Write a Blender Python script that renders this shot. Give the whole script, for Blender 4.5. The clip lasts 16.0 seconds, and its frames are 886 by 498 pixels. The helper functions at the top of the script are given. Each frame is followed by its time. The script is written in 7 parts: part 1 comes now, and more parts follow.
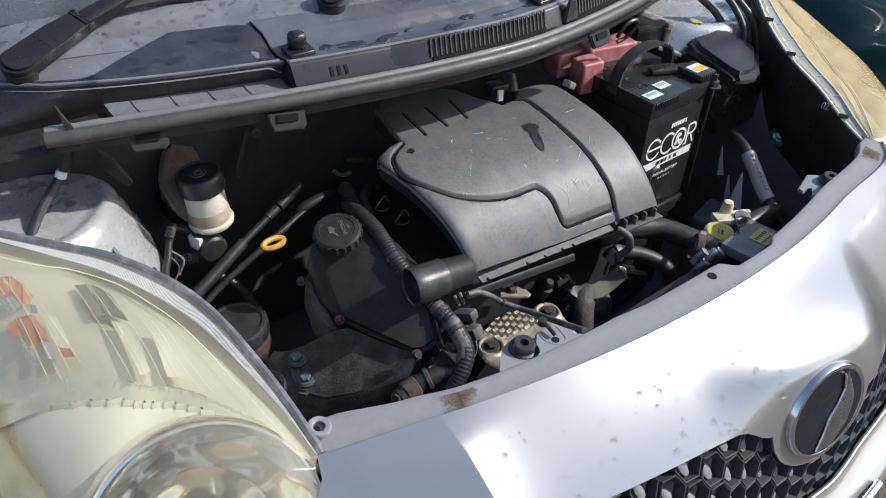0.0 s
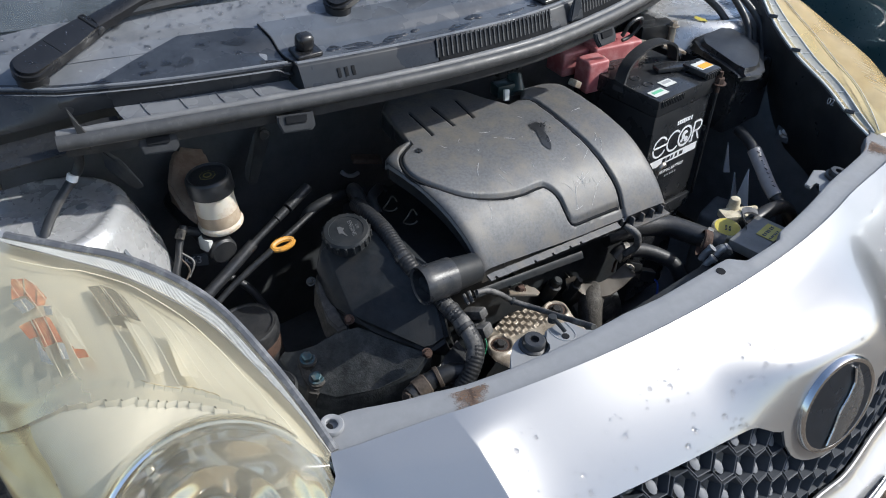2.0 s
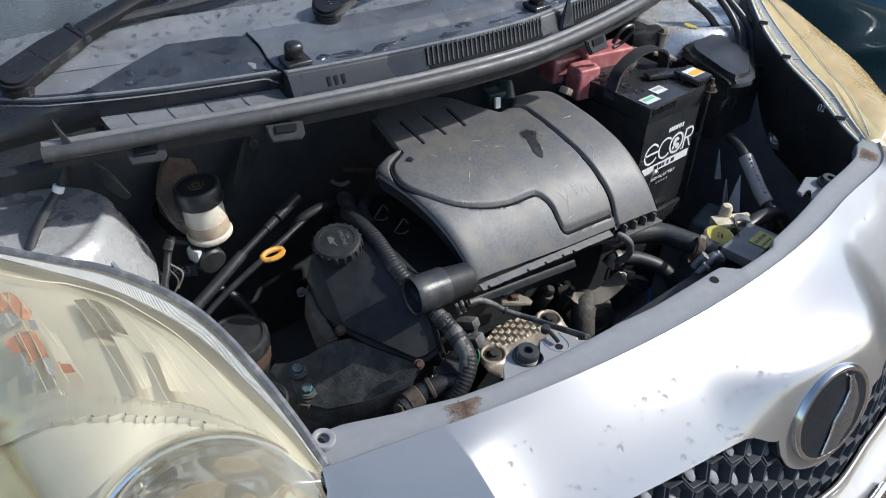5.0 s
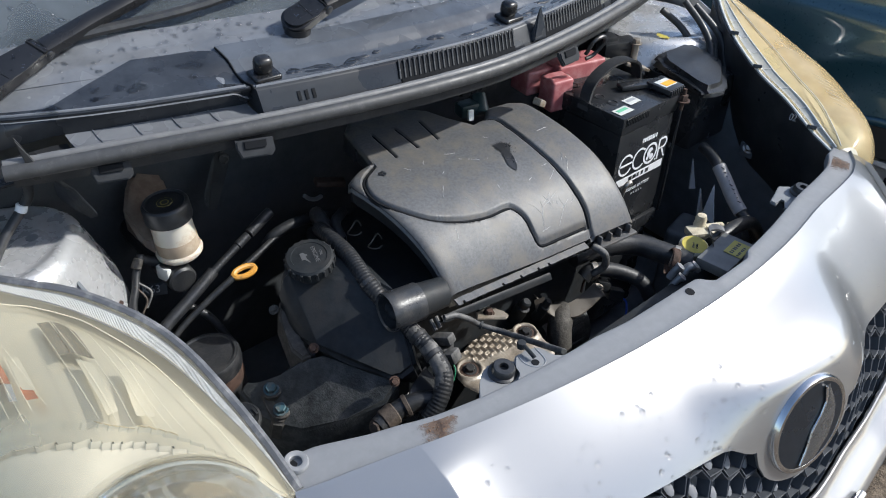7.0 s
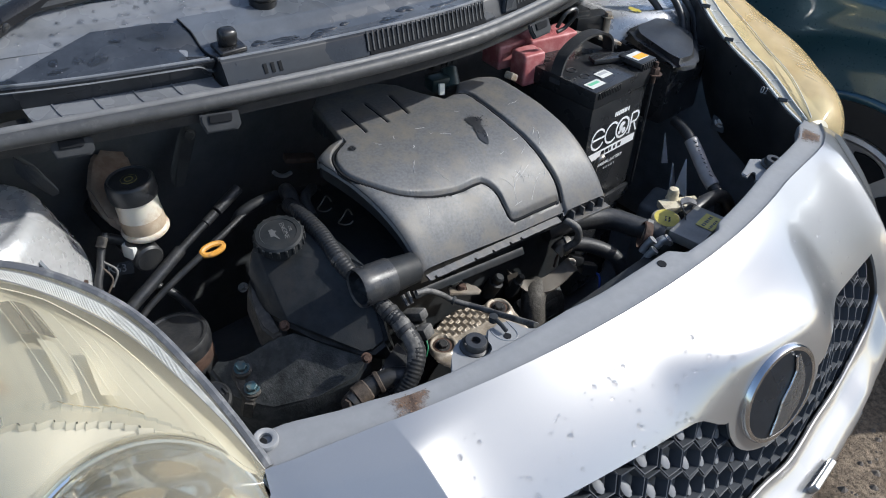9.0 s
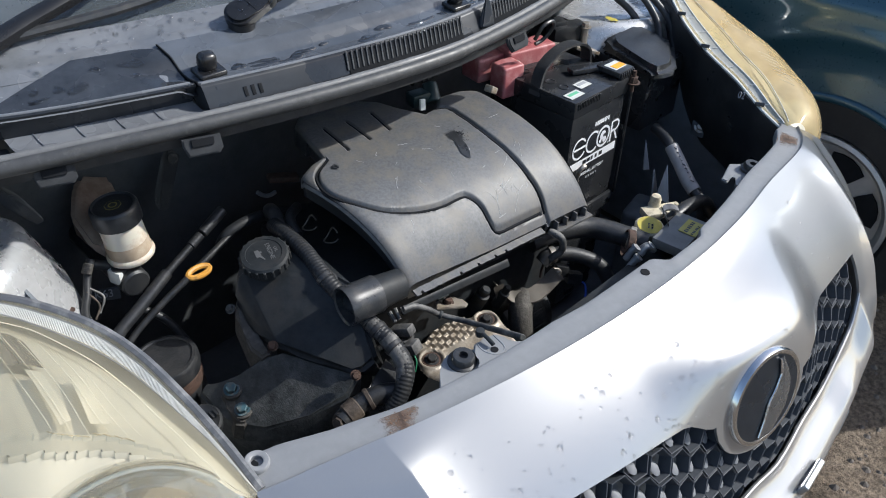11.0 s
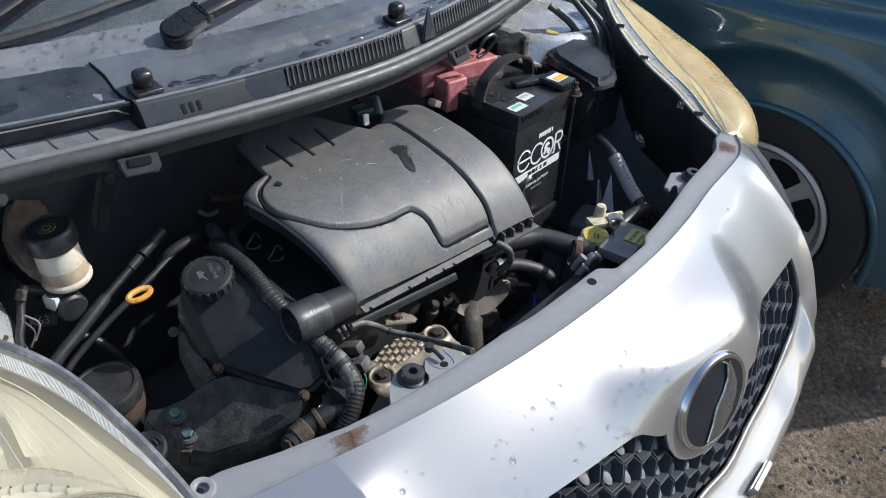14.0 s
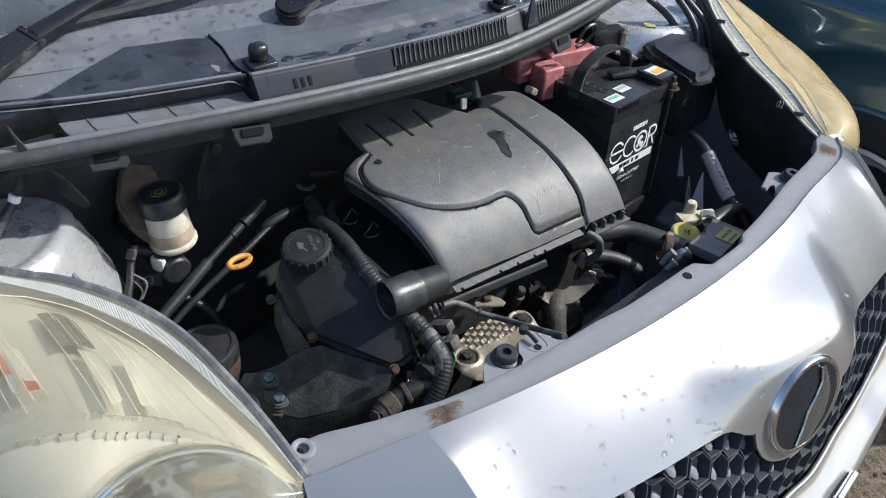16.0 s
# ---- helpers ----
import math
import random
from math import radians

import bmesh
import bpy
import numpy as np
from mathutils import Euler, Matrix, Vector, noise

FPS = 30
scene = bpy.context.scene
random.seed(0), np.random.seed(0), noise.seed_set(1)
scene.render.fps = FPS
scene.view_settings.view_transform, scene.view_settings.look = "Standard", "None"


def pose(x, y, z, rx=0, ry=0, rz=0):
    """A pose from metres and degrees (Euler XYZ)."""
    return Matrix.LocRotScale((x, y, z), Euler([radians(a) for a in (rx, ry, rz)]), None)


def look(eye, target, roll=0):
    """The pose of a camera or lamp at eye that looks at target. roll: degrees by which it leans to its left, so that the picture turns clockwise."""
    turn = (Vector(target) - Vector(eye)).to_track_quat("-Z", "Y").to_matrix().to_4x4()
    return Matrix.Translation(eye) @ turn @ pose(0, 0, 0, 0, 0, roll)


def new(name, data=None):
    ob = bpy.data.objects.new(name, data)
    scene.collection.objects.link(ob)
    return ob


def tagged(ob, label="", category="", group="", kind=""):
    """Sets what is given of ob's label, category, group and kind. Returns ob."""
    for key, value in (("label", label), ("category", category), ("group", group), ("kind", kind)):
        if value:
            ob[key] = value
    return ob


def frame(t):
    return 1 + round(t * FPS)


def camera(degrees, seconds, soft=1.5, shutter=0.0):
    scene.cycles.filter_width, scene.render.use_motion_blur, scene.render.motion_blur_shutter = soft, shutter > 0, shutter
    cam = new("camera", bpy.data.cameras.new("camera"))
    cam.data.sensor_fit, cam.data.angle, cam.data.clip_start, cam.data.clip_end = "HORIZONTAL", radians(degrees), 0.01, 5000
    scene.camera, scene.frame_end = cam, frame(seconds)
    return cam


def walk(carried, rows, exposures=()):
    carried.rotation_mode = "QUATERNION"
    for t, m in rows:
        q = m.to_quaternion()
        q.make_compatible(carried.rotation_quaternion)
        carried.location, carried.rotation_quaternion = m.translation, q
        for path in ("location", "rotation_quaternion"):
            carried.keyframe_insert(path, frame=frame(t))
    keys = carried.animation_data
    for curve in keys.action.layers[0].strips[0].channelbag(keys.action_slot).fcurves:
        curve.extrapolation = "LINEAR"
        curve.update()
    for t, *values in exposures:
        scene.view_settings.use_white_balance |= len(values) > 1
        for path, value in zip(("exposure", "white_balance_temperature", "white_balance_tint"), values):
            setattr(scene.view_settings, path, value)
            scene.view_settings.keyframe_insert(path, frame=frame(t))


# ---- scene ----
cam = camera(57.0, 16.0, soft=1.0)
ROWS = [
    (0, -0.859, -0.2148, 1.3954, 52.405, -2.52, -39.652),
    (0.5, -0.8635, -0.2183, 1.3947, 52.34, -2.306, -39.783),
    (1, -0.8627, -0.2217, 1.3997, 52.479, -2.134, -39.906),
    (1.5, -0.8669, -0.2253, 1.3984, 52.851, -1.985, -39.926),
    (2, -0.8683, -0.2174, 1.3932, 52.655, -1.789, -39.792),
    (2.5, -0.8693, -0.2105, 1.3912, 52.435, -1.824, -39.839),
    (3, -0.869, -0.2082, 1.3898, 52.423, -2.052, -39.845),
    (3.5, -0.8698, -0.2075, 1.3901, 52.354, -2.211, -39.778),
    (4, -0.8659, -0.2113, 1.3932, 52.579, -2.108, -40.141),
    (6.5, -0.8584, -0.1993, 1.3901, 53.609, -2.213, -41.203),
    (7, -0.8482, -0.1994, 1.3909, 53.73, -2.269, -42.196),
    (7.5, -0.8445, -0.1979, 1.3863, 53.576, -2.689, -42.604),
    (8, -0.8509, -0.1966, 1.3825, 53.213, -3.084, -42.502),
    (8.5, -0.8437, -0.1899, 1.3739, 52.768, -3.061, -42.875),
    (9, -0.84, -0.202, 1.3776, 52.491, -2.754, -43.879),
    (11.5, -0.8344, -0.2058, 1.3902, 53.22, -1.473, -46.159),
    (12, -0.8221, -0.2014, 1.386, 53.11, -1.513, -46.815),
    (12.5, -0.8255, -0.2024, 1.387, 53.049, -2.01, -46.709),
    (13, -0.8384, -0.1917, 1.3831, 53.261, -2.053, -47.528),
    (13.5, -0.8249, -0.2078, 1.4008, 54.195, -1.455, -49.436),
    (14, -0.8289, -0.205, 1.3854, 54.281, -2.514, -49.354),
    (14.5, -0.8569, -0.189, 1.3792, 53.486, -3.129, -46.878),
    (15, -0.8555, -0.1762, 1.3732, 52.722, -2.47, -44.291),
    (15.5, -0.8658, -0.1776, 1.3739, 52.691, -2.456, -43.612),
    (16, -0.8733, -0.1834, 1.3811, 53.44, -2.774, -43.91),
]
walk(cam, [(t, pose(x, y, z, rx, ry, rz)) for t, x, y, z, rx, ry, rz in ROWS])

# ---- light ----
world = bpy.data.worlds.new("sky")
scene.world = world
world.use_nodes = True
SUN = Vector((0.92, -0.66, 1.0)).normalized()
_sky = world.node_tree.nodes.new("ShaderNodeTexSky")
_sky.sky_type, _sky.sun_disc = "NISHITA", False
_sky.dust_density, _sky.air_density = 1.5, 1.0
_sky.sun_elevation = math.asin(SUN.z)
_sky.sun_rotation = math.atan2(SUN.x, SUN.y)
_bg = world.node_tree.nodes["Background"]
_bg.inputs["Strength"].default_value = 0.142
world.node_tree.links.new(_sky.outputs["Color"], _bg.inputs["Color"])
sun = new("sun", bpy.data.lights.new("sun", "SUN"))
sun.data.energy, sun.data.angle, sun.data.color = 3.4, radians(0.6), (0.985, 0.985, 0.955)
sun.matrix_world = look(SUN * 10, (0, 0, 0))
scene.view_settings.exposure = 0.62


# ---- materials ----
def mat(name, col, rough=0.5, metal=0.0, var=0.18, scale=35.0, dirt=None, dirt_amt=0.4, dirt_scale=9.0, bump=0.0,
        bscale=180.0, coat=0.0, spec=0.5, rvar=0.12, emit=None, trans=0.0, sss=0.0, island=False, wet=0.0):
    m = bpy.data.materials.new(name)
    m.use_nodes = True
    nt = m.node_tree
    N, L = nt.nodes, nt.links
    b = N["Principled BSDF"]
    co = N.new("ShaderNodeTexCoord")

    def nz(s, detail=4.0, rough_=0.6):
        n = N.new("ShaderNodeTexNoise")
        n.inputs["Scale"].default_value, n.inputs["Detail"].default_value, n.inputs["Roughness"].default_value = s, detail, rough_
        L.new(co.outputs["Object"], n.inputs["Vector"])
        return n

    n1 = nz(scale)
    ramp = N.new("ShaderNodeMapRange")
    ramp.inputs["From Min"].default_value, ramp.inputs["From Max"].default_value = 0.3, 0.7
    ramp.inputs["To Min"].default_value, ramp.inputs["To Max"].default_value = 1 - var, 1 + var
    L.new(n1.outputs["Fac"], ramp.inputs["Value"])
    mul = N.new("ShaderNodeMix")
    mul.data_type, mul.blend_type = "RGBA", "MULTIPLY"
    mul.inputs["Factor"].default_value = 1.0
    mul.inputs["A"].default_value = (*col, 1)
    L.new(ramp.outputs["Result"], mul.inputs["B"])
    out = mul.outputs["Result"]
    if island:
        oi = N.new("ShaderNodeObjectInfo")
        r2 = N.new("ShaderNodeMapRange")
        r2.inputs["To Min"].default_value, r2.inputs["To Max"].default_value = 0.75, 1.25
        L.new(oi.outputs["Random"], r2.inputs["Value"])
        m3 = N.new("ShaderNodeMix")
        m3.data_type, m3.blend_type = "RGBA", "MULTIPLY"
        m3.inputs["Factor"].default_value = 1.0
        L.new(out, m3.inputs["A"])
        L.new(r2.outputs["Result"], m3.inputs["B"])
        out = m3.outputs["Result"]
    rn = nz(scale * 0.35)
    rr = N.new("ShaderNodeMapRange")
    rr.inputs["From Min"].default_value, rr.inputs["From Max"].default_value = 0.3, 0.7
    rr.inputs["To Min"].default_value, rr.inputs["To Max"].default_value = max(0.02, rough - rvar), min(1, rough + rvar)
    if wet:
        rn = nz(wet, 3.0, 0.5)
        rr.inputs["From Min"].default_value, rr.inputs["From Max"].default_value = 0.47, 0.54
        rr.inputs["To Min"].default_value = 0.06
    L.new(rn.outputs["Fac"], rr.inputs["Value"])
    L.new(rr.outputs["Result"], b.inputs["Roughness"])
    b.inputs["Metallic"].default_value = metal
    if dirt is not None:
        dn = nz(dirt_scale, 8.0, 0.72)
        dr = N.new("ShaderNodeMapRange")
        dr.inputs["From Min"].default_value, dr.inputs["From Max"].default_value = 0.62 - dirt_amt * 0.4, 0.78 - dirt_amt * 0.3
        L.new(dn.outputs["Fac"], dr.inputs["Value"])
        mx = N.new("ShaderNodeMix")
        mx.data_type = "RGBA"
        L.new(dr.outputs["Result"], mx.inputs["Factor"])
        L.new(out, mx.inputs["A"])
        mx.inputs["B"].default_value = (*dirt, 1)
        out = mx.outputs["Result"]
        if metal > 0:
            im = N.new("ShaderNodeMapRange")
            im.inputs["To Min"].default_value, im.inputs["To Max"].default_value = metal, 0.0
            L.new(dr.outputs["Result"], im.inputs["Value"])
            L.new(im.outputs["Result"], b.inputs["Metallic"])
    L.new(out, b.inputs["Base Color"])
    if bump:
        bn = nz(bscale, 3.0)
        bp = N.new("ShaderNodeBump")
        bp.inputs["Strength"].default_value, bp.inputs["Distance"].default_value = bump, 0.002
        L.new(bn.outputs["Fac"], bp.inputs["Height"])
        L.new(bp.outputs["Normal"], b.inputs["Normal"])
    b.inputs["Coat Weight"].default_value = coat
    b.inputs["Coat Roughness"].default_value = 0.04
    b.inputs["Specular IOR Level"].default_value = spec
    b.inputs["Transmission Weight"].default_value = trans
    if sss:
        b.inputs["Subsurface Weight"].default_value = sss
        b.inputs["Subsurface Radius"].default_value = (0.01, 0.007, 0.004)
    return m


SILVER = mat("silver_paint", (0.352, 0.357, 0.362), 0.28, 0.68, 0.02, 900, coat=1.0, rvar=0.0)
FLANGE = mat("flange_paint", (0.205, 0.21, 0.216), 0.50, 0.0, 0.06, 60, dirt=(0.228, 0.231, 0.236), dirt_amt=0.2, dirt_scale=40, bump=0.06, spec=0.4)
TOWER = mat("body_silver_dusty", (0.54, 0.545, 0.55), 0.28, 0.5, 0.10, 120, bump=0.03, bscale=24, coat=0.4, rvar=0.06)
BLACK = mat("black_plastic", (0.02, 0.0215, 0.024), 0.36, 0, 0.3, 30, dirt=(0.038, 0.038, 0.037), dirt_amt=0.4, dirt_scale=18, bump=0.15, bscale=500)
# lifted grey puts veiling glare over the deep bay into the colour
DARK = mat("dark_bay", (0.11, 0.125, 0.14), 0.6, 0, 0.3, 20, dirt=(0.15, 0.158, 0.165), dirt_amt=0.4)
FIREW = mat("dark_insulation", (0.042, 0.047, 0.052), 0.7, 0, 0.35, 16, dirt=(0.065, 0.067, 0.068), dirt_amt=0.4, bump=0.4, bscale=60)
COVER = mat("dusty_grey_plastic", (0.08, 0.083, 0.088), 0.5, 0, 0.26, 240, dirt=(0.118, 0.108, 0.094), dirt_amt=0.45, dirt_scale=26, bump=0.1, bscale=600, rvar=0.03)
# pale blotches in the black cowl plastics stand in for reflections
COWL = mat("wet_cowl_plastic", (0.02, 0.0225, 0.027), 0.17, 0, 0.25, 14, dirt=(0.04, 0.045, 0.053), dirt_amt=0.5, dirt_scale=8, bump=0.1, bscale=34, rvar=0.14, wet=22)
# riser plastic, darkened for the shade on the steep faces
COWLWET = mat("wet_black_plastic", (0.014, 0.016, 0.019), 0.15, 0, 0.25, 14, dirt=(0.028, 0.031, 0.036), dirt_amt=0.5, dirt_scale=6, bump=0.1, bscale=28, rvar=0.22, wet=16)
# paler copy of the cowl plastic, with sky light put into the colour
COWLTOP = mat("sky_toned_plastic", (0.06, 0.067, 0.078), 0.16, 0, 0.2, 10, dirt=(0.095, 0.105, 0.120), dirt_amt=0.5, dirt_scale=7, bump=0.10, bscale=30, rvar=0.14, wet=16)
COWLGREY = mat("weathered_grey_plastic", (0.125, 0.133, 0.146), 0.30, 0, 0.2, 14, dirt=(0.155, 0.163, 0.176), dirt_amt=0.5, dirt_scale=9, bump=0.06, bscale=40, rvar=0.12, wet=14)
CLEAR = mat("clear_ribbed_plastic", (0.66, 0.65, 0.6), 0.22, 0, 0.1, 60, spec=0.8)
RIMB = mat("rim_ground", (0.16, 0.158, 0.15), 0.4, 0, 0.1, 60)
RIMR = mat("clear_rim_plastic", (0.26, 0.265, 0.25), 0.25, 0, 0.12, 30, dirt=(0.36, 0.34, 0.27), dirt_amt=0.4, dirt_scale=20)
EDGE = mat("dark_lamp_edge", (0.085, 0.088, 0.095), 0.4, 0, 0.15, 40, dirt=(0.2, 0.2, 0.2), dirt_amt=0.35, dirt_scale=50)
SLEEVE = mat("printed_sleeve", (0.34, 0.325, 0.32), 0.5, 0, 0.12, 60)
SEALM = mat("weathered_seal", (0.125, 0.126, 0.128), 0.5, 0, 0.10, 60, dirt=(0.15, 0.15, 0.148), dirt_amt=0.3, dirt_scale=60, bump=0.05, bscale=300)
WIPER = mat("wiper_black", (0.012, 0.0125, 0.014), 0.25, 0, 0.2, 30, spec=0.45)
# brown stain, with the shade round the rear tank also in the colour
BROWNPL = mat("stained_shaded_plastic", (0.27, 0.22, 0.175), 0.5, 0, 0.2, 20, dirt=(0.18, 0.12, 0.085), dirt_amt=0.5, dirt_scale=14)
LEVER = mat("dusty_steel", (0.15, 0.135, 0.115), 0.5, 0.4, 0.25, 40, dirt=(0.09, 0.075, 0.06), dirt_amt=0.5, dirt_scale=40)
TIMING = mat("matte_black_cover", (0.02, 0.023, 0.0255), 0.5, 0, 0.3, 60, dirt=(0.029, 0.0285, 0.028), dirt_amt=0.4, dirt_scale=24, bump=0.1, bscale=400, spec=0.25)
LOOM = mat("loom_plastic", (0.02, 0.0215, 0.024), 0.5, 0, 0.3, 80, dirt=(0.03, 0.029, 0.028), dirt_amt=0.35, dirt_scale=50, spec=0.3)
# dark inner wing paint, lightened to stand in for lens haze
INNERW = mat("haze_lifted_paint", (0.15, 0.17, 0.19), 0.55, 0, 0.2, 25, dirt=(0.17, 0.18, 0.19), dirt_amt=0.4, dirt_scale=12)
CLIPM = mat("clip_plastic", (0.04, 0.042, 0.045), 0.8, 0, 0.2, 60, spec=0.15)
RUBBER = mat("rubber", (0.055, 0.055, 0.055), 0.55, 0, 0.25, 60, dirt=(0.16, 0.155, 0.145), dirt_amt=0.45, dirt_scale=40, bump=0.2, bscale=300)
HOSE = mat("hose_rubber", (0.021, 0.0225, 0.025), 0.4, 0, 0.3, 50, dirt=(0.042, 0.041, 0.04), dirt_amt=0.4, dirt_scale=40, bump=0.2, bscale=300)
CHROME = mat("chrome", (0.78, 0.79, 0.80), 0.07, 1.0, 0.04, 30, rvar=0.04)
REFLECTOR = mat("lamp_reflector", (0.66, 0.64, 0.57), 0.31, 0.75, 0.10, 14, rvar=0.08, bump=0.25, bscale=12)
BOWL = mat("lamp_bowl_chrome", (0.84, 0.83, 0.8), 0.15, 1.0, 0.05, 30, rvar=0.05, bump=0.25, bscale=26)
SIDEREF = mat("outer_reflector", (0.56, 0.52, 0.41), 0.28, 0.75, 0.15, 20, rvar=0.05, bump=0.4, bscale=14)
CAVITY = mat("lamp_cavity_chrome", (0.58, 0.58, 0.565), 0.36, 0.3, 0.05, 30, rvar=0.06)
GROOVE = mat("facet_groove", (0.36, 0.31, 0.21), 0.5)
VOID = mat("vent_hole", (0.012, 0.013, 0.015), 0.8, spec=0.1)
CAST = mat("cast_aluminium", (0.04, 0.044, 0.045), 0.6, 0.2, 0.45, 70, dirt=(0.095, 0.096, 0.092), dirt_amt=0.33, dirt_scale=22, bump=0.5, bscale=260)
SHIELD = mat("heat_shield", (0.4, 0.355, 0.295), 0.5, 0.5, 0.15, 40, dirt=(0.20, 0.165, 0.125), dirt_amt=0.5, dirt_scale=30, bump=0.3, bscale=200)
STEEL = mat("zinc_steel", (0.42, 0.40, 0.36), 0.42, 0.8, 0.2, 60, dirt=(0.2, 0.13, 0.07), dirt_amt=0.4, dirt_scale=60, bump=0.2)
RUST = mat("rusty_steel", (0.060, 0.036, 0.026), 0.75, 0.2, 0.35, 60, dirt=(0.075, 0.040, 0.028), dirt_amt=0.5, dirt_scale=60, bump=0.5)
TEALBOLT = mat("teal_bolt", (0.05, 0.115, 0.14), 0.5, 0.4, 0.25, 90, dirt=(0.12, 0.115, 0.10), dirt_amt=0.45, dirt_scale=110)
RED = mat("faded_red_plastic", (0.36, 0.10, 0.105), 0.5, 0, 0.12, 30, dirt=(0.46, 0.22, 0.22), dirt_amt=0.45, dirt_scale=30, bump=0.1)
WHITEPL = mat("milky_plastic", (0.62, 0.58, 0.49), 0.4, 0, 0.08, 20, dirt=(0.42, 0.28, 0.18), dirt_amt=0.3, dirt_scale=16, sss=0.25)
CREAM = mat("cream_plastic", (0.62, 0.56, 0.42), 0.5, 0, 0.1, 30, dirt=(0.3, 0.25, 0.17), dirt_amt=0.35, dirt_scale=40)
BATT = mat("battery_black", (0.021, 0.0225, 0.025), 0.28, 0, 0.2, 30, dirt=(0.030, 0.030, 0.030), dirt_amt=0.3, dirt_scale=30)
INK = mat("white_ink", (0.72, 0.73, 0.74), 0.5, 0, 0.05, 60)
GREYINK = mat("grey_ink", (0.30, 0.31, 0.32), 0.5, 0, 0.05, 60)
PAPER = mat("label_paper", (0.56, 0.57, 0.54), 0.5, 0, 0.06, 60)
GREEN = mat("label_green", (0.12, 0.42, 0.25), 0.5, 0, 0.1, 60)
ORANGE = mat("label_orange", (0.85, 0.36, 0.03), 0.5, 0, 0.06, 60)
LABELY = mat("label_yellow", (0.46, 0.385, 0.07), 0.5, 0, 0.1, 60)
AMBER = mat("amber_plastic", (0.2, 0.055, 0.022), 0.4, 0, 0.4, 50, dirt=(0.42, 0.28, 0.17), dirt_amt=0.25, dirt_scale=45)
TEAL = mat("teal_paint", (0.026, 0.078, 0.112), 0.30, 0.35, 0.06, 400, coat=0.5, rvar=0.04)
TYRE = mat("tyre", (0.02, 0.02, 0.021), 0.7, 0, 0.2, 30, bump=0.2)
RIM = mat("wheel_cover", (0.42, 0.43, 0.44), 0.4, 0.6, 0.08, 30)
HONEY = mat("grille_plastic", (0.05, 0.056, 0.066), 0.6, 0, 0.1, 60, coat=0.0, spec=0.3)
BROWNFIT = mat("rusty_brown_fitting", (0.055, 0.042, 0.034), 0.7, 0.1, 0.4, 90, dirt=(0.11, 0.085, 0.065), dirt_amt=0.4, dirt_scale=60, bump=0.4, bscale=200)
CAST2 = mat("chipped_cast_edge", (0.075, 0.069, 0.06), 0.7, 0.1, 0.4, 120, dirt=(0.05, 0.045, 0.04), dirt_amt=0.5, dirt_scale=90, bump=0.6, bscale=200)
DIPO = mat("orange_plastic", (0.62, 0.30, 0.05), 0.42, 0, 0.12, 60, dirt=(0.25, 0.13, 0.05), dirt_amt=0.3, dirt_scale=60)
DIMINK = mat("moulded_mark", (0.085, 0.087, 0.09), 0.6)
SNORK = mat("dull_black_plastic", (0.034, 0.036, 0.039), 0.34, 0, 0.2, 90, dirt=(0.07, 0.066, 0.06), dirt_amt=0.35, dirt_scale=40, bump=0.15, bscale=400)
FACE = mat("badge_black", (0.012, 0.016, 0.022), 0.30, spec=0.3)
RIMC = mat("badge_chrome", (0.6, 0.61, 0.62), 0.18, 1.0, 0.08, 40)
SEALD = mat("seal_dark_rubber", (0.045, 0.046, 0.048), 0.5, 0, 0.2, 80, dirt=(0.09, 0.09, 0.088), dirt_amt=0.2, dirt_scale=70, bump=0.08, bscale=300)
DIMY = mat("faded_yellow_mark", (0.24, 0.21, 0.06), 0.5)
FLUID = mat("stained_cup_band", (0.36, 0.28, 0.20), 0.45, 0, 0.15, 40, dirt=(0.5, 0.42, 0.32), dirt_amt=0.3, dirt_scale=30)
TAB = mat("grille_tab", (0.16, 0.167, 0.18), 0.6, 0, 0.1, 60)
WAVEF = mat("badge_grey", (0.16, 0.165, 0.17), 0.25, 0.7, 0.1, 60)
WAVE = mat("satin_silver", (0.62, 0.63, 0.64), 0.22, 0.9, 0.08, 60)
BLUE = mat("blue_wire", (0.03, 0.09, 0.5), 0.5)
GREENW = mat("green_wire", (0.03, 0.25, 0.12), 0.5)


def lens_material(name, tint, haze, haze_col):
    m = bpy.data.materials.new(name)
    m.use_nodes = True
    N, L = m.node_tree.nodes, m.node_tree.links
    b = N["Principled BSDF"]
    b.inputs["Base Color"].default_value = (*haze_col, 1)
    b.inputs["Roughness"].default_value = 0.16
    t = N.new("ShaderNodeBsdfTransparent")
    t.inputs["Color"].default_value = (*tint, 1)
    co = N.new("ShaderNodeTexCoord")
    n = N.new("ShaderNodeTexNoise")
    n.inputs["Scale"].default_value, n.inputs["Detail"].default_value = 9.0, 6.0
    L.new(co.outputs["Object"], n.inputs["Vector"])
    r = N.new("ShaderNodeMapRange")
    r.inputs["From Min"].default_value, r.inputs["From Max"].default_value = 0.3, 0.7
    r.inputs["To Min"].default_value, r.inputs["To Max"].default_value = haze * 0.6, haze * 1.4
    L.new(n.outputs["Fac"], r.inputs["Value"])
    mx = N.new("ShaderNodeMixShader")
    L.new(r.outputs["Result"], mx.inputs["Fac"])
    L.new(t.outputs["BSDF"], mx.inputs[1])
    L.new(b.outputs["BSDF"], mx.inputs[2])
    L.new(mx.outputs["Shader"], N["Material Output"].inputs["Surface"])
    return m


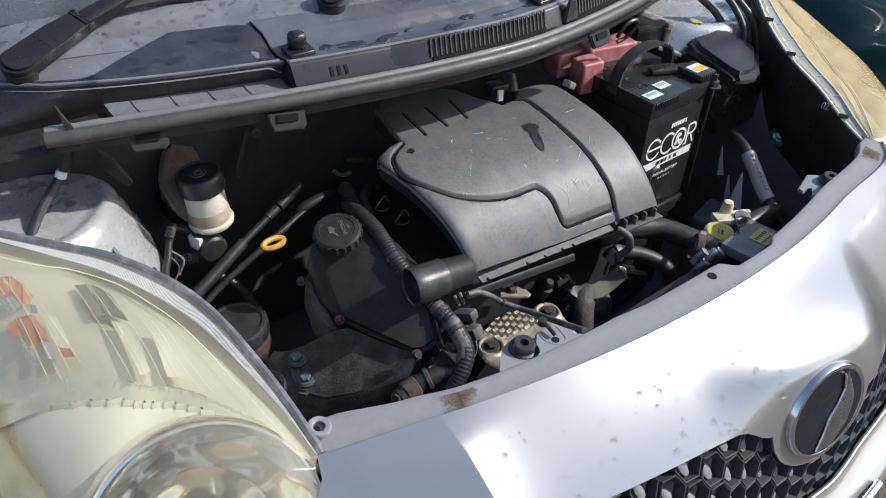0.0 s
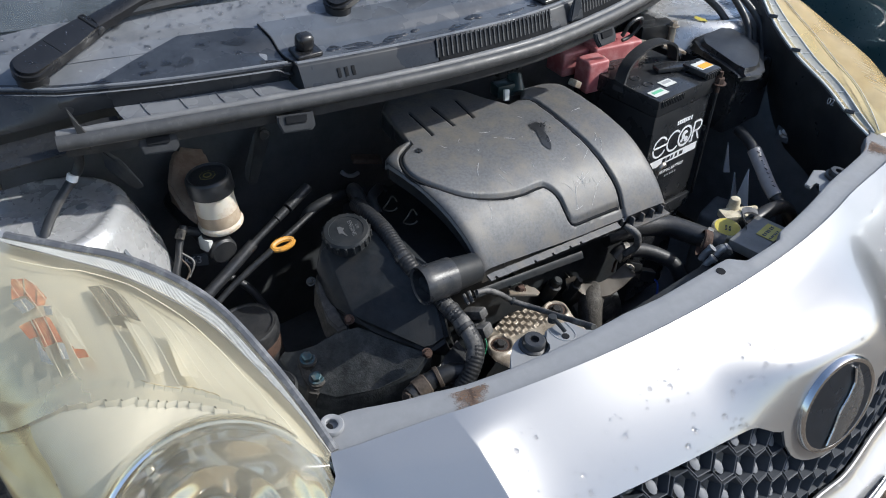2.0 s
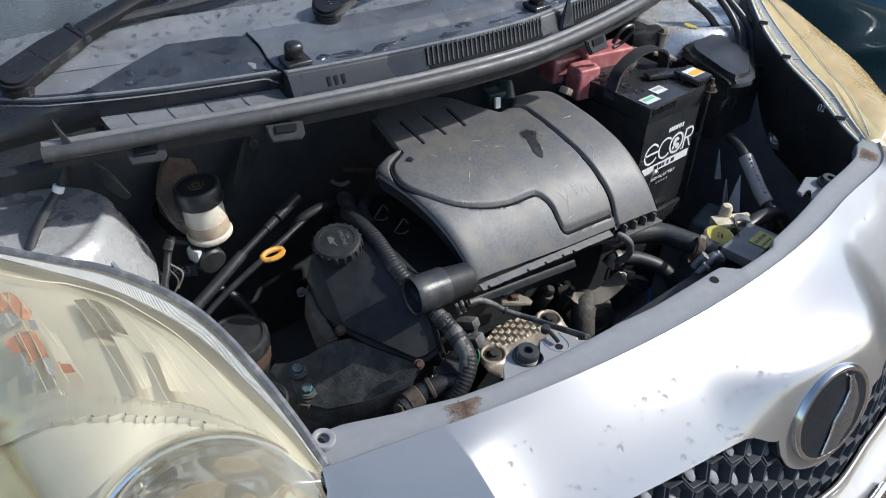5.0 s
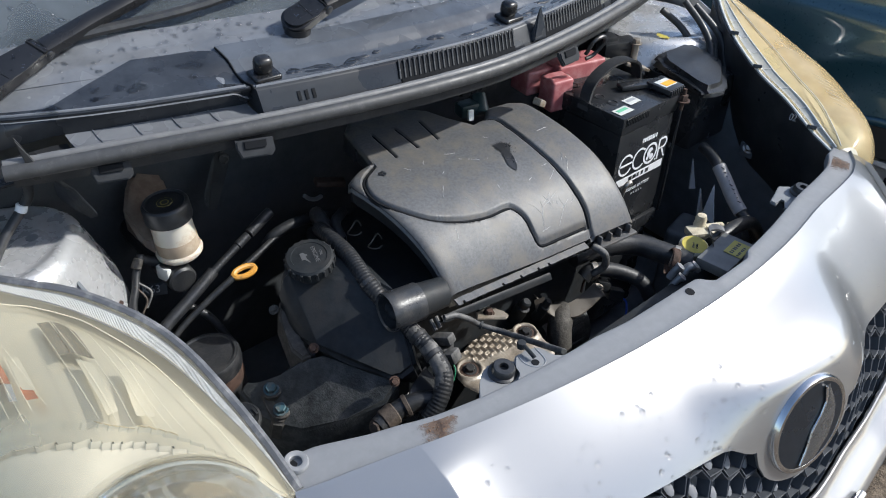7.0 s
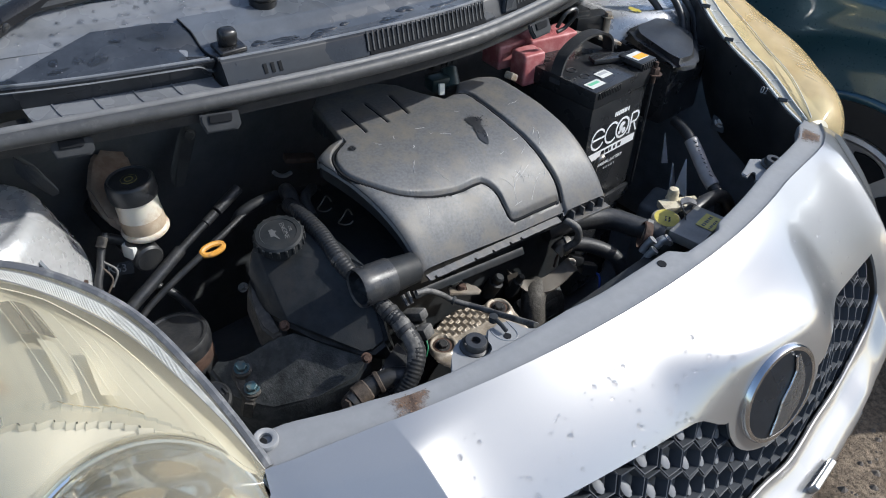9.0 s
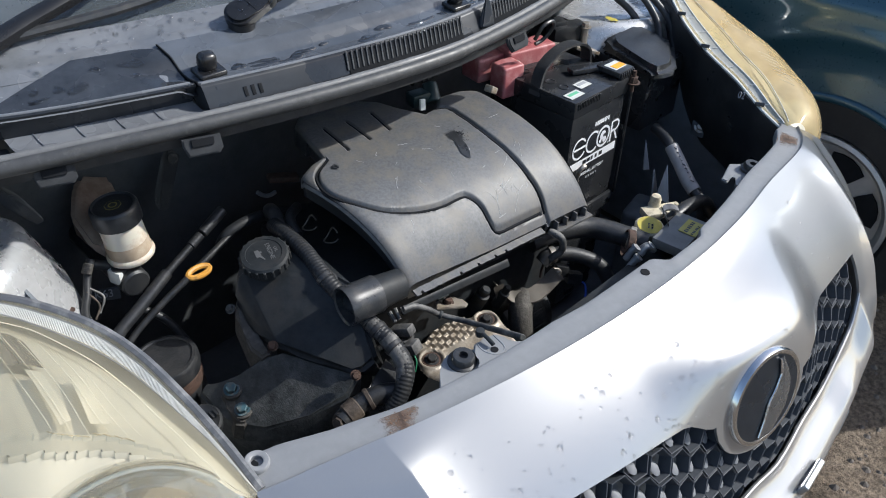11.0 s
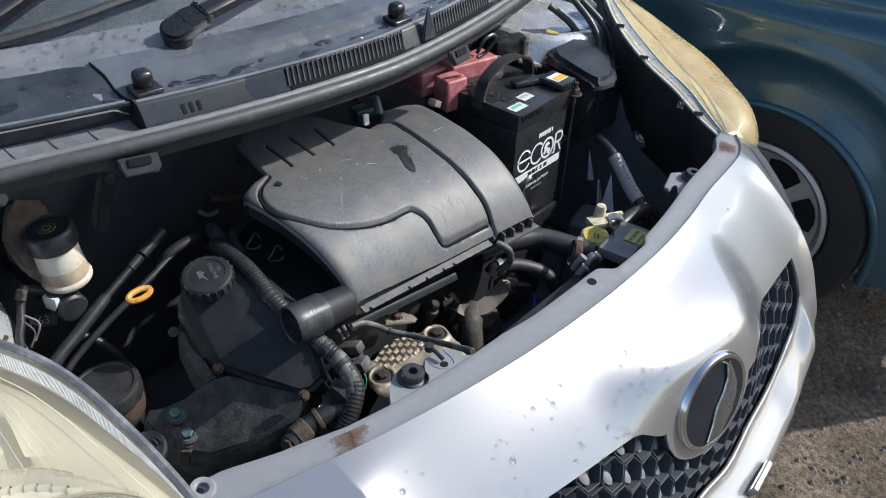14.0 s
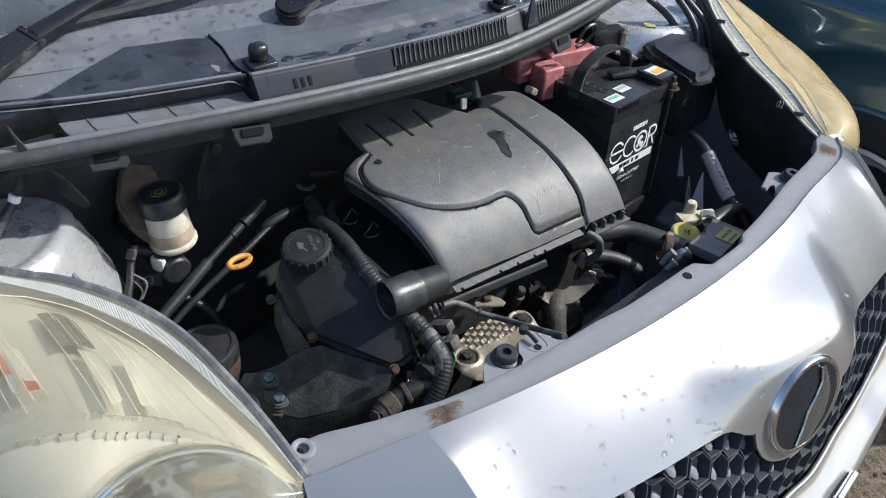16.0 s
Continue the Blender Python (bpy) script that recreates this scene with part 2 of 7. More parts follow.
LENS = lens_material("clouded_lens", (0.97, 0.91, 0.77), 0.20, (0.62, 0.57, 0.43))
LENSY = lens_material("yellowed_lens", (0.95, 0.85, 0.58), 0.50, (0.66, 0.52, 0.30))
SMOKE = mat("smoked_plastic", (0.045, 0.044, 0.041), 0.6, 0, 0.1, 40, spec=0.2)
# strong pale haze in the glass paints in the reflected sky
GLASS = lens_material("windscreen_glass", (0.62, 0.68, 0.70), 0.60, (0.115, 0.132, 0.146))
DROP = mat("water", (1.0, 1.0, 1.0), 0.03, 0, 0, trans=1.0, rvar=0.0)
DROP.node_tree.nodes["Principled BSDF"].inputs["IOR"].default_value = 1.33


PUDDLE = mat("standing_water", (0.020, 0.023, 0.028), 0.04, 0, 0.1, 30, rvar=0.0, spec=0.7)


def thin_water(m, clear):
    """Mixes some straight passage of light into a water material."""
    N, L = m.node_tree.nodes, m.node_tree.links
    t, mx = N.new("ShaderNodeBsdfTransparent"), N.new("ShaderNodeMixShader")
    mx.inputs["Fac"].default_value = clear
    L.new(N["Principled BSDF"].outputs["BSDF"], mx.inputs[1])
    L.new(t.outputs["BSDF"], mx.inputs[2])
    L.new(mx.outputs["Shader"], N["Material Output"].inputs["Surface"])


thin_water(DROP, 0.3)


DROP2 = mat("rain_water", (0.95, 0.97, 1.0), 0.03, 0, 0, trans=1.0, rvar=0.0)
thin_water(DROP2, 0.35)


def ground_material():
    m = bpy.data.materials.new("gravelly_dirt")
    m.use_nodes = True
    N, L = m.node_tree.nodes, m.node_tree.links
    b = N["Principled BSDF"]
    co = N.new("ShaderNodeTexCoord")

    def nz(s, d):
        n = N.new("ShaderNodeTexNoise")
        n.inputs["Scale"].default_value, n.inputs["Detail"].default_value, n.inputs["Roughness"].default_value = s, d, 0.7
        L.new(co.outputs["Object"], n.inputs["Vector"])
        return n

    a, c = nz(5.0, 8), nz(70.0, 6)
    r1 = N.new("ShaderNodeValToRGB")
    r1.color_ramp.elements[0].position, r1.color_ramp.elements[0].color = 0.36, (0.085, 0.064, 0.046, 1)
    r1.color_ramp.elements[1].position, r1.color_ramp.elements[1].color = 0.66, (0.235, 0.190, 0.148, 1)
    L.new(a.outputs["Fac"], r1.inputs["Fac"])
    r2 = N.new("ShaderNodeValToRGB")
    r2.color_ramp.elements[0].position, r2.color_ramp.elements[0].color = 0.38, (0.35, 0.33, 0.3, 1)
    r2.color_ramp.elements[1].position, r2.color_ramp.elements[1].color = 0.64, (1.3, 1.25, 1.18, 1)
    L.new(c.outputs["Fac"], r2.inputs["Fac"])
    mx = N.new("ShaderNodeMix")
    mx.data_type, mx.blend_type = "RGBA", "MULTIPLY"
    mx.inputs["Factor"].default_value = 1
    L.new(r1.outputs["Color"], mx.inputs["A"])
    L.new(r2.outputs["Color"], mx.inputs["B"])
    L.new(mx.outputs["Result"], b.inputs["Base Color"])
    b.inputs["Roughness"].default_value = 0.9
    bp = N.new("ShaderNodeBump")
    bp.inputs["Strength"].default_value, bp.inputs["Distance"].default_value = 0.9, 0.012
    L.new(c.outputs["Fac"], bp.inputs["Height"])
    L.new(bp.outputs["Normal"], b.inputs["Normal"])
    return m


DIRT = ground_material()
FITTING = mat("grey_fitting", (0.28, 0.29, 0.30), 0.45, 0.4, 0.15, 60)
PALEPL = mat("pale_translucent_plastic", (0.42, 0.44, 0.46), 0.35, 0, 0.1, 40, sss=0.2)
PALEPL2 = mat("grey_tank_plastic", (0.15, 0.15, 0.145), 0.4, 0, 0.2, 40, dirt=(0.2, 0.19, 0.17), dirt_amt=0.35, dirt_scale=30)
TEALDARK = mat("dark_green_plastic", (0.015, 0.03, 0.033), 0.35)
SCRATCH = mat("scratch_mark", (0.45, 0.45, 0.45), 0.6)
STONE = mat("pebble", (0.12, 0.102, 0.088), 0.8, 0, 0.4, 30)

# ---- builders ----
HOME = {}


def thing(name, at, label, category, group="", kind=""):
    ob = new(name)
    ob.location = at
    ob.empty_display_size = 0.05
    HOME[ob] = Vector(at)
    return tagged(ob, label, category, group, kind)


def part(name, bm, material, parent=None, label="", sharp=38.0, solid=0.0, flip=True):
    if flip:
        bmesh.ops.recalc_face_normals(bm, faces=bm.faces[:])
    lim = radians(sharp)
    for e in bm.edges:
        if len(e.link_faces) == 1 or e.calc_face_angle(0) > lim:
            e.smooth = False
    for f_ in bm.faces:
        f_.smooth = True
    at = HOME.get(parent, Vector((0, 0, 0)))
    if at.length > 0:
        bmesh.ops.translate(bm, verts=bm.verts[:], vec=-at)
    me = bpy.data.meshes.new(name)
    bm.to_mesh(me)
    bm.free()
    for mm in (material if isinstance(material, (list, tuple)) else (material,)):
        me.materials.append(mm)
    ob = new(name, me)
    if parent is not None:
        ob.parent = parent
        HOME[ob] = at
    if label:
        ob["label"] = label
    if solid:
        s = ob.modifiers.new("thickness", "SOLIDIFY")
        s.thickness, s.offset = solid, -1
    return ob


def single(name, bm, material, label, category, group="", kind="", **kw):
    return tagged(part(name, bm, material, None, **kw), label, category, group, kind)


def B():
    return bmesh.new()


def box(bm, c, s, rot=(0, 0, 0), bev=0.002, seg=2):
    m = pose(*c, *rot) @ Matrix.Diagonal((*s, 1))
    r = bmesh.ops.create_cube(bm, size=1, matrix=m)
    if bev:
        es = list({e for v in r["verts"] for e in v.link_edges})
        bmesh.ops.bevel(bm, geom=es, offset=bev, segments=seg, affect="EDGES", profile=0.6)
    return bm


def frame_of(d):
    d = Vector(d).normalized()
    a = Vector((0, 0, 1)) if abs(d.z) < 0.9 else Vector((1, 0, 0))
    u = d.cross(a).normalized()
    return u, d.cross(u).normalized(), d


def lathe(bm, o, axis, prof, seg=28):
    """Turn a profile of (radius, height) about an axis."""
    u, w, d = frame_of(axis)
    o = Vector(o)
    rings = []
    for r, h in prof:
        if r < 1e-5:
            rings.append([bm.verts.new(o + d * h)])
        else:
            rings.append([bm.verts.new(o + d * h + (u * math.cos(k * 2 * math.pi / seg) + w * math.sin(k * 2 * math.pi / seg)) * r) for k in range(seg)])
    for a, b in zip(rings, rings[1:]):
        for k in range(seg):
            j = (k + 1) % seg
            if len(a) == 1 and len(b) > 1:
                bm.faces.new((a[0], b[j], b[k]))
            elif len(b) == 1 and len(a) > 1:
                bm.faces.new((a[k], a[j], b[0]))
            elif len(a) > 1:
                bm.faces.new((a[k], a[j], b[j], b[k]))
    return bm


def cyl(bm, a, b, r, r2=None, seg=20, bev=0.0):
    a, b = Vector(a), Vector(b)
    h = (b - a).length
    r2 = r if r2 is None else r2
    if bev:
        return lathe(bm, a, b - a, [(0, 0), (r - bev, 0), (r, bev), (r2, h - bev), (r2 - bev, h), (0, h)], seg)
    return lathe(bm, a, b - a, [(0, 0), (r, 0), (r2, h), (0, h)], seg)


def spline(pts, n=8):
    """A smooth line through the points."""
    P = [Vector(p) for p in pts]
    P = [P[0] * 2 - P[1]] + P + [P[-1] * 2 - P[-2]]
    out = []
    for i in range(1, len(P) - 2):
        a, b, c, d = P[i - 1], P[i], P[i + 1], P[i + 2]
        for k in range(n):
            t = k / n
            out.append(0.5 * ((2 * b) + (c - a) * t + (2 * a - 5 * b + 4 * c - d) * t * t + (3 * b - a - 3 * c + d) * t ** 3))
    out.append(P[-2])
    return out


def tube(bm, pts, r, seg=10, n=8, ribs=0.0, pitch=0.005, wob=0.0):
    """A tube along a smooth line; ribs makes a corrugated loom."""
    line = spline(pts, n) if n > 1 else [Vector(p) for p in pts]
    if ribs:
        L = sum((b - a).length for a, b in zip(line, line[1:]))
        m = max(8, int(L / pitch * 4))
        seg_l, acc, out, i = L / m, 0.0, [line[0]], 0
        cum = [0.0]
        for a, b in zip(line, line[1:]):
            cum.append(cum[-1] + (b - a).length)
        for k in range(1, m + 1):
            s = seg_l * k
            while i < len(cum) - 2 and cum[i + 1] < s:
                i += 1
            t = (s - cum[i]) / max(1e-9, cum[i + 1] - cum[i])
            out.append(line[i].lerp(line[i + 1], min(1, t)))
        line = out
    u = None
    rings = []
    for i, p in enumerate(line):
        d = (line[min(i + 1, len(line) - 1)] - line[max(i - 1, 0)]).normalized()
        if u is None:
            u = frame_of(d)[0]
        u = (u - d * u.dot(d)).normalized()
        w = d.cross(u)
        rr = r + (ribs if ribs and (i // 2) % 2 else 0) + (wob * noise.noise(p * 90) if wob else 0)
        rings.append([bm.verts.new(p + (u * math.cos(k * 2 * math.pi / seg) + w * math.sin(k * 2 * math.pi / seg)) * rr) for k in range(seg)])
    for a, b in zip(rings, rings[1:]):
        for k in range(seg):
            j = (k + 1) % seg
            bm.faces.new((a[k], a[j], b[j], b[k]))
    bm.faces.new(rings[0][::-1])
    bm.faces.new(rings[-1])
    return bm


def sheet(bm, fn, nu, nv, skip=None):
    """A grid surface fn(u, v), u and v from 0 to 1."""
    vs = [[bm.verts.new(fn(i / nu, j / nv)) for j in range(nv + 1)] for i in range(nu + 1)]
    for i in range(nu):
        for j in range(nv):
            if skip and skip((i + 0.5) / nu, (j + 0.5) / nv):
                continue
            bm.faces.new((vs[i][j], vs[i + 1][j], vs[i + 1][j + 1], vs[i][j + 1]))
    return vs


def prism(bm, poly, m, depth, bev=0.0):
    """A flat outline in the local xy plane, raised along local z."""
    a = [bm.verts.new(m @ Vector((x, y, 0))) for x, y in poly]
    b = [bm.verts.new(m @ Vector((x, y, depth))) for x, y in poly]
    fs = [bm.faces.new(a[::-1]), bm.faces.new(b)]
    for k in range(len(poly)):
        j = (k + 1) % len(poly)
        fs.append(bm.faces.new((a[k], a[j], b[j], b[k])))
    if bev:
        bmesh.ops.bevel(bm, geom=list(fs[1].edges), offset=bev, segments=2, affect="EDGES")
    return bm


def hexbolt(bm, o, axis, r=0.007, h=0.006, washer=1.45):
    lathe(bm, o, axis, [(0, 0), (r * washer, 0), (r * washer, 0.0015), (r, 0.0015)], 18)
    lathe(bm, o, axis, [(r, 0.001), (r, h * 0.85), (r * 0.85, h), (0, h)], 6)
    return bm


def hull(bm, pts, bev=0.004):
    vs = [bm.verts.new(p) for p in pts]
    r = bmesh.ops.convex_hull(bm, input=vs)
    bad = [g for g in r["geom_interior"] if isinstance(g, bmesh.types.BMVert)] + [g for g in r["geom_unused"] if isinstance(g, bmesh.types.BMVert)]
    bmesh.ops.delete(bm, geom=list(set(bad)), context="VERTS")
    bmesh.ops.dissolve_limit(bm, angle_limit=radians(4), verts=bm.verts[:], edges=bm.edges[:])
    if bev:
        bmesh.ops.bevel(bm, geom=bm.edges[:], offset=bev, segments=2, affect="EDGES")
    return bm

def drop_at(bm, p, n, r, squash=0.45):
    u, w, d = frame_of(n)
    rings = []
    for rr, h in ((1.0, 0.0), (0.82, 0.32), (0.55, 0.60), (0.25, 0.78)):
        rings.append([bm.verts.new(p + (u * math.cos(k * math.pi / 4) + w * math.sin(k * math.pi / 4)) * r * rr + d * h * r * squash) for k in range(8)])
    t = bm.verts.new(p + d * r * squash * 0.83)
    for a, b in zip(rings, rings[1:]):
        for k in range(8):
            bm.faces.new((a[k], a[(k + 1) % 8], b[(k + 1) % 8], b[k]))
    for k in range(8):
        bm.faces.new((rings[-1][k], rings[-1][(k + 1) % 8], t))


# ---- setting ----
bm = B()
sheet(bm, lambda u, v: Vector(((u - 0.5) * 400, (v - 0.5) * 400, 0)), 8, 8)
single("ground", bm, DIRT, "brown gravelly dirt ground with small stones", "ground", kind="structure")


# ---- car front: shapes shared by the panels ----
def lerp(t, xs, ys):
    return float(np.interp(t, xs, ys))


def smooth(t):
    t = max(0.0, min(1.0, t))
    return t * t * (3 - 2 * t)


def crease_y(x):
    y = 0.137 + 0.127 * (abs(x) / 0.59) ** 2 + 0.10 * (max(0.0, abs(x) - 0.455) - max(0.0, abs(x) - 0.54))
    if x < 0:
        y -= 0.0128 * smooth((-x - 0.45) / 0.13)
    if x > 0:
        y += 0.012 * smooth((x - 0.49) / 0.08) - 0.030 * smooth((x - 0.25) / 0.28)
    return y


def crease_z(x):
    return 0.712 + 0.032 * (1 - (x / 0.57) ** 2)


def low_y(x):
    return -0.035 + 0.055 * (x / 0.59) ** 2 + (3.2 * max(0.0, -x - 0.62) ** 2 + 2.0 * max(0.0, x - 0.45) ** 2)


def lip_edge(x):
    """Height of the ledge under the grille, where the lower lip steps forward."""
    return lerp(abs(x), (0, 0.1, 0.245, 0.364, 0.398, 0.6, 0.85), (0.44, 0.441, 0.457, 0.502, 0.545, 0.55, 0.54))


def face_y(x, z):
    """Depth of the bumper skin at a place of its front view."""
    a = abs(x)
    s = max(0.0, crease_z(x) - z)
    fold = max(0.0, a - 0.468) - 2.25 * max(0.0, a - 0.54) + 1.25 * max(0.0, a - 0.6)
    if x < 0:
        fold = max(0.0, a - 0.468) - 2.5 * max(0.0, a - 0.59) + 1.5 * max(0.0, a - 0.6713)
    y = crease_y(x) - (crease_y(x) - low_y(x)) * math.tanh(s / (0.137 + (0.45 if x < 0 else 0.3) * max(0.0, fold))) * 1.03
    # a ridge runs down from either end of the bonnet line
    d = 0.468 - a
    ridge = math.exp(-d / 0.040) if d > 0 else max(0.0, 1 + d / 0.22)
    y -= (0.025 if x < 0 else 0.015) * ridge * smooth(s / 0.012)
    e = lip_edge(x)
    if z < e:
        lip = -0.088 + 0.26 * x * x + 2.4 * max(0.0, a - 0.55) ** 2
        y += (min(y, lip) - y) * smooth((e - z) / lerp(a, (0.3, 0.5), (0.05, 0.14))) * (1 - 0.8 * smooth((a - 0.40) / 0.14))
    if z < 0.36:
        y += 1.6 * (0.36 - z) ** 2
    # broad nose, and on it the soft boss that carries the badge
    y -= 0.015 * math.exp(-(x / 0.17) ** 2) * smooth(s / 0.05) * smooth((0.135 - s) / 0.05)
    r = math.hypot(x + 0.010, z - 0.619)
    if r < 0.26:
        flat = -0.0115 + 0.0045 - 0.1694 * (x + 0.010) + 0.2296 * (z - 0.619)
        y += (flat - y) * (1 - smooth((r - 0.062) / (0.130 + 0.06 * smooth((x + 0.01) / 0.08)))) * smooth((crease_z(x) - z - 0.006) / 0.05)
    return y


def top_z(x):
    a = abs(x)
    if x > 0.53:
        return lerp(x, (0.53, 0.552, 0.615, 0.69, 0.745, 0.832), (crease_z(0.53), 0.705, 0.668, 0.632, 0.61, 0.61))
    return crease_z(x) if a < 0.594 else lerp(a, (0.594, 0.604, 0.655, 0.725, 0.785, 0.832), (0.709, 0.694, 0.652, 0.612, 0.602, 0.605))


TIP = 0.398


def grille_top(x):
    a = abs(x)
    c = abs(x + 0.010)
    if c < 0.0905:
        return 0.617 - 0.079 * math.sqrt(max(0.0, 1 - (c / 0.0905) ** 2))
    top = 0.6435 if x < 0 else 0.6305 - 0.085 * (a - 0.150)
    return 0.617 + (top - 0.617) * smooth((c - 0.0905) / 0.055)


def grille_low(x):
    return lip_edge(x) + 0.001


def skin(x, z, out=0.0):
    e = 0.002
    n = Vector((face_y(x + e, z) - face_y(x - e, z), -2 * e, face_y(x, z + e) - face_y(x, z - e))).normalized()
    return Vector((x, face_y(x, z), z)) + n * out


# ---- bumper ----
bumper = thing("front_bumper", (0, 0, 0.2), "silver painted front bumper with water drops and a grille opening", "bumper")
bm = B()
xs = sorted(set([round(x, 4) for x in np.linspace(-0.83, 0.83, 139)] + [s * v for s in (1, -1) for v in (TIP, 0.0800, 0.0805, 0.1002, 0.1006, 0.076, 0.096, 0.594, 0.60, 0.466, 0.468, 0.470)]))
cols = []
for x in xs:
    t = top_z(x)
    g0, g1 = min(grille_top(x), t - 0.012), grille_low(x)
    mid = max(g0 + 0.004, min(t - 0.008, 0.646))
    zz = [t + (mid - t) * k / 11 for k in range(12)] + [mid + (g0 - mid) * k / 5 for k in range(1, 6)] + [g0 + (g1 - g0) * k / 6 for k in range(1, 7)] + [g1 - 0.09 * k / 10 for k in range(1, 11)] + [g1 - 0.09 + (0.20 - g1 + 0.09) * k / 7 for k in range(1, 8)]
    cols.append([bm.verts.new((x, face_y(x, z), z)) for z in zz])
for i in range(len(xs) - 1):
    xm = (xs[i] + xs[i + 1]) / 2
    for j in range(len(cols[i]) - 1):
        if 16 <= j < 22 and abs(xm) < TIP:
            continue
        bm.faces.new((cols[i][j], cols[i + 1][j], cols[i + 1][j + 1], cols[i][j + 1]))
part("bumper_skin", bm, SILVER, bumper, solid=0.004, sharp=60)
# rolled edge round the grille opening
for nm, fn in (("grille_lower_edge", grille_low),):
    bm = B()
    tube(bm, [skin(x, fn(x), -0.001) for x in np.linspace(-TIP, TIP, 61)], 0.0035, 8, 2)
    part(nm, bm, SILVER, bumper)
for s in (-1, 1):
    bm = B()
    box(bm, (s * 0.3, face_y(s * 0.3, 0.35) + 0.13, 0.35), (0.05, 0.26, 0.06), bev=0.004)
    box(bm, (s * 0.3, 0.22, 0.31), (0.05, 0.08, 0.09), bev=0.004)
    part("bumper_bracket", bm, DARK, bumper)
bm = B()
q_ = skin(0.115, 0.405, 0.006)
box(bm, q_, (0.070, 0.010, 0.020), (20, 0, 4), 0.003, 3)
part("plate_bracket", bm, SILVER, bumper)

# flange along the top of the bumper
FX = (-0.60, -0.551, -0.497, -0.464, -0.431, -0.376, -0.34, -0.284, -0.209, -0.159, -0.103, -0.04, -0.020, -0.004, 0.076, 0.092, 0.197, 0.29, 0.365, 0.44, 0.50, 0.53, 0.60)
FW = (0.051, 0.051, 0.040, 0.038, 0.034, 0.034, 0.036, 0.040, 0.046, 0.044, 0.046, 0.047, 0.046, 0.027, 0.025, 0.034, 0.037, 0.039, 0.040, 0.042, 0.048, 0.034, 0.030)
flange = thing("bumper_flange", (0, 0.2, 0.7), "dull grey bumper top flange with rust spots and holes", "panel")


def flange_pt(x, v):
    w = lerp(x, FX, FW)
    y0, z0 = crease_y(x), crease_z(x)
    prof = ((0, -0.0005), (0.06, -0.0035), (0.12, -0.0045), (0.5, -0.0035), (0.92, -0.002), (0.97, -0.003), (1.0, -0.007), (1.0, -0.022))
    k = v * (len(prof) - 1)
    i = min(int(k), len(prof) - 2)
    f_ = k - i
    a, b = prof[i], prof[i + 1]
    return Vector((x * (1 - 0.02 * v * abs(x)), y0 + w * (a[0] + (b[0] - a[0]) * f_), z0 + a[1] + (b[1] - a[1]) * f_))


bm = B()
sheet(bm, lambda u, v: flange_pt(-0.598 + 1.140 * u, v), 220, 14)
part("flange_strip", bm, FLANGE, flange, solid=0.002, sharp=50)
bm = B()
prism(bm, [(-0.385, 0.195), (-0.298, 0.185), (-0.298, 0.240), (-0.3017, 0.2455), (-0.3105, 0.2510), (-0.3189, 0.2545), (-0.3250, 0.2562), (-0.3305, 0.2559), (-0.3372, 0.2545), (-0.3431, 0.2518), (-0.3552, 0.2426), (-0.3735, 0.2246)], pose(0, 0, 0.7165), 0.005, 0.0015)
part("pad", bm, FLANGE, flange)
bm = B()
prism(bm, [(-0.040, -0.028), (0.034, -0.03), (0.033, 0.012), (0.024, 0.026), (-0.030, 0.026), (-0.034, 0.016), (-0.014, 0.014), (-0.014, 0.006), (-0.038, 0.004), (-0.040, -0.006), (-0.014, -0.006), (-0.014, -0.014), (-0.040, -0.016)], pose(0.316, 0.220, 0.708, 0, 0, 16), 0.005, 0.0015)
part("pad", bm, FLANGE, flange)
for at in ((-0.3245, 0.2365, 0.721), (0.338, 0.217, 0.714)):
    stop = thing("rubber_stop", at, "black rubber bonnet stop with a centre hole", "rubber stop", "bonnet stops")
    bm = B()
    lathe(bm, at, (0, -0.1, 1), [(0.0175, 0), (0.0172, 0.003), (0.0140, 0.0045), (0.0138, 0.010), (0.012, 0.0125), (0.0055, 0.0125), (0.005, 0.006), (0, 0.005)], 28)
    part("stop_body", bm, HOSE, stop)
lug = thing("mounting_lug", (-0.573, 0.288, 0.71), "grey ring lug with a bolt hole beside the headlight", "lug")
bm = B()
lathe(bm, (-0.573, 0.290, 0.709), (0, -0.15, 1), [(0.0065, 0), (0.0065, 0.005), (0.008, 0.006), (0.012, 0.006), (0.0135, 0.004), (0.0135, 0)], 24)
part("ring", bm, FLANGE, lug)
bm = B()
lathe(bm, (-0.573, 0.290, 0.706), (0, -0.15, 1), [(0, 0), (0.0068, 0), (0.0068, 0.002), (0, 0.003)], 16)
part("hole", bm, VOID, lug)


def flat_patch(name, x, v, r, material, parent, seg=20, squash=1.0, lift=0.0008):
    bm = B()
    c = flange_pt(x, v)
    lathe(bm, c + Vector((0, 0, lift - 0.002)), (0, -0.08, 1), [(r, 0), (r, 0.002), (0, 0.0022)], seg)
    return part(name, bm, material, parent)


flat_patch("hole", -0.050, 0.50, 0.0062, VOID, flange)


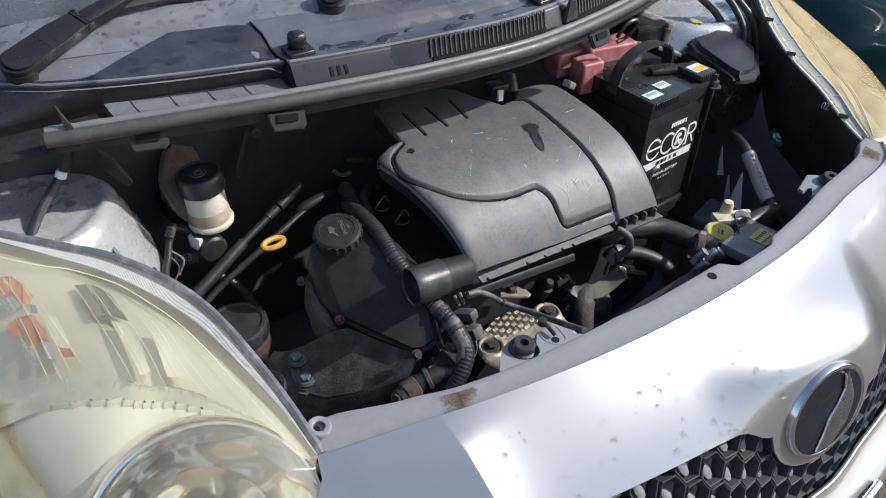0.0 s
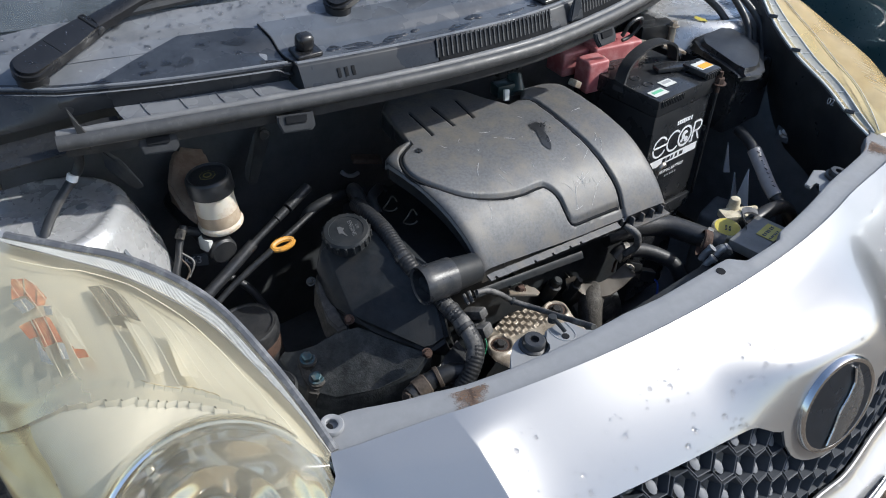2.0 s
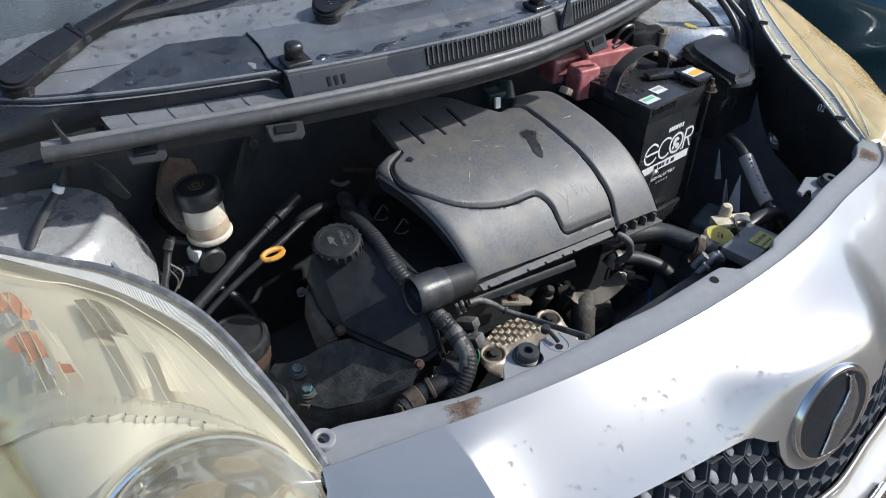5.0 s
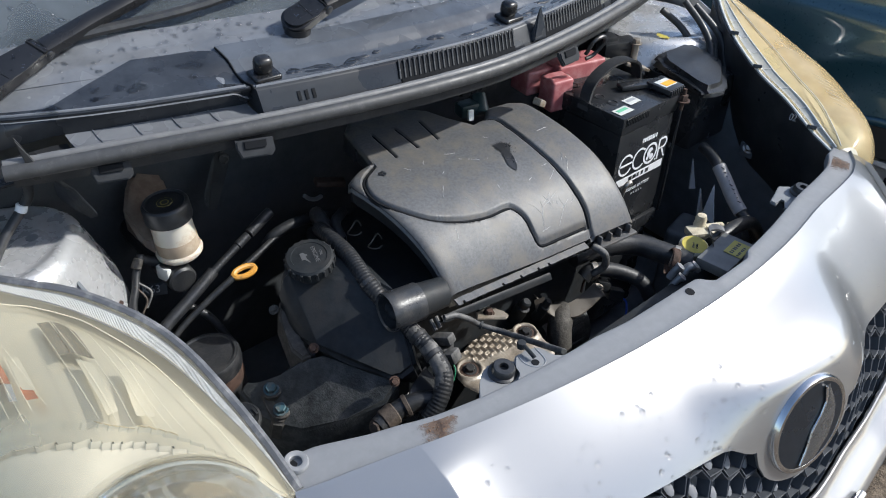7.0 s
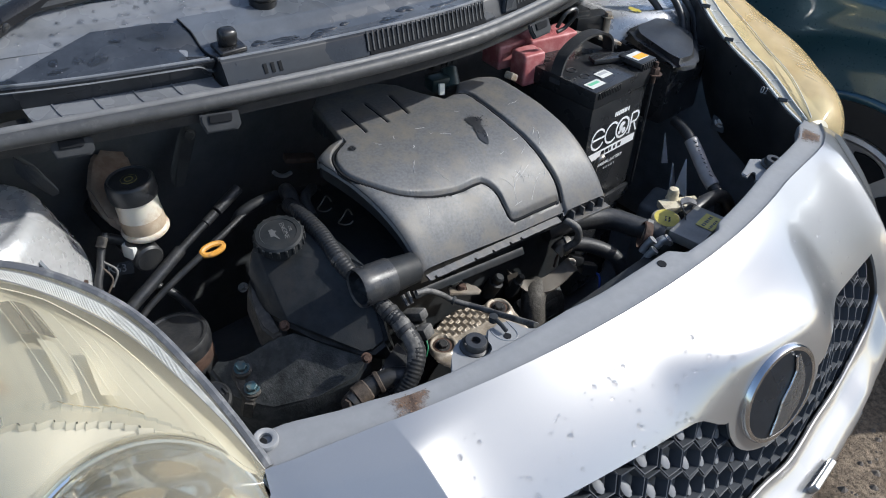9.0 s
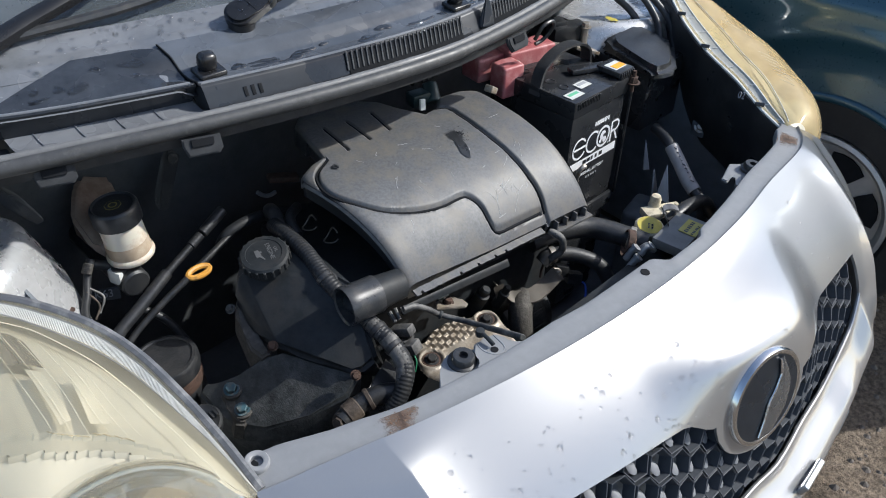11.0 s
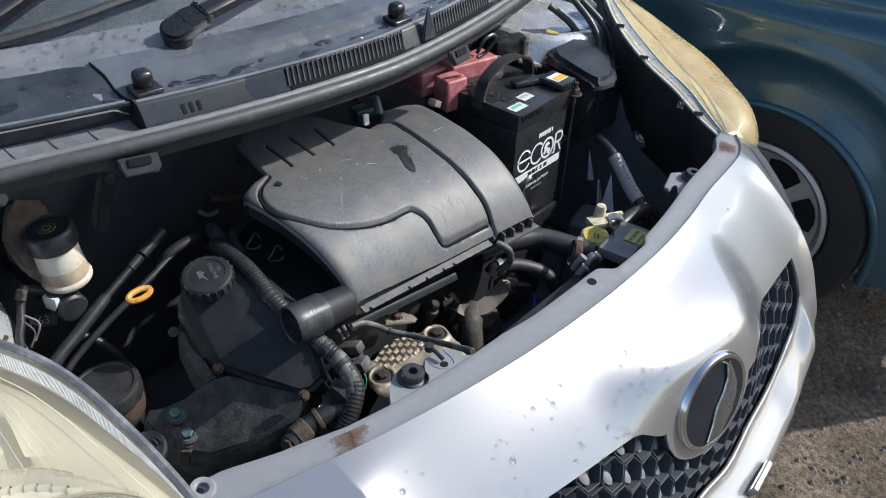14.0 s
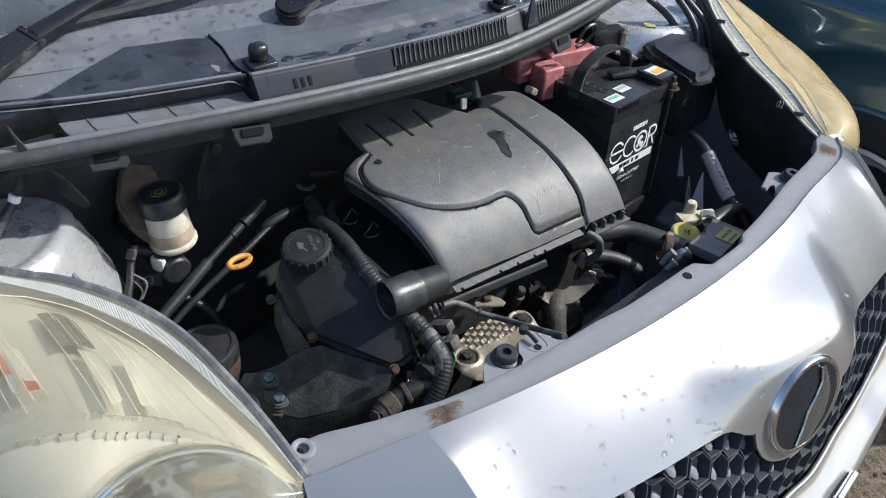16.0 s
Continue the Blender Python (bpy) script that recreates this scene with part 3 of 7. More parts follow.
def splotch(name, x, y, z, rx, ry, material, parent, seed, n=48):
    """A thin uneven stain with its own outline, lying on a surface."""
    rnd = random.Random(seed)
    bm = B()
    c = bm.verts.new((x, y, z))
    vs = []
    for k in range(n):
        a = k * 2 * math.pi / n
        q = 0.80 + 0.10 * math.sin(3 * a + seed) + 0.07 * math.sin(5 * a + 2 * seed) + 0.06 * math.sin(9 * a + seed) + 0.05 * rnd.random()
        vs.append(bm.verts.new((x + rx * q * math.cos(a), y + ry * q * math.sin(a), z)))
    for k in range(n):
        bm.faces.new((c, vs[k], vs[(k + 1) % n]))
    return part(name, bm, material, parent)


# ---- grille ----
grille = thing("grille", (0, 0.02, 0.5), "dark honeycomb plastic grille behind the bumper opening", "grille")
bm = B()
sheet(bm, lambda u, v: skin(-0.40 + 0.8 * u, lerp(v, (0, 1), (grille_low(-0.4 + 0.8 * u) - 0.03, min(0.66, grille_top(-0.4 + 0.8 * u) + 0.03))), -0.034), 60, 6)
part("backing", bm, DARK, grille)
CELLW, CELLH = 0.030, 0.026
bm = B()
ring = []
for rr, hh in ((0.0219, 0.008), (0.0219, -0.0085), (0.0212, -0.0095), (0.0200, -0.0090), (0.0175, 0.008)):
    ring.append([bm.verts.new((rr * math.cos(k * math.pi / 3), hh, rr * math.sin(k * math.pi / 3))) for k in range(6)])
for a, b in zip(ring, ring[1:]):
    for k in range(6):
        bm.faces.new((a[k], a[(k + 1) % 6], b[(k + 1) % 6], b[k]))
# rounded pale tab in the lower half of the cell
va = [bm.verts.new((0.0065 * math.cos(k * math.pi / 5), 0.003 + 0.004 * math.sin(k * math.pi / 5), -0.0065 + 0.0095 * math.sin(k * math.pi / 5))) for k in range(10)]
top_ = bm.verts.new((0, -0.001, -0.0065))
tabs = [bm.faces.new((va[k], va[(k + 1) % 10], top_)) for k in range(10)]
for f_ in tabs:
    f_.material_index = 1
bmesh.ops.recalc_face_normals(bm, faces=bm.faces[:])
for f_ in tabs:
    f_.smooth = True
cell_mesh = bpy.data.meshes.new("cell")
bm.to_mesh(cell_mesh)
bm.free()
cell_mesh.materials.append(HONEY)
cell_mesh.materials.append(TAB)
for i in range(-12, 13):
    for j in range(0, 9):
        x = i * 0.0332
        z = 0.43 + j * 0.0376 + (0.0188 if i % 2 else 0)
        if abs(x) > 0.395 or z > grille_top(x) + 0.004 or z < grille_low(x) - 0.012:
            continue
        if math.hypot(x + 0.008, z - 0.614) < 0.090:
            continue
        p = skin(x, z, -0.017)
        n_ = (skin(x, z, 0.01) - skin(x, z, 0)).normalized()
        ob = new("cell", cell_mesh)
        ob.parent = grille
        q = n_.to_track_quat("-Y", "Z")
        ob.matrix_local = Matrix.Translation(p - HOME[grille]) @ q.to_matrix().to_4x4()

# ---- emblem ----
EC = Vector((-0.010, -0.0115, 0.619))
en = Vector((-0.163, -0.962, 0.221)).normalized()
emblem = thing("emblem", EC, "round chrome-rimmed badge with a silver wave on black", "emblem")
bm = B()
lathe(bm, EC, en, [(0.0615, 0.0015), (0.0625, 0.0032), (0.0650, 0.0040), (0.0680, 0.0034), (0.0700, 0.0005), (0.0705, -0.008)], 56)
part("rim", bm, RIMC, emblem)
bm = B()
lathe(bm, EC, en, [(0.0625, -0.002), (0.0625, 0.003), (0, 0.0042)], 48)
part("face", bm, FACE, emblem)
bm = B()
u_ = Vector((0, 0, 1)).cross(en).normalized()
w_, d_ = en.cross(u_), en
em = Matrix(((u_.x, w_.x, d_.x, EC.x), (u_.y, w_.y, d_.y, EC.y), (u_.z, w_.z, d_.z, EC.z + 0.0), (0, 0, 0, 1)))
sg = -1 if w_.z < 0 else 1


def wave(a, b):
    y = 0.9 - 1.8 * a
    xl = lerp(a, (0, 0.22, 0.39, 0.55, 0.78, 1), (0.30, 0.36, 0.22, 0.00, -0.12, -0.30))
    xr = lerp(a, (0, 0.22, 0.39, 0.55, 0.78, 1), (0.40, 0.60, 0.72, 0.74, 0.62, 0.24))
    return em @ Vector((0.0615 * (xl + (xr - xl) * b), sg * 0.0615 * y, 0.0049 + 0.0015 * math.sin(math.pi * b)))


sheet(bm, wave, 30, 8)
part("wave", bm, WAVEF, emblem)
bm = B()
tube(bm, [wave(q, 0.0) + en * 0.0006 for q in np.linspace(0.02, 0.98, 24)], 0.0019, 8, 2)
part("wave_edge", bm, WAVE, emblem, "bright curved edge of the mark")


# ---- headlights ----
LB = [(0.592, 0.262, 0.708), (0.593, 0.326, 0.730), (0.598, 0.386, 0.752), (0.609, 0.452, 0.776), (0.630, 0.505, 0.795), (0.668, 0.563, 0.811), (0.712, 0.606, 0.821), (0.765, 0.66, 0.83)]
LE = [(x, face_y(x, z) + 0.003, z) for x, z in ((0.604, 0.694), (0.655, 0.652), (0.725, 0.612), (0.785, 0.593))] + [(0.832, 0.335, 0.600), (0.852, 0.45, 0.650), (0.857, 0.57, 0.718), (0.852, 0.69, 0.79)]
LB2 = [(0.527, 0.250, 0.710), (0.54, 0.304, 0.728), (0.567, 0.37, 0.75), (0.583, 0.444, 0.775), (0.609, 0.501, 0.793), (0.645, 0.552, 0.806), (0.698, 0.608, 0.818), (0.76, 0.665, 0.83)]
LE2 = [(x, face_y(x, z) + 0.003, z) for x, z in ((0.552, 0.705), (0.615, 0.668), (0.69, 0.632), (0.745, 0.610))] + [(0.80, 0.345, 0.615), (0.815, 0.45, 0.655), (0.815, 0.57, 0.72), (0.815, 0.69, 0.79)]
EDGES = {-1: (spline(LB, 12), spline(LE, 12), 0.088), 1: (spline(LB2, 12), spline(LE2, 12), 0.070)}


def along(line, u):
    k = u * (len(line) - 1)
    i = min(int(k), len(line) - 2)
    return line[i].lerp(line[i + 1], k - i)


def lamp_pt(s, u, v, inset=0.0):
    inner, outer, swell = EDGES[s]
    a, b = along(inner, u), along(outer, u)
    p = a.lerp(b, v)
    across = b - a
    up_ = along(inner, min(1, u + 0.02)) - along(inner, max(0, u - 0.02))
    n = across.cross(up_).normalized()
    if n.z < 0:
        n = -n
    q = max(0.0, min(1.0, (v - 0.06) / 0.94))
    bul = swell * math.sin(math.pi * q) ** 0.8 * (0.12 + 0.88 * math.sin(math.pi * min(1, 0.02 + u * 0.95)) ** 0.8)
    p = p + n * (bul - inset)
    p.x += (0.012 if s < 0 else 0.0) * v * smooth((u - 0.2) / 0.3)
    return Vector((s * p.x, p.y, p.z))


def headlight(s):
    lamp = thing("headlight", (s * 0.7, 0.4, 0.65), "yellowed clear-lens headlight with chrome reflectors and amber bulb", "headlight", "headlights")
    bm = B()
    sheet(bm, lambda u, v: lamp_pt(s, u, v), 64, 32)
    lens = part("lens", bm, LENS if s < 0 else LENSY, lamp, sharp=80)
    lens.visible_shadow = False
    # ribbed clear rim along the inner edge
    ribbed = s < 0
    bm = B()
    n = 290
    for k in range(n if ribbed else 0):
        u0, u1 = k / n, (k + 0.55) / n
        q = [lamp_pt(s, u0, 0.018, -0.0014), lamp_pt(s, u1, 0.018, -0.0014), lamp_pt(s, u1, 0.058, -0.0014), lamp_pt(s, u0, 0.058, -0.0014)]
        lo = [lamp_pt(s, u0, 0.018, 0.003), lamp_pt(s, u1, 0.018, 0.003), lamp_pt(s, u1, 0.058, 0.003), lamp_pt(s, u0, 0.058, 0.003)]
        va, vb = [bm.verts.new(p) for p in q], [bm.verts.new(p) for p in lo]
        bm.faces.new(va)
        for i in range(4):
            bm.faces.new((va[i], va[(i + 1) % 4], vb[(i + 1) % 4], vb[i]))
    if ribbed:
        part("ribbed_rim", bm, CLEAR, lamp, "fine ribbed clear rim")
    else:
        for u0 in (0.05, 0.15, 0.26, 0.36, 0.47, 0.58, 0.69, 0.80):
            bm = B()
            tube(bm, [lamp_pt(s, u0, v, -0.0010) for v in (0.016, 0.05, 0.088)], 0.0007, 5, 2)
            part("rim_web", bm, CLEAR, lamp)
        for u0 in (0.70, 0.46, 0.15):
            bm = B()
            box(bm, lamp_pt(s, u0, 0.0) + Vector((-0.004, 0, 0.001)), (0.012, 0.016, 0.007), (0, 20, 30), 0.0015)
            part("lens_clip", bm, BLACK, lamp, "black spring clip")
    # back edge and housing
    bm = B()
    tube(bm, [lamp_pt(s, u, 0.0, 0.004) + Vector((-s * 0.003, 0, 0)) for u in np.linspace(0, 1, 50)], 0.006 if s < 0 else 0.0026, 8, 1)
    part("seal_edge", bm, CLEAR if s > 0 else EDGE, lamp)
    bm = B()
    sheet(bm, lambda u, v: lamp_pt(s, u, 0.0, 0.006) + Vector((-s * 0.004 + s * 0.05 * v * v, 0.0, -0.20 * v)), 40, 8)
    part("housing", bm, BLACK, lamp, solid=0.003)
    ax = Vector((s * 0.12, -0.72, 0.62)).normalized()
    c = (Vector((-0.715, 0.275, 0.652)) if s < 0 else Vector((0.690, 0.290, 0.640))) - ax * 0.007
    size = 1.0 if s < 0 else 0.72

    def in_bowl(p):
        d = p - c
        return (d - ax * d.dot(ax)).length < 0.1225 * size

    # chrome inner shell: upper reflector, a stepped edge, a smooth lower cavity
    def step_v(u):
        return lerp(u, (0.0, 0.08, 0.145, 0.215, 0.315, 0.385, 0.465, 0.565, 0.625, 0.675, 0.72, 0.80), (0.34, 0.327, 0.28, 0.267, 0.287, 0.32, 0.36, 0.393, 0.46, 0.553, 0.687, 0.97)) + (0.009 * ((u * 34) % 1.0 - 0.5) if 0.2 < u < 0.7 else 0.0)

    def depth(u, v):
        return 0.020 + 0.020 * math.sin(math.pi * u) * math.sin(math.pi * min(1, v)) - 0.016 * smooth((v - 0.8) / 0.2)

    bm = B()
    sheet(bm, lambda u, v: lamp_pt(s, u, 0.02 + (step_v(u) - 0.02) * v, depth(u, step_v(u) * v) + 0.0022 * smooth((v - 0.86) / 0.03)), 220, 40)
    part("reflector", bm, REFLECTOR, lamp, "yellowed upper reflector", sharp=20)
    bm = B()
    def cavity(u, v):
        return lamp_pt(s, u, step_v(u) + (0.998 - step_v(u)) * v, depth(u, step_v(u) + (1 - step_v(u)) * v) + 0.006 * smooth(v / 0.04) * (1 - smooth((v - 0.7) / 0.3)))

    def parting(v):
        return 0.73 - 0.135 * v + 0.02 * math.sin(v * 5)

    def inner_half(u, v):
        return cavity(u * parting(v), v)

    def outer_half(u, v):
        return cavity(parting(v) + (1 - parting(v)) * u, v) + Vector((0, 0, 0.0012 * math.sin(u * 14)))

    sheet(bm, inner_half, 180, 60, skip=lambda u, v: in_bowl(inner_half(u, v)))
    part("lower_cavity", bm, CAVITY, lamp, "smooth silver cavity", sharp=20)
    bm = B()
    sheet(bm, outer_half, 80, 60, skip=lambda u, v: in_bowl(outer_half(u, v)))
    part("outer_reflector", bm, SIDEREF, lamp, "yellow-brown mirrored outer reflector", sharp=40)

    def facet(name, quad, material, label="", inset=0.013):
        bm = B()
        a_, b_, c_, d_ = [Vector((q[0], q[1], 0)) for q in quad]
        sheet(bm, lambda p, q: lamp_pt(s, *(a_.lerp(b_, p).lerp(d_.lerp(c_, p), q)).xy, inset + 0.003 * p), 6, 6)
        part(name, bm, material, lamp, label)

    if s < 0:
        amber = ((0.890, 0.300), (0.877, 0.262), (0.846, 0.330), (0.855, 0.385)), ((0.875, 0.255), (0.842, 0.258), (0.812, 0.335), (0.842, 0.325)), ((0.838, 0.262), (0.808, 0.282), (0.800, 0.315), (0.810, 0.335)), \
            ((0.812, 0.455), (0.803, 0.405), (0.770, 0.430), (0.780, 0.462)), ((0.800, 0.395), (0.785, 0.352), (0.732, 0.405), (0.745, 0.445)), ((0.783, 0.350), (0.774, 0.345), (0.718, 0.385), (0.730, 0.402)), ((0.697, 0.374), (0.680, 0.353), (0.660, 0.366), (0.676, 0.394))
        for quad in amber:
            facet("amber_facet", quad, AMBER, "brown-orange facet of the indicator")
        for quad in (((0.850, 0.395), (0.842, 0.335), (0.812, 0.345), (0.820, 0.400)), ((0.775, 0.440), (0.745, 0.452), (0.712, 0.470), (0.738, 0.490)), ((0.800, 0.320), (0.785, 0.345), (0.772, 0.330), (0.785, 0.300)), ((0.728, 0.400), (0.716, 0.385), (0.690, 0.415), (0.700, 0.430))):
            facet("mirror_facet", quad, CHROME, "bright mirror facet")
        for quad in (((0.752, 0.158), (0.735, 0.134), (0.655, 0.196), (0.668, 0.220)), ((0.732, 0.130), (0.703, 0.122), (0.628, 0.182), (0.650, 0.196)), ((0.699, 0.124), (0.676, 0.128), (0.610, 0.176), (0.625, 0.184))):
            facet("smoked_facet", quad, SMOKE, "dark smoked facet")
        for quad in (((0.640, 0.205), (0.612, 0.190), (0.500, 0.275), (0.520, 0.300)), ((0.560, 0.165), (0.520, 0.150), (0.400, 0.235), (0.440, 0.262)), ((0.760, 0.320), (0.735, 0.300), (0.670, 0.350), (0.690, 0.375))):
            facet("mirror_facet", quad, REFLECTOR, "bright mirror facet")
    for u0, v0, u1, v1 in ((0.885, 0.320, 0.685, 0.473), (0.885, 0.280, 0.660, 0.447), (0.870, 0.240, 0.655, 0.407), (0.805, 0.280, 0.640, 0.367), (0.750, 0.160, 0.535, 0.320), (0.730, 0.127, 0.480, 0.307), (0.685, 0.127, 0.425, 0.293), (0.650, 0.113, 0.385, 0.260), (0.600, 0.120, 0.350, 0.240), (0.540, 0.127, 0.325, 0.220)):
        bm = B()
        tube(bm, [lamp_pt(s, u0 + (u1 - u0) * q, v0 + (v1 - v0) * q, 0.0118) for q in np.linspace(0, 1, 9)], 0.00024, 5, 1)
        part("facet_line", bm, CLEAR, lamp)
    bm = B()
    tube(bm, [lamp_pt(s, u, lerp(u, (0.0, 0.085, 0.155, 0.26, 0.38, 0.53, 0.675, 0.80, 0.935), (0.30, 0.273, 0.193, 0.140, 0.113, 0.093, 0.080, 0.100, 0.187)), 0.010) for u in np.linspace(0.06, 0.93, 60)], 0.0006, 6, 1)
    part("reflector_edge", bm, CLEAR, lamp)
    # short stepped edges above the main step
    for k in range(9):
        u0 = 0.565 - 0.024 * k
        bm = B()
        tube(bm, [lamp_pt(s, u0 - 0.020 * q, step_v(u0) - 0.055 - 0.004 * (q - 0.5), 0.019 + 0.02 * math.sin(math.pi * u0) * math.sin(math.pi * step_v(u0)) - 0.002) for q in (0, 0.5, 1)], 0.0006, 5, 1)
        part("step_edge", bm, GROOVE, lamp)
    bm = B()
    sheet(bm, lambda u, v: lamp_pt(s, u, 0.012 + (0.05 if s < 0 else 0.08) * v, -0.0004), 80, 3)
    part("rim_base", bm, RIMB if s < 0 else RIMR, lamp)
    if s > 0:
        for v0, r0, m0 in ((0.094, 0.0014, CLEAR), (0.17, 0.0005, GROOVE), (0.185, 0.0007, CLEAR)):
            bm = B()
            tube(bm, [lamp_pt(s, u, v0, -0.0004) for u in np.linspace(0.02, 0.98, 70)], r0, 8, 1)
            part("lens_ridge", bm, m0, lamp)
        for k in range(7):
            bm = B()
            tube(bm, [lamp_pt(s, 0.46 - 0.03 * k - 0.03 * q, 0.30 - 0.003 * k + 0.10 * q, 0.0004) for q in np.linspace(0, 1, 7)], 0.0008, 6, 1)
            part("optic_rib", bm, GROOVE, lamp)
    # big round beam bowl behind the lens
    bm = B()
    bu, bw, bd = frame_of(ax)

    def bowl(u, v):
        a = u * 2 * math.pi
        r = lerp(v, (0, 0.25, 0.5, 0.75, 0.9, 0.95, 0.97, 0.985, 1), (0.002, 0.035, 0.07, 0.098, 0.114, 0.1185, 0.1215, 0.1245, 0.1275))
        h = lerp(v, (0, 0.25, 0.5, 0.75, 0.9, 0.95, 0.97, 0.985, 1), (-0.05, -0.046, -0.030, -0.006, 0.014, 0.021, 0.021, 0.016, -0.03))
        q = c + ((bu * math.cos(a) + bw * math.sin(a)) * r + bd * h) * size
        return q + bd * 0.0075 * noise.noise(Vector((q.x * 26, q.y * 26, q.z * 26 + 5))) * (1 if v < 0.9 else 0)

    sheet(bm, bowl, 96, 60)
    part("beam_bowl", bm, BOWL, lamp, "round chrome beam bowl")
    bm = B()
    lathe(bm, c, ax, [(0.0, -0.045), (0.008, -0.045), (0.008, -0.005), (0.0, 0.0)], 14)
    part("bulb", bm, CHROME, lamp)
    bm = B()
    lathe(bm, c, ax, [(0.022, -0.036), (0.030, -0.034), (0.030, -0.030), (0.022, -0.031)], 24)
    part("bulb_shield", bm, SMOKE, lamp)
    return lamp


headlight(-1)
headlight(1)

# ---- car body round the bay ----
body = thing("car_body", (0, 0.7, 0.3), "silver hatchback front body shell with open engine bay", "car body")


def seal_y(x):
    return 0.57 + 0.14 * (abs(x) / 0.662) ** 1.6


def tower_z(x, y):
    """Height of the strut tower: a dished top with a raised lip and a folded-down wall."""
    dx, dy = abs(x) - (0.695 if x < 0 else 0.640), y - (0.765 if x < 0 else 0.735)
    d = math.hypot(dx, dy) * (1 + 0.05 * math.cos(3 * math.atan2(dy, dx) + 0.6))
    d *= 1.0 if x < 0 else 0.76
    z = 0.778 - 0.012 * (d / 0.1) ** 2 + 0.007 * math.exp(-((d - 0.088) / 0.010) ** 2) - 0.005 * math.exp(-(d / 0.05) ** 4)
    z -= 2.3 * max(0.0, d - 0.1005) - 0.9 * max(0.0, d - 0.16)
    return z + 0.004 * noise.noise(Vector((abs(x) * 15, y * 15, 3.0)))


bm = B()
box(bm, (0, 0.55, 0.27), (1.26, 0.70, 0.02), bev=0.004)
part("undertray", bm, DARK, body)
bm = B()
sheet(bm, lambda u, v: Vector((-0.72 + 1.44 * u, 0.90 - 0.05 * v, 0.27 + 0.60 * v)), 24, 8)
part("firewall", bm, FIREW, body, solid=0.01)
for s in (-1, 1):
    bm = B()
    sheet(bm, lambda u, v: Vector((s * (0.63 + 0.05 * u - 0.03 * v), 0.24 + 0.64 * u, 0.27 + (0.40 + 0.10 * u) * v)), 24, 12)
    part("inner_wing", bm, INNERW, body, solid=0.004)
    bm = B()

    def tower(u, v):
        x = (0.56 if s < 0 else 0.51) + 0.28 * u
        y = 0.56 + 0.32 * v
        return Vector((s * x, y, max(0.45, tower_z(s * x, y))))

    sheet(bm, tower, 70, 70)
    part("strut_tower", bm, TOWER, body, solid=0.003)
    bm = B()

    def fender(u, v):
        y = 0.84 + 1.0 * u
        a = v * 1.5
        return Vector((s * (0.775 + 0.068 * math.sin(a)), y, 0.35 + (0.50 + 0.10 * u) * math.cos(a) ** 0.75))

    sheet(bm, fender, 30, 20)
    part("fender", bm, SILVER, body, solid=0.003)



def loft(bm, xc, ys, halves, tops, sill, n=40, m=36):
    """A rounded car shell along y."""
    def pt(u, v):
        y = ys[0] + (ys[-1] - ys[0]) * u
        w, h = lerp(y, ys, halves), lerp(y, ys, tops)
        a = math.pi * (1 - v)
        c_, s_ = math.cos(a), math.sin(a)
        return Vector((xc + w * math.copysign(abs(c_) ** 0.45, c_), y, sill + (h - sill) * abs(s_) ** 0.55))
    sheet(bm, pt, n, m)


bm = B()
loft(bm, 0, (1.50, 1.8, 2.4, 3.0, 3.35, 3.60), (0.80, 0.83, 0.83, 0.82, 0.79, 0.70), (1.40, 1.47, 1.49, 1.42, 1.15, 0.70), 0.25)
part("cabin", bm, SILVER, body, solid=0.004)
for s in (-1, 1):
    bm = B()

    def wing_side(u, v):
        y = 0.36 + 0.56 * u
        top = lerp(y, (0.36, 0.45, 0.57, 0.69, 0.84, 0.92), (0.59, 0.635, 0.70, 0.775, 0.83, 0.84))
        return Vector((s * ((0.842 if s < 0 else 0.80) - 0.02 * (1 - u) - 0.03 * (1 - v)), y, 0.28 + (top - 0.28) * v))

    sheet(bm, wing_side, 40, 24, skip=lambda u, v: math.hypot(0.36 + 0.56 * u - 0.74, 0.28 + 0.45 * v - 0.28) < 0.31)
    part("front_wing", bm, SILVER, body, solid=0.003)
    for yw in (0.74, 3.0):
        bm = B()
        lathe(bm, (s * 0.80, yw, 0.285), (s, 0, 0), [(0.17, -0.13), (0.27, -0.13), (0.285, -0.11), (0.285, -0.02), (0.272, 0.0), (0.18, 0.0), (0.16, -0.01), (0, -0.01)], 40)
        part("wheel", bm, [TYRE], body)

# cowl
SECA = ((0.004, 0.898), (0.040, 0.899), (0.056, 0.903), (0.049, 0.924), (0.047, 0.930), (0.050, 0.9335), (0.085, 0.940), (0.122, 0.949))
SECB = ((0.010, 0.893), (0.018, 0.897), (0.030, 0.922), (0.034, 0.929), (0.041, 0.9335), (0.048, 0.9318), (0.064, 0.9308), (0.078, 0.9340), (0.088, 0.9415), (0.098, 0.9480), (0.112, 0.951), (0.135, 0.9555))
SECR = ((0.118, 0.9485), (0.135, 0.9545), (0.165, 0.958), (0.180, 0.966), (0.190, 0.970), (0.200, 0.966))


def section(sec, x, v, k0=1.0):
    k = v * (len(sec) - 1)
    i = min(int(k), len(sec) - 2)
    f_ = k - i
    dy = sec[i][0] + (sec[i + 1][0] - sec[i][0]) * f_
    z = sec[i][1] + (sec[i + 1][1] - sec[i][1]) * f_
    return Vector((x, seal_y(x) + dy * k0, z - 0.03 * max(0, abs(x) - 0.60) / 0.2))


cowl = thing("cowl_panel", (0, 0.7, 0.88), "wet black plastic cowl panel below the windscreen", "cowl panel")


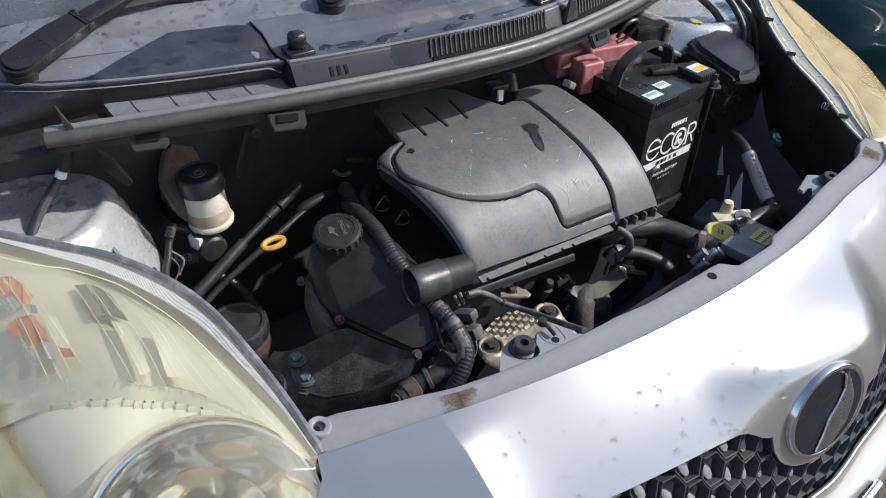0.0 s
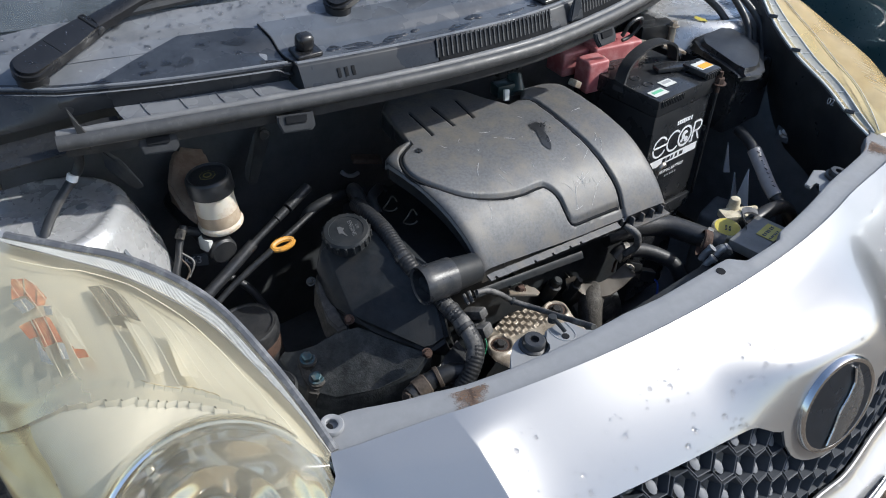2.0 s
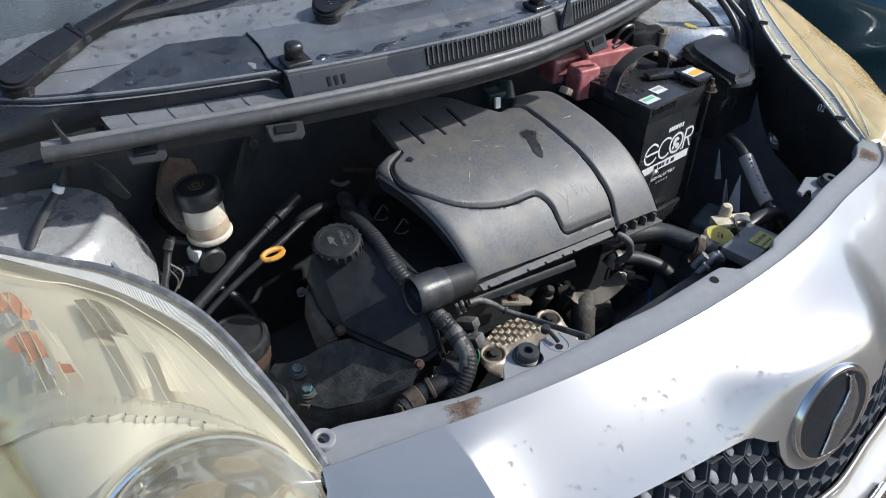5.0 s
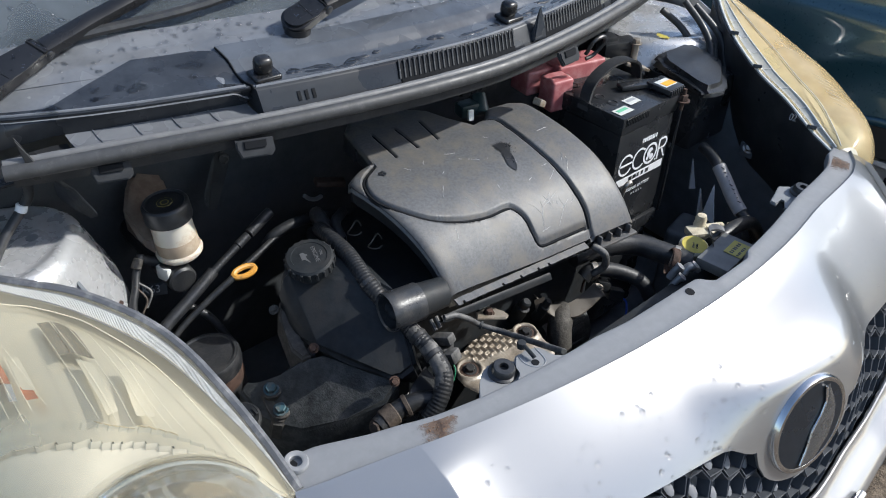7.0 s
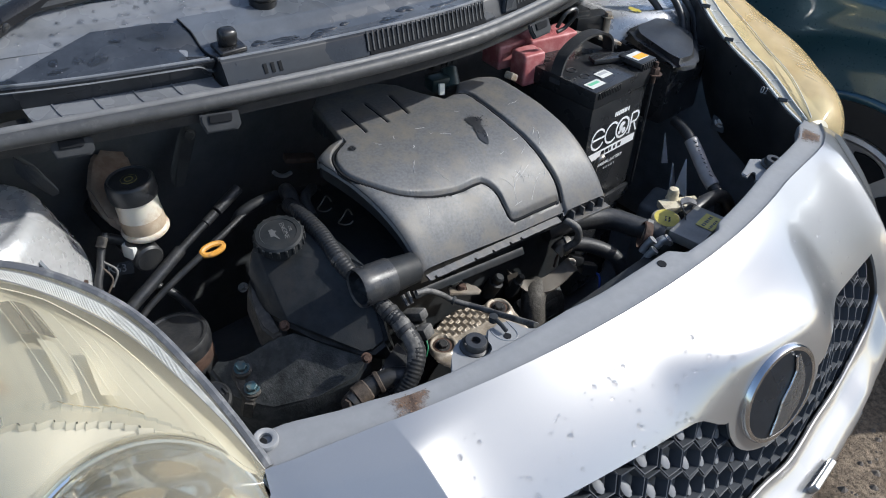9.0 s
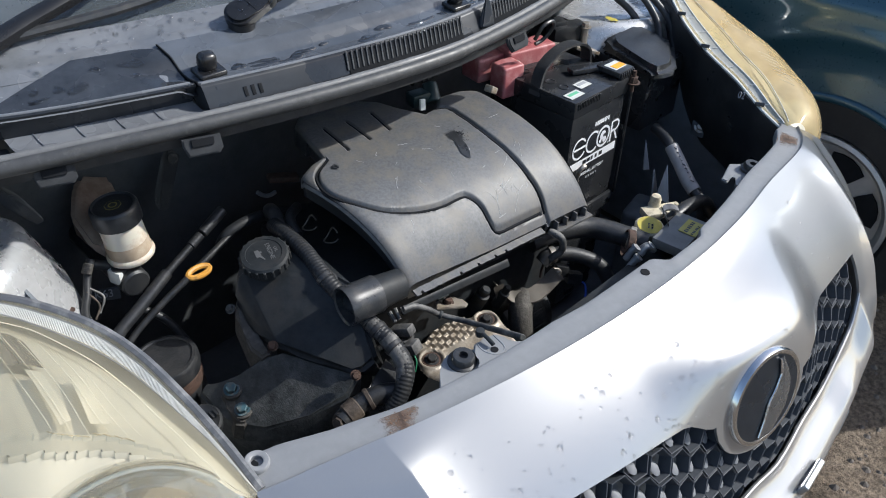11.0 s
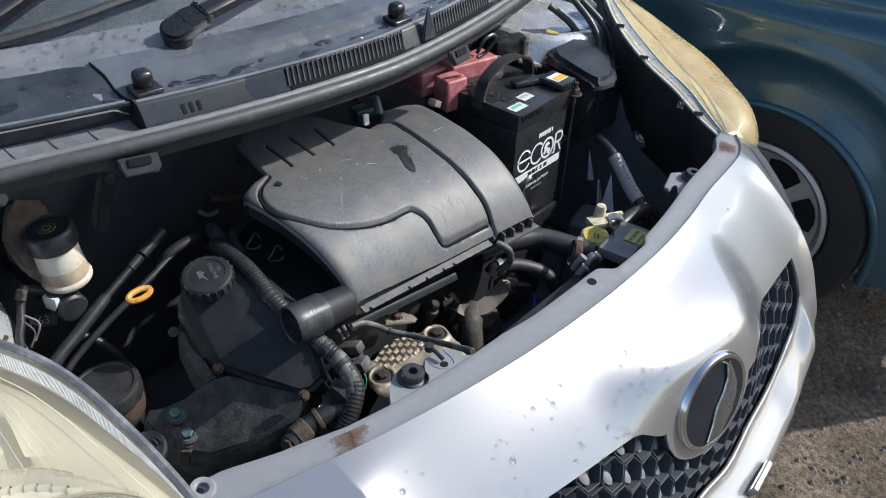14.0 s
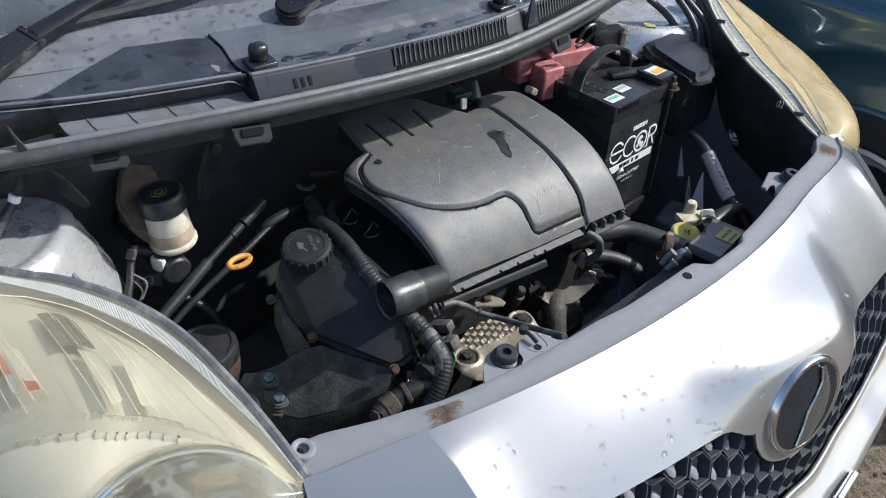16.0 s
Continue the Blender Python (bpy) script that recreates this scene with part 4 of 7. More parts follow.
def set_back(x):
    """How far the side of the cowl leaves the line of the seal."""
    return lerp(abs(x), (0.37, 0.44, 0.51, 0.56, 0.60, 0.64, 0.684, 0.80), (-0.006, -0.0035, -0.001, 0.003, 0.008, 0.014, 0.033, 0.075))


def panel_a(u, v, s=-1):
    x = 0.80 - 0.43 * u
    p = section(SECA, s * x, v)
    k = smooth((v - 2 / 7) / 0.25)
    p.y += set_back(x) * k
    p.z += 0.03 * max(0, x - 0.60) / 0.2 * k
    if v > 5 / 7:
        t = (v - 5 / 7) * 3.5
        d0 = 0.050 + set_back(x)
        d = d0 + (max(d0 + 0.008, lerp(x, (0.37, 0.40, 0.47, 0.54, 0.596, 0.64, 0.8), (0.125, 0.134, 0.137, 0.098, 0.064, 0.05, 0.05))) - d0) * t
        p.y = seal_y(x) + d
        z = 0.9335 + 0.0155 * max(0.0, d - d0) / 0.072
        near = smooth((0.43 - x) / 0.055)
        p.z = z + (lerp(d, [q[0] for q in SECB[4:]], [q[1] for q in SECB[4:]]) - 0.001 - z) * near
    return p


# the riser's darker plastic carries its shade in the colour
for nm, v0, v1, mt, lb in (("side_riser", 2 / 7, 4.85 / 7, COWLWET, "glossy black riser"), ("side_panel", 4.85 / 7, 1.0, COWL, "satin black side panel with pale blotches painted as reflections")):
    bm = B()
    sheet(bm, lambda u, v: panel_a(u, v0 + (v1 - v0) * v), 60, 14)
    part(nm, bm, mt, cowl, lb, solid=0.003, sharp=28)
for nm, x0, x1, mt, lb in (("side_shelf", 0.585, 0.37, COWLGREY, "bleached grey shelf behind the seal"), ("side_end", 0.80, 0.585, BATT, "black end piece of the cowl")):
    bm = B()
    sheet(bm, lambda u, v: section(SECA, -(x0 + (x1 - x0) * u), 2 / 7 * v) - Vector((0, 0, 0.012 if nm == "side_end" else 0.0)), 40, 8)
    part(nm, bm, mt, cowl, lb, solid=0.003, sharp=28)
for k in range(4):
    bm = B()
    x0 = -0.555 + 0.045 * k
    tube(bm, [section(SECA, x0, v) + Vector((0, 0, 0.0008)) for v in np.linspace(0.02, 2 / 7, 5)], 0.0009, 5, 1)
    part("shelf_rib", bm, COWLGREY, cowl)
# lighter top and darker riser paint in how light falls on one panel
bm = B()
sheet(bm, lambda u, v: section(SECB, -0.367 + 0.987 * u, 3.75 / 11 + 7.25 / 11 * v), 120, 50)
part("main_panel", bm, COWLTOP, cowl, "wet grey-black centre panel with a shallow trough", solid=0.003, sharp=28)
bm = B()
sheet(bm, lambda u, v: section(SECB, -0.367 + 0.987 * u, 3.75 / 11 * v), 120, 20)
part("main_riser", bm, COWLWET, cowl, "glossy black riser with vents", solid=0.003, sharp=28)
bm = B()
sheet(bm, lambda u, v: section(SECR, -0.80 + 1.6 * u, v) if abs(-0.80 + 1.6 * u) < 0.36 else section(SECR, -0.80 + 1.6 * u, v) - Vector((0, 0.0, 0.006 * (1 - v))), 90, 20)
part("rear_strip", bm, COWLGREY, cowl, "grey weathered strip below the glass", solid=0.003, sharp=28)
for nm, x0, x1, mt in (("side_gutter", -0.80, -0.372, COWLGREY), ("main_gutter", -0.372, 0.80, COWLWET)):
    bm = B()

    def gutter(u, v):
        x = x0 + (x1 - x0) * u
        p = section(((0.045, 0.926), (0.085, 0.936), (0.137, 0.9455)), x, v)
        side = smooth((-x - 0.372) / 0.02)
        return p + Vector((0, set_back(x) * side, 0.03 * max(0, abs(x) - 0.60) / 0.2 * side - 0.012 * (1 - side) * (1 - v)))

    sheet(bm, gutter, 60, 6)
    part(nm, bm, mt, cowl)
bm = B()
sheet(bm, lambda u, v: section(SECB, -0.3668, 5 / 11 * v).lerp(Vector((-0.3668, seal_y(0.3668) + 0.062, section(SECB, -0.3668, 5 / 11 * v).z - 0.001)), u), 6, 14)
part("panel_end", bm, COWLWET, cowl)
bm = B()
tube(bm, [section(SECB, -0.3685, v) + Vector((0, 0, 0.0006)) for v in np.linspace(3.2 / 11, 0.98, 24)], 0.0014, 6, 1)
part("panel_seam", bm, VOID, cowl)
# pale beads paint the highlight on the lips where the panels turn down
for nm, fn, x0, x1 in (("side_lip", lambda x: panel_a((0.80 + x) / 0.43, 5 / 7), -0.79, -0.375), ("main_lip", lambda x: section(SECB, x, 3.7 / 11), -0.365, 0.615)):
    bm = B()
    tube(bm, [fn(x) + Vector((0, 0.0006, -0.0006)) for x in np.linspace(x0, x1, 60)], 0.0022, 8, 1)
    part(nm, bm, COWLGREY, cowl)
# vent slats in the riser
bm = B()
box(bm, (0, 0, 0), (0.0030, 0.0022, 0.026), (-24, 9, 0), 0.0006)
bmesh.ops.recalc_face_normals(bm, faces=bm.faces[:])
slat_mesh = bpy.data.meshes.new("slat")
bm.to_mesh(slat_mesh)
bm.free()
slat_mesh.materials.append(COWLWET)
for k in range(3):
    x = -0.316 + 0.010 * k
    p = section(SECB[1:4], x, 0.34)
    bm = B()
    box(bm, p + Vector((0, -0.0002, 0.0002)), (0.0050, 0.0016, 0.013), (-24, 0, -3), 0.0005)
    part("vent_slot", bm, VOID, cowl)
for x0, x1, n in ((-0.168, 0.045, 27), (0.115, 0.30, 24)):
    bm = B()
    hgt = (0.06, 0.86) if n > 5 else (0.12, 0.55)
    sheet(bm, lambda u, v: section(SECB[1:4], x0 + (x1 - x0) * u, hgt[0] + (hgt[1] - hgt[0]) * v) + Vector((0, -0.0016, 0.0008)), 12, 3)
    part("vent_gap", bm, VOID, cowl)
    for k in range(n):
        x = x0 + (x1 - x0) * k / (n - 1)
        p = section(SECB[1:4], x, sum(hgt) / 2)
        ob = new("slat", slat_mesh)
        ob.parent = cowl
        ob.matrix_local = pose(*(p + Vector((0, -0.0018, 0.0008)) - HOME[cowl]), 0, 0, 8 * x) @ Matrix.Diagonal((1, 1, 1.0 if n > 5 else 0.45, 1))
for x, dy in ((-0.342, 0.060), (0.070, 0.060), (0.46, 0.060)):
    bm = B()
    c = Vector((x, seal_y(x) + dy, 0.936))
    box(bm, c + Vector((0, 0, 0.0005)), (0.038, 0.030, 0.008), (8, 0, 10 * x), 0.0035, 3)
    box(bm, c + Vector((0, 0.002, 0.014)), (0.024, 0.022, 0.024), (6, 0, 10 * x), 0.010, 4)
    knob = tagged(part("bonnet_buffer", bm, WIPER, None), "black rubber buffer block on the cowl", "rubber buffer", "cowl buffers")
bm = B()
hull(bm, [(0.086, 0.592, 0.905), (0.118, 0.592, 0.905), (0.100, 0.600, 0.955), (0.106, 0.601, 0.958), (0.086, 0.604, 0.905), (0.118, 0.604, 0.905)], 0.002)
part("upright_tab", bm, COWL, cowl)
bm = B()
hull(bm, [(-0.642, 0.700, 0.880), (-0.637, 0.702, 0.880), (-0.626, 0.694, 0.880), (-0.650, 0.706, 0.935), (-0.648, 0.707, 0.936), (-0.638, 0.708, 0.885)], 0.0008)
part("upright_tab", bm, COWLWET, cowl)


def wiper(arm_pts, blade_pts, name="wiper"):
    w = thing(name, arm_pts[0], "wet black windscreen wiper arm with its blade", "wiper", "wipers")
    a = Vector(arm_pts[0])
    bm = B()
    lathe(bm, a - Vector((0, 0, 0.022)), (0, -0.15, 1), [(0.0185, -0.01), (0.0185, 0.014), (0, 0.016)], 28)
    part("pivot_cap", bm, WIPER, w)
    # flat stem with a rounded end over the pivot
    b = Vector(arm_pts[1])
    d = (b - a).normalized()
    sd = Vector((0, -0.4, 1)).cross(d).normalized()
    up_ = d.cross(sd)
    L_ = (b - a).length
    M_ = Matrix(((d.x, sd.x, up_.x, a.x), (d.y, sd.y, up_.y, a.y), (d.z, sd.z, up_.z, a.z), (0, 0, 0, 1))) @ Matrix.Translation((0, 0, -0.007))
    bm = B()
    prism(bm, [(0.021 * math.cos(q), 0.021 * math.sin(q)) for q in np.linspace(0.5 * math.pi, 1.5 * math.pi, 13)] + [(L_ * 0.55, -0.0180), (L_ * 0.97, -0.0165), (L_, -0.013), (L_, 0.013), (L_ * 0.97, 0.0165), (L_ * 0.55, 0.0180)], M_, 0.015, 0.0040)
    part("arm_base", bm, WIPER, w)
    bm = B()
    tube(bm, [M_ @ Vector((L_ * 0.36, q, 0.0150)) for q in (-0.0150, -0.008, 0.0, 0.008, 0.0150)], 0.0006, 5, 2)
    part("cap_seam", bm, VOID, w)
    bm = B()
    tube(bm, [M_ @ Vector((L_ * 0.90, q, 0.0152)) for q in (-0.0140, 0.0, 0.0140)], 0.0016, 6, 2)
    part("hinge_seam", bm, VOID, w)
    for q in (-1, 1):
        bm = B()
        lathe(bm, M_ @ Vector((L_ * 0.95, q * 0.0150, 0.008)), sd * q, [(0.0065, 0), (0.0065, 0.0020), (0.005, 0.0032), (0, 0.0034)], 18)
        part("hinge_pin", bm, BATT, w)
    bm = B()
    wr = random.Random(5)
    for k in range(26):
        p = M_ @ Vector((L_ * wr.random(), 0.026 * wr.random() - 0.013, 0.0150))
        drop_at(bm, p, up_, 0.0010 + 0.0022 * wr.random() ** 2, 0.6)
    part("arm_drops", bm, DROP2, w)
    for nm, pts, w0, w1, h in (("arm", arm_pts[1:], 0.013, 0.009, 0.013),):
        bm = B()
        rows_ = []
        n = len(pts)
        for i, p in enumerate(pts):
            p = Vector(p)
            d = (Vector(pts[min(i + 1, n - 1)]) - Vector(pts[max(i - 1, 0)])).normalized()
            sd = d.cross(Vector((0, -0.4, 1))).normalized()
            nn = sd.cross(d)
            ww = w0 + (w1 - w0) * i / (n - 1)
            rows_.append([bm.verts.new(p + sd * ww * q + nn * h * r) for q, r in ((-1, -0.5), (1, -0.5), (0.85, 0.35), (0.5, 0.55), (-0.5, 0.55), (-0.85, 0.35))])
        for r0, r1 in zip(rows_, rows_[1:]):
            for k in range(6):
                bm.faces.new((r0[k], r0[(k + 1) % 6], r1[(k + 1) % 6], r1[k]))
        bm.faces.new(rows_[0][::-1])
        bm.faces.new(rows_[-1])
        part(nm, bm, WIPER, w)
    bm = B()
    tube(bm, blade_pts, 0.007, 8, 6)
    part("blade", bm, HOSE, w)


wiper([(-0.655, 0.800, 0.953), (-0.556, 0.839, 0.973), (-0.4825, 0.849, 0.992), (-0.42, 0.852, 1.008), (-0.30, 0.88, 1.04), (-0.1, 0.95, 1.10)], [(-0.52, 0.845, 0.976), (-0.37, 0.828, 0.984), (-0.25, 0.824, 0.996), (-0.05, 0.825, 1.006)])
wiper([(-0.250, 0.737, 0.972), (-0.205, 0.737, 0.986), (-0.15, 0.736, 0.996), (0.0, 0.755, 1.02), (0.3, 0.86, 1.09)], [(-0.1, 0.80, 1.0), (0.1, 0.80, 1.01), (0.35, 0.82, 1.03)])
def glass_pt(u, v):
    x = -0.78 + 1.56 * u
    y0 = seal_y(x) + 0.198
    return Vector((x * (1 - 0.12 * v), y0 + 0.80 * v - 0.10 * (x / 0.78) ** 2 * v, 0.962 + 0.46 * v))


bm = B()
sheet(bm, glass_pt, 40, 20)
part("windscreen", bm, GLASS, body, solid=0.005)
bm = B()
sheet(bm, lambda u, v: Vector((-0.70 + 1.4 * u, 0.93 + 0.55 * v, 0.93 - 0.02 * v)), 8, 8)
part("dashboard", bm, BLACK, body)

seal = thing("bonnet_seal", (0, 0.6, 0.9), "long grey-black rubber seal along the cowl edge", "rubber seal")
bm = B()
tube(bm, [(x, seal_y(x), 0.896 - 0.02 * max(0, abs(x) - 0.5)) for x in np.linspace(-0.668, 0.668, 61)], 0.0100, 14, 2, wob=0.0005)
part("seal_bead", bm, SEALD, seal)
bm = B()
tube(bm, [(x, seal_y(x) + 0.006, 0.9045 - 0.02 * max(0, abs(x) - 0.5)) for x in np.linspace(-0.665, 0.665, 61)], 0.0055, 10, 2, wob=0.0007)
part("seal_ridge", bm, SEALM, seal)
bm = B()
sheet(bm, lambda u, v: Vector((-0.66 + 1.32 * u, seal_y(-0.66 + 1.32 * u) + 0.004, 0.894 - 0.022 * v)), 60, 2)
part("seal_lip", bm, HOSE, seal, solid=0.003)


# ---- engine cover ----
def cov_front(x):
    return 0.385 - 0.11 * x


def cov_back(x):
    return lerp(x, (-0.285, -0.262, -0.235, -0.213, -0.205, -0.190, -0.16, -0.085, -0.045, -0.032, -0.012, 0.02, 0.045, 0.085, 0.125), (0.585, 0.612, 0.622, 0.626, 0.66, 0.72, 0.748, 0.744, 0.70, 0.660, 0.620, 0.622, 0.645, 0.640, 0.62))


GS = [(-0.215, 0.613), (-0.25, 0.591), (-0.256, 0.55), (-0.223, 0.501), (-0.181, 0.475), (-0.133, 0.461), (-0.095, 0.4575), (-0.083, 0.452), (-0.074, 0.436), (-0.073, 0.416), (-0.066, 0.405), (-0.026, 0.400), (0.02, 0.395)]
GR = [(0.016, 0.617), (0.030, 0.605), (0.030, 0.57), (0.028, 0.523), (0.031, 0.45), (0.033, 0.411), (0.028, 0.392), (0.026, 0.37)]
SLOTS = [((-0.164, 0.681), (-0.173, 0.613)), ((-0.124, 0.675), (-0.129, 0.615)), ((-0.077, 0.671), (-0.088, 0.616))]


def dist_line(px, py, pts):
    best = 9.0
    for (ax, ay), (bx, by) in zip(pts, pts[1:]):
        dx, dy = bx - ax, by - ay
        t = max(0, min(1, ((px - ax) * dx + (py - ay) * dy) / (dx * dx + dy * dy)))
        best = min(best, math.hypot(px - ax - t * dx, py - ay - t * dy))
    return best


GSs = [(p.x, p.y) for p in spline([(x, y, 0) for x, y in GS], 4)]
GRs = [(p.x, p.y) for p in spline([(x, y, 0) for x, y in GR], 3)]


def cov_z(x, y):
    d = max(0.0, y - cov_front(x))
    z = 0.675 + 0.115 * (1 - math.exp(-d / 0.071))
    z -= 0.10 * max(0, x - 0.06) ** 1.5 + 0.6 * max(0, -0.235 - x) ** 1.5
    return z


def cov_pull(x, y):
    """The cover's side edge runs inwards towards the front."""
    return x + 0.030 * max(0.0, min(1.0, (0.590 - y) / 0.185)) * max(0.0, (-0.08 - x) / 0.188)


engine_cover = thing("engine_cover", (-0.07, 0.5, 0.7), "dusty scratched dark grey plastic engine cover with moulded grooves", "engine cover")
bm = B()
CX = sorted(set([round(float(v), 4) for v in np.linspace(-0.268, 0.118, 195)] + [-0.213, -0.209, -0.205, -0.20, -0.19, -0.032, -0.038]))
NV = 165
cols = []
for x in CX:
    col = []
    for j in range(NV + 1):
        v = j / NV
        y = cov_front(x) + (cov_back(x) - cov_front(x)) * v
        xw = cov_pull(x, y)
        z = cov_z(xw, y)
        g = dist_line(xw, y, GSs)
        z -= 0.0085 * math.exp(-(g / 0.0030) ** 4)
        g = dist_line(xw, y, GRs)
        z -= 0.0085 * math.exp(-(g / 0.0036) ** 4)
        for sl in SLOTS:
            g = dist_line(x, y, sl)
            z -= 0.006 * math.exp(-(g / 0.0016) ** 2)
        z += 0.0008 * noise.noise(Vector((x * 25, y * 25, 0)))
        ex = min(x + 0.268, 0.118 - x)
        z -= 0.010 * math.exp(-ex / 0.004) + 0.008 * math.exp(-(cov_back(x) - y) / 0.004)
        col.append(bm.verts.new((xw, y, z)))
    cols.append(col)
for i in range(len(CX) - 1):
    for j in range(NV):
        bm.faces.new((cols[i][j], cols[i + 1][j], cols[i + 1][j + 1], cols[i][j + 1]))
part("cover_top", bm, COVER, engine_cover, sharp=70, solid=0.003)
# black tubes in the moulded grooves and slots paint in their shade
for line_, r_ in ((GSs, 0.0021), (GRs, 0.0024)) + tuple((sl, 0.0013) for sl in SLOTS):
    bm = B()
    pts_ = [Vector((*line_[0], 0)).lerp(Vector((*line_[-1], 0)), q) for q in np.linspace(0, 1, 8)] if len(line_) == 2 else [Vector((*q, 0)) for q in line_]
    tube(bm, [(q.x, q.y, cov_z(q.x, q.y) - (0.0045 if r_ > 0.002 else 0.0022)) for q in pts_ if q.y < cov_back(q.x) - 0.006 and q.y > cov_front(q.x) + 0.004], r_, 6, 2)
    part("groove_gap", bm, VOID, engine_cover)
# skirt below the rim
bm = B()
rim = [(x, cov_front(x) + 0.003) for x in CX] + [(0.116, 0.40 + 0.22 * k / 20) for k in range(21)] + [(x, cov_back(x) - 0.003) for x in reversed(CX)] + [(-0.266, 0.60 - 0.18 * k / 20) for k in range(20)]
rim = [(cov_pull(x, y), y) for x, y in rim]
va = [bm.verts.new((x, y, cov_z(x, y) - 0.004)) for x, y in rim]
vb = [bm.verts.new((x + 0.006 * (x < -0.2), y + 0.004, cov_z(x, y) - 0.035)) for x, y in rim]
for k in range(len(rim) - 1):
    bm.faces.new((va[k], va[k + 1], vb[k + 1], vb[k]))
part("skirt", bm, BLACK, engine_cover)
bm = B()
sheet(bm, lambda u, v: Vector((-0.234 + 0.247 * u, cov_front(-0.234 + 0.247 * u) + 0.002 - 0.010 * v, 0.6705 - 0.004 * v - 0.0012 * noise.noise(Vector((u * 30, 0, 0))))), 60, 3, skip=lambda u, v: v > 0.5 and noise.noise(Vector((u * 38, 2, 0))) > 0.34)
part("front_lip", bm, COVER, engine_cover, solid=0.003)
bm = B()
for k in range(4):
    x = 0.045 + 0.021 * k
    box(bm, (x, cov_front(x) + 0.004, 0.662), (0.003, 0.018, 0.016), (0, 0, -6), 0.0008)
box(bm, (0.078, cov_front(0.078) - 0.003, 0.654), (0.085, 0.014, 0.004), (0, 0, -6), 0.001)
part("rib_bracket", bm, COVER, engine_cover)
# oil splash with fine spikes, a tail and flecks round it
sp = random.Random(17)
bm = B()
c0 = bm.verts.new((-0.019, 0.541, cov_z(-0.019, 0.541) + 0.0014))
vs = []
for k in range(96):
    a = k * 2 * math.pi / 96
    r = 0.0105 * (1 + 0.10 * math.sin(3 * a + 1)) + 0.0065 * sp.random() ** 3 + 0.036 * max(0.0, math.cos(a + 1.95)) ** 22
    x, y = -0.019 + r * math.cos(a), 0.541 + r * math.sin(a)
    vs.append(bm.verts.new((x, y, cov_z(x, y) + 0.0014)))
for k in range(96):
    bm.faces.new((c0, vs[k], vs[(k + 1) % 96]))
for k in range(26):
    a, r = sp.random() * 6.28, 0.014 + 0.014 * sp.random() ** 2
    x, y = -0.019 + r * math.cos(a), 0.541 + r * math.sin(a)
    lathe(bm, (x, y, cov_z(x, y) + 0.0010), (0, 0, 1), [(0.0004 + 0.0007 * sp.random(), 0), (0, 0.0004)], 6)
part("oil_splash", bm, BATT, engine_cover, "dark oil splash")
splotch("oil_stain", -0.217, 0.590, cov_z(-0.217, 0.590) + 0.0018, 0.006, 0.007, BATT, engine_cover, 5)

# snorkel
snork = thing("intake_snorkel", (-0.30, 0.43, 0.68), "black plastic intake snorkel with a round open mouth", "intake snorkel")
bm = B()
a, b = Vector((-0.336, 0.433, 0.689)), Vector((-0.264, 0.423, 0.687))
lathe(bm, a, b - a, [(0.0235, 0.02), (0.0235, 0.0), (0.0262, -0.002), (0.0275, 0.002), (0.0262, 0.012), (0.0262, 0.048)], 32)
part("mouth_tube", bm, SNORK, snork, solid=0.0)
bm = B()
cyl(bm, a + (b - a).normalized() * 0.047, a + (b - a).normalized() * 0.088, 0.0240, 0.021, 28)
part("neck", bm, TIMING, snork)
bm = B()
lathe(bm, a + (b - a).normalized() * 0.02, b - a, [(0.0236, 0.0), (0, 0.001)], 24)
part("inner_dark", bm, VOID, snork)


# ---- engine front ----
engine = thing("engine", (-0.1, 0.55, 0.35), "dirty small petrol engine with black timing cover", "engine")
bm = B()
box(bm, (-0.07, 0.58, 0.50), (0.42, 0.26, 0.30), bev=0.01)
part("engine_block", bm, TIMING, engine)
bm = B()
hull(bm, [(-0.388, 0.60, 0.692), (-0.408, 0.588, 0.65), (-0.413, 0.551, 0.612), (-0.408, 0.499, 0.622), (-0.388, 0.464, 0.602), (-0.355, 0.392, 0.606), (-0.322, 0.388, 0.618), (-0.300, 0.460, 0.694), (-0.295, 0.564, 0.704), (-0.33, 0.62, 0.705), (-0.37, 0.62, 0.55), (-0.29, 0.62, 0.55), (-0.29, 0.40, 0.55)], 0.006)
part("timing_cover", bm, TIMING, engine, "black timing cover")


def slab(bm, top, depth, bev):
    """A plate with an uneven outline, sunk by a depth."""
    va = [bm.verts.new(q) for q in top]
    vb = [bm.verts.new(Vector(q) - Vector((0.004, -0.004, depth))) for q in top]
    f_ = bm.faces.new(va)
    bm.faces.new(vb[::-1])
    n = len(va)
    for k in range(n):
        bm.faces.new((va[k], vb[k], vb[(k + 1) % n], va[(k + 1) % n]))
    bmesh.ops.bevel(bm, geom=list(f_.edges), offset=bev, segments=3, affect="EDGES")


bm = B()
slab(bm, [(-0.398, 0.498, 0.606), (-0.422, 0.512, 0.597), (-0.435, 0.523, 0.588), (-0.448, 0.529, 0.578), (-0.462, 0.531, 0.567), (-0.474, 0.545, 0.563), (-0.484, 0.560, 0.561), (-0.497, 0.560, 0.550), (-0.496, 0.535, 0.543), (-0.487, 0.512, 0.535), (-0.483, 0.492, 0.526), (-0.461, 0.461, 0.526), (-0.414, 0.423, 0.550), (-0.372, 0.393, 0.578), (-0.345, 0.395, 0.602)], 0.09, 0.004)
part("front_casting", bm, CAST, engine, "dirty cast aluminium engine mount casting")
bm = B()
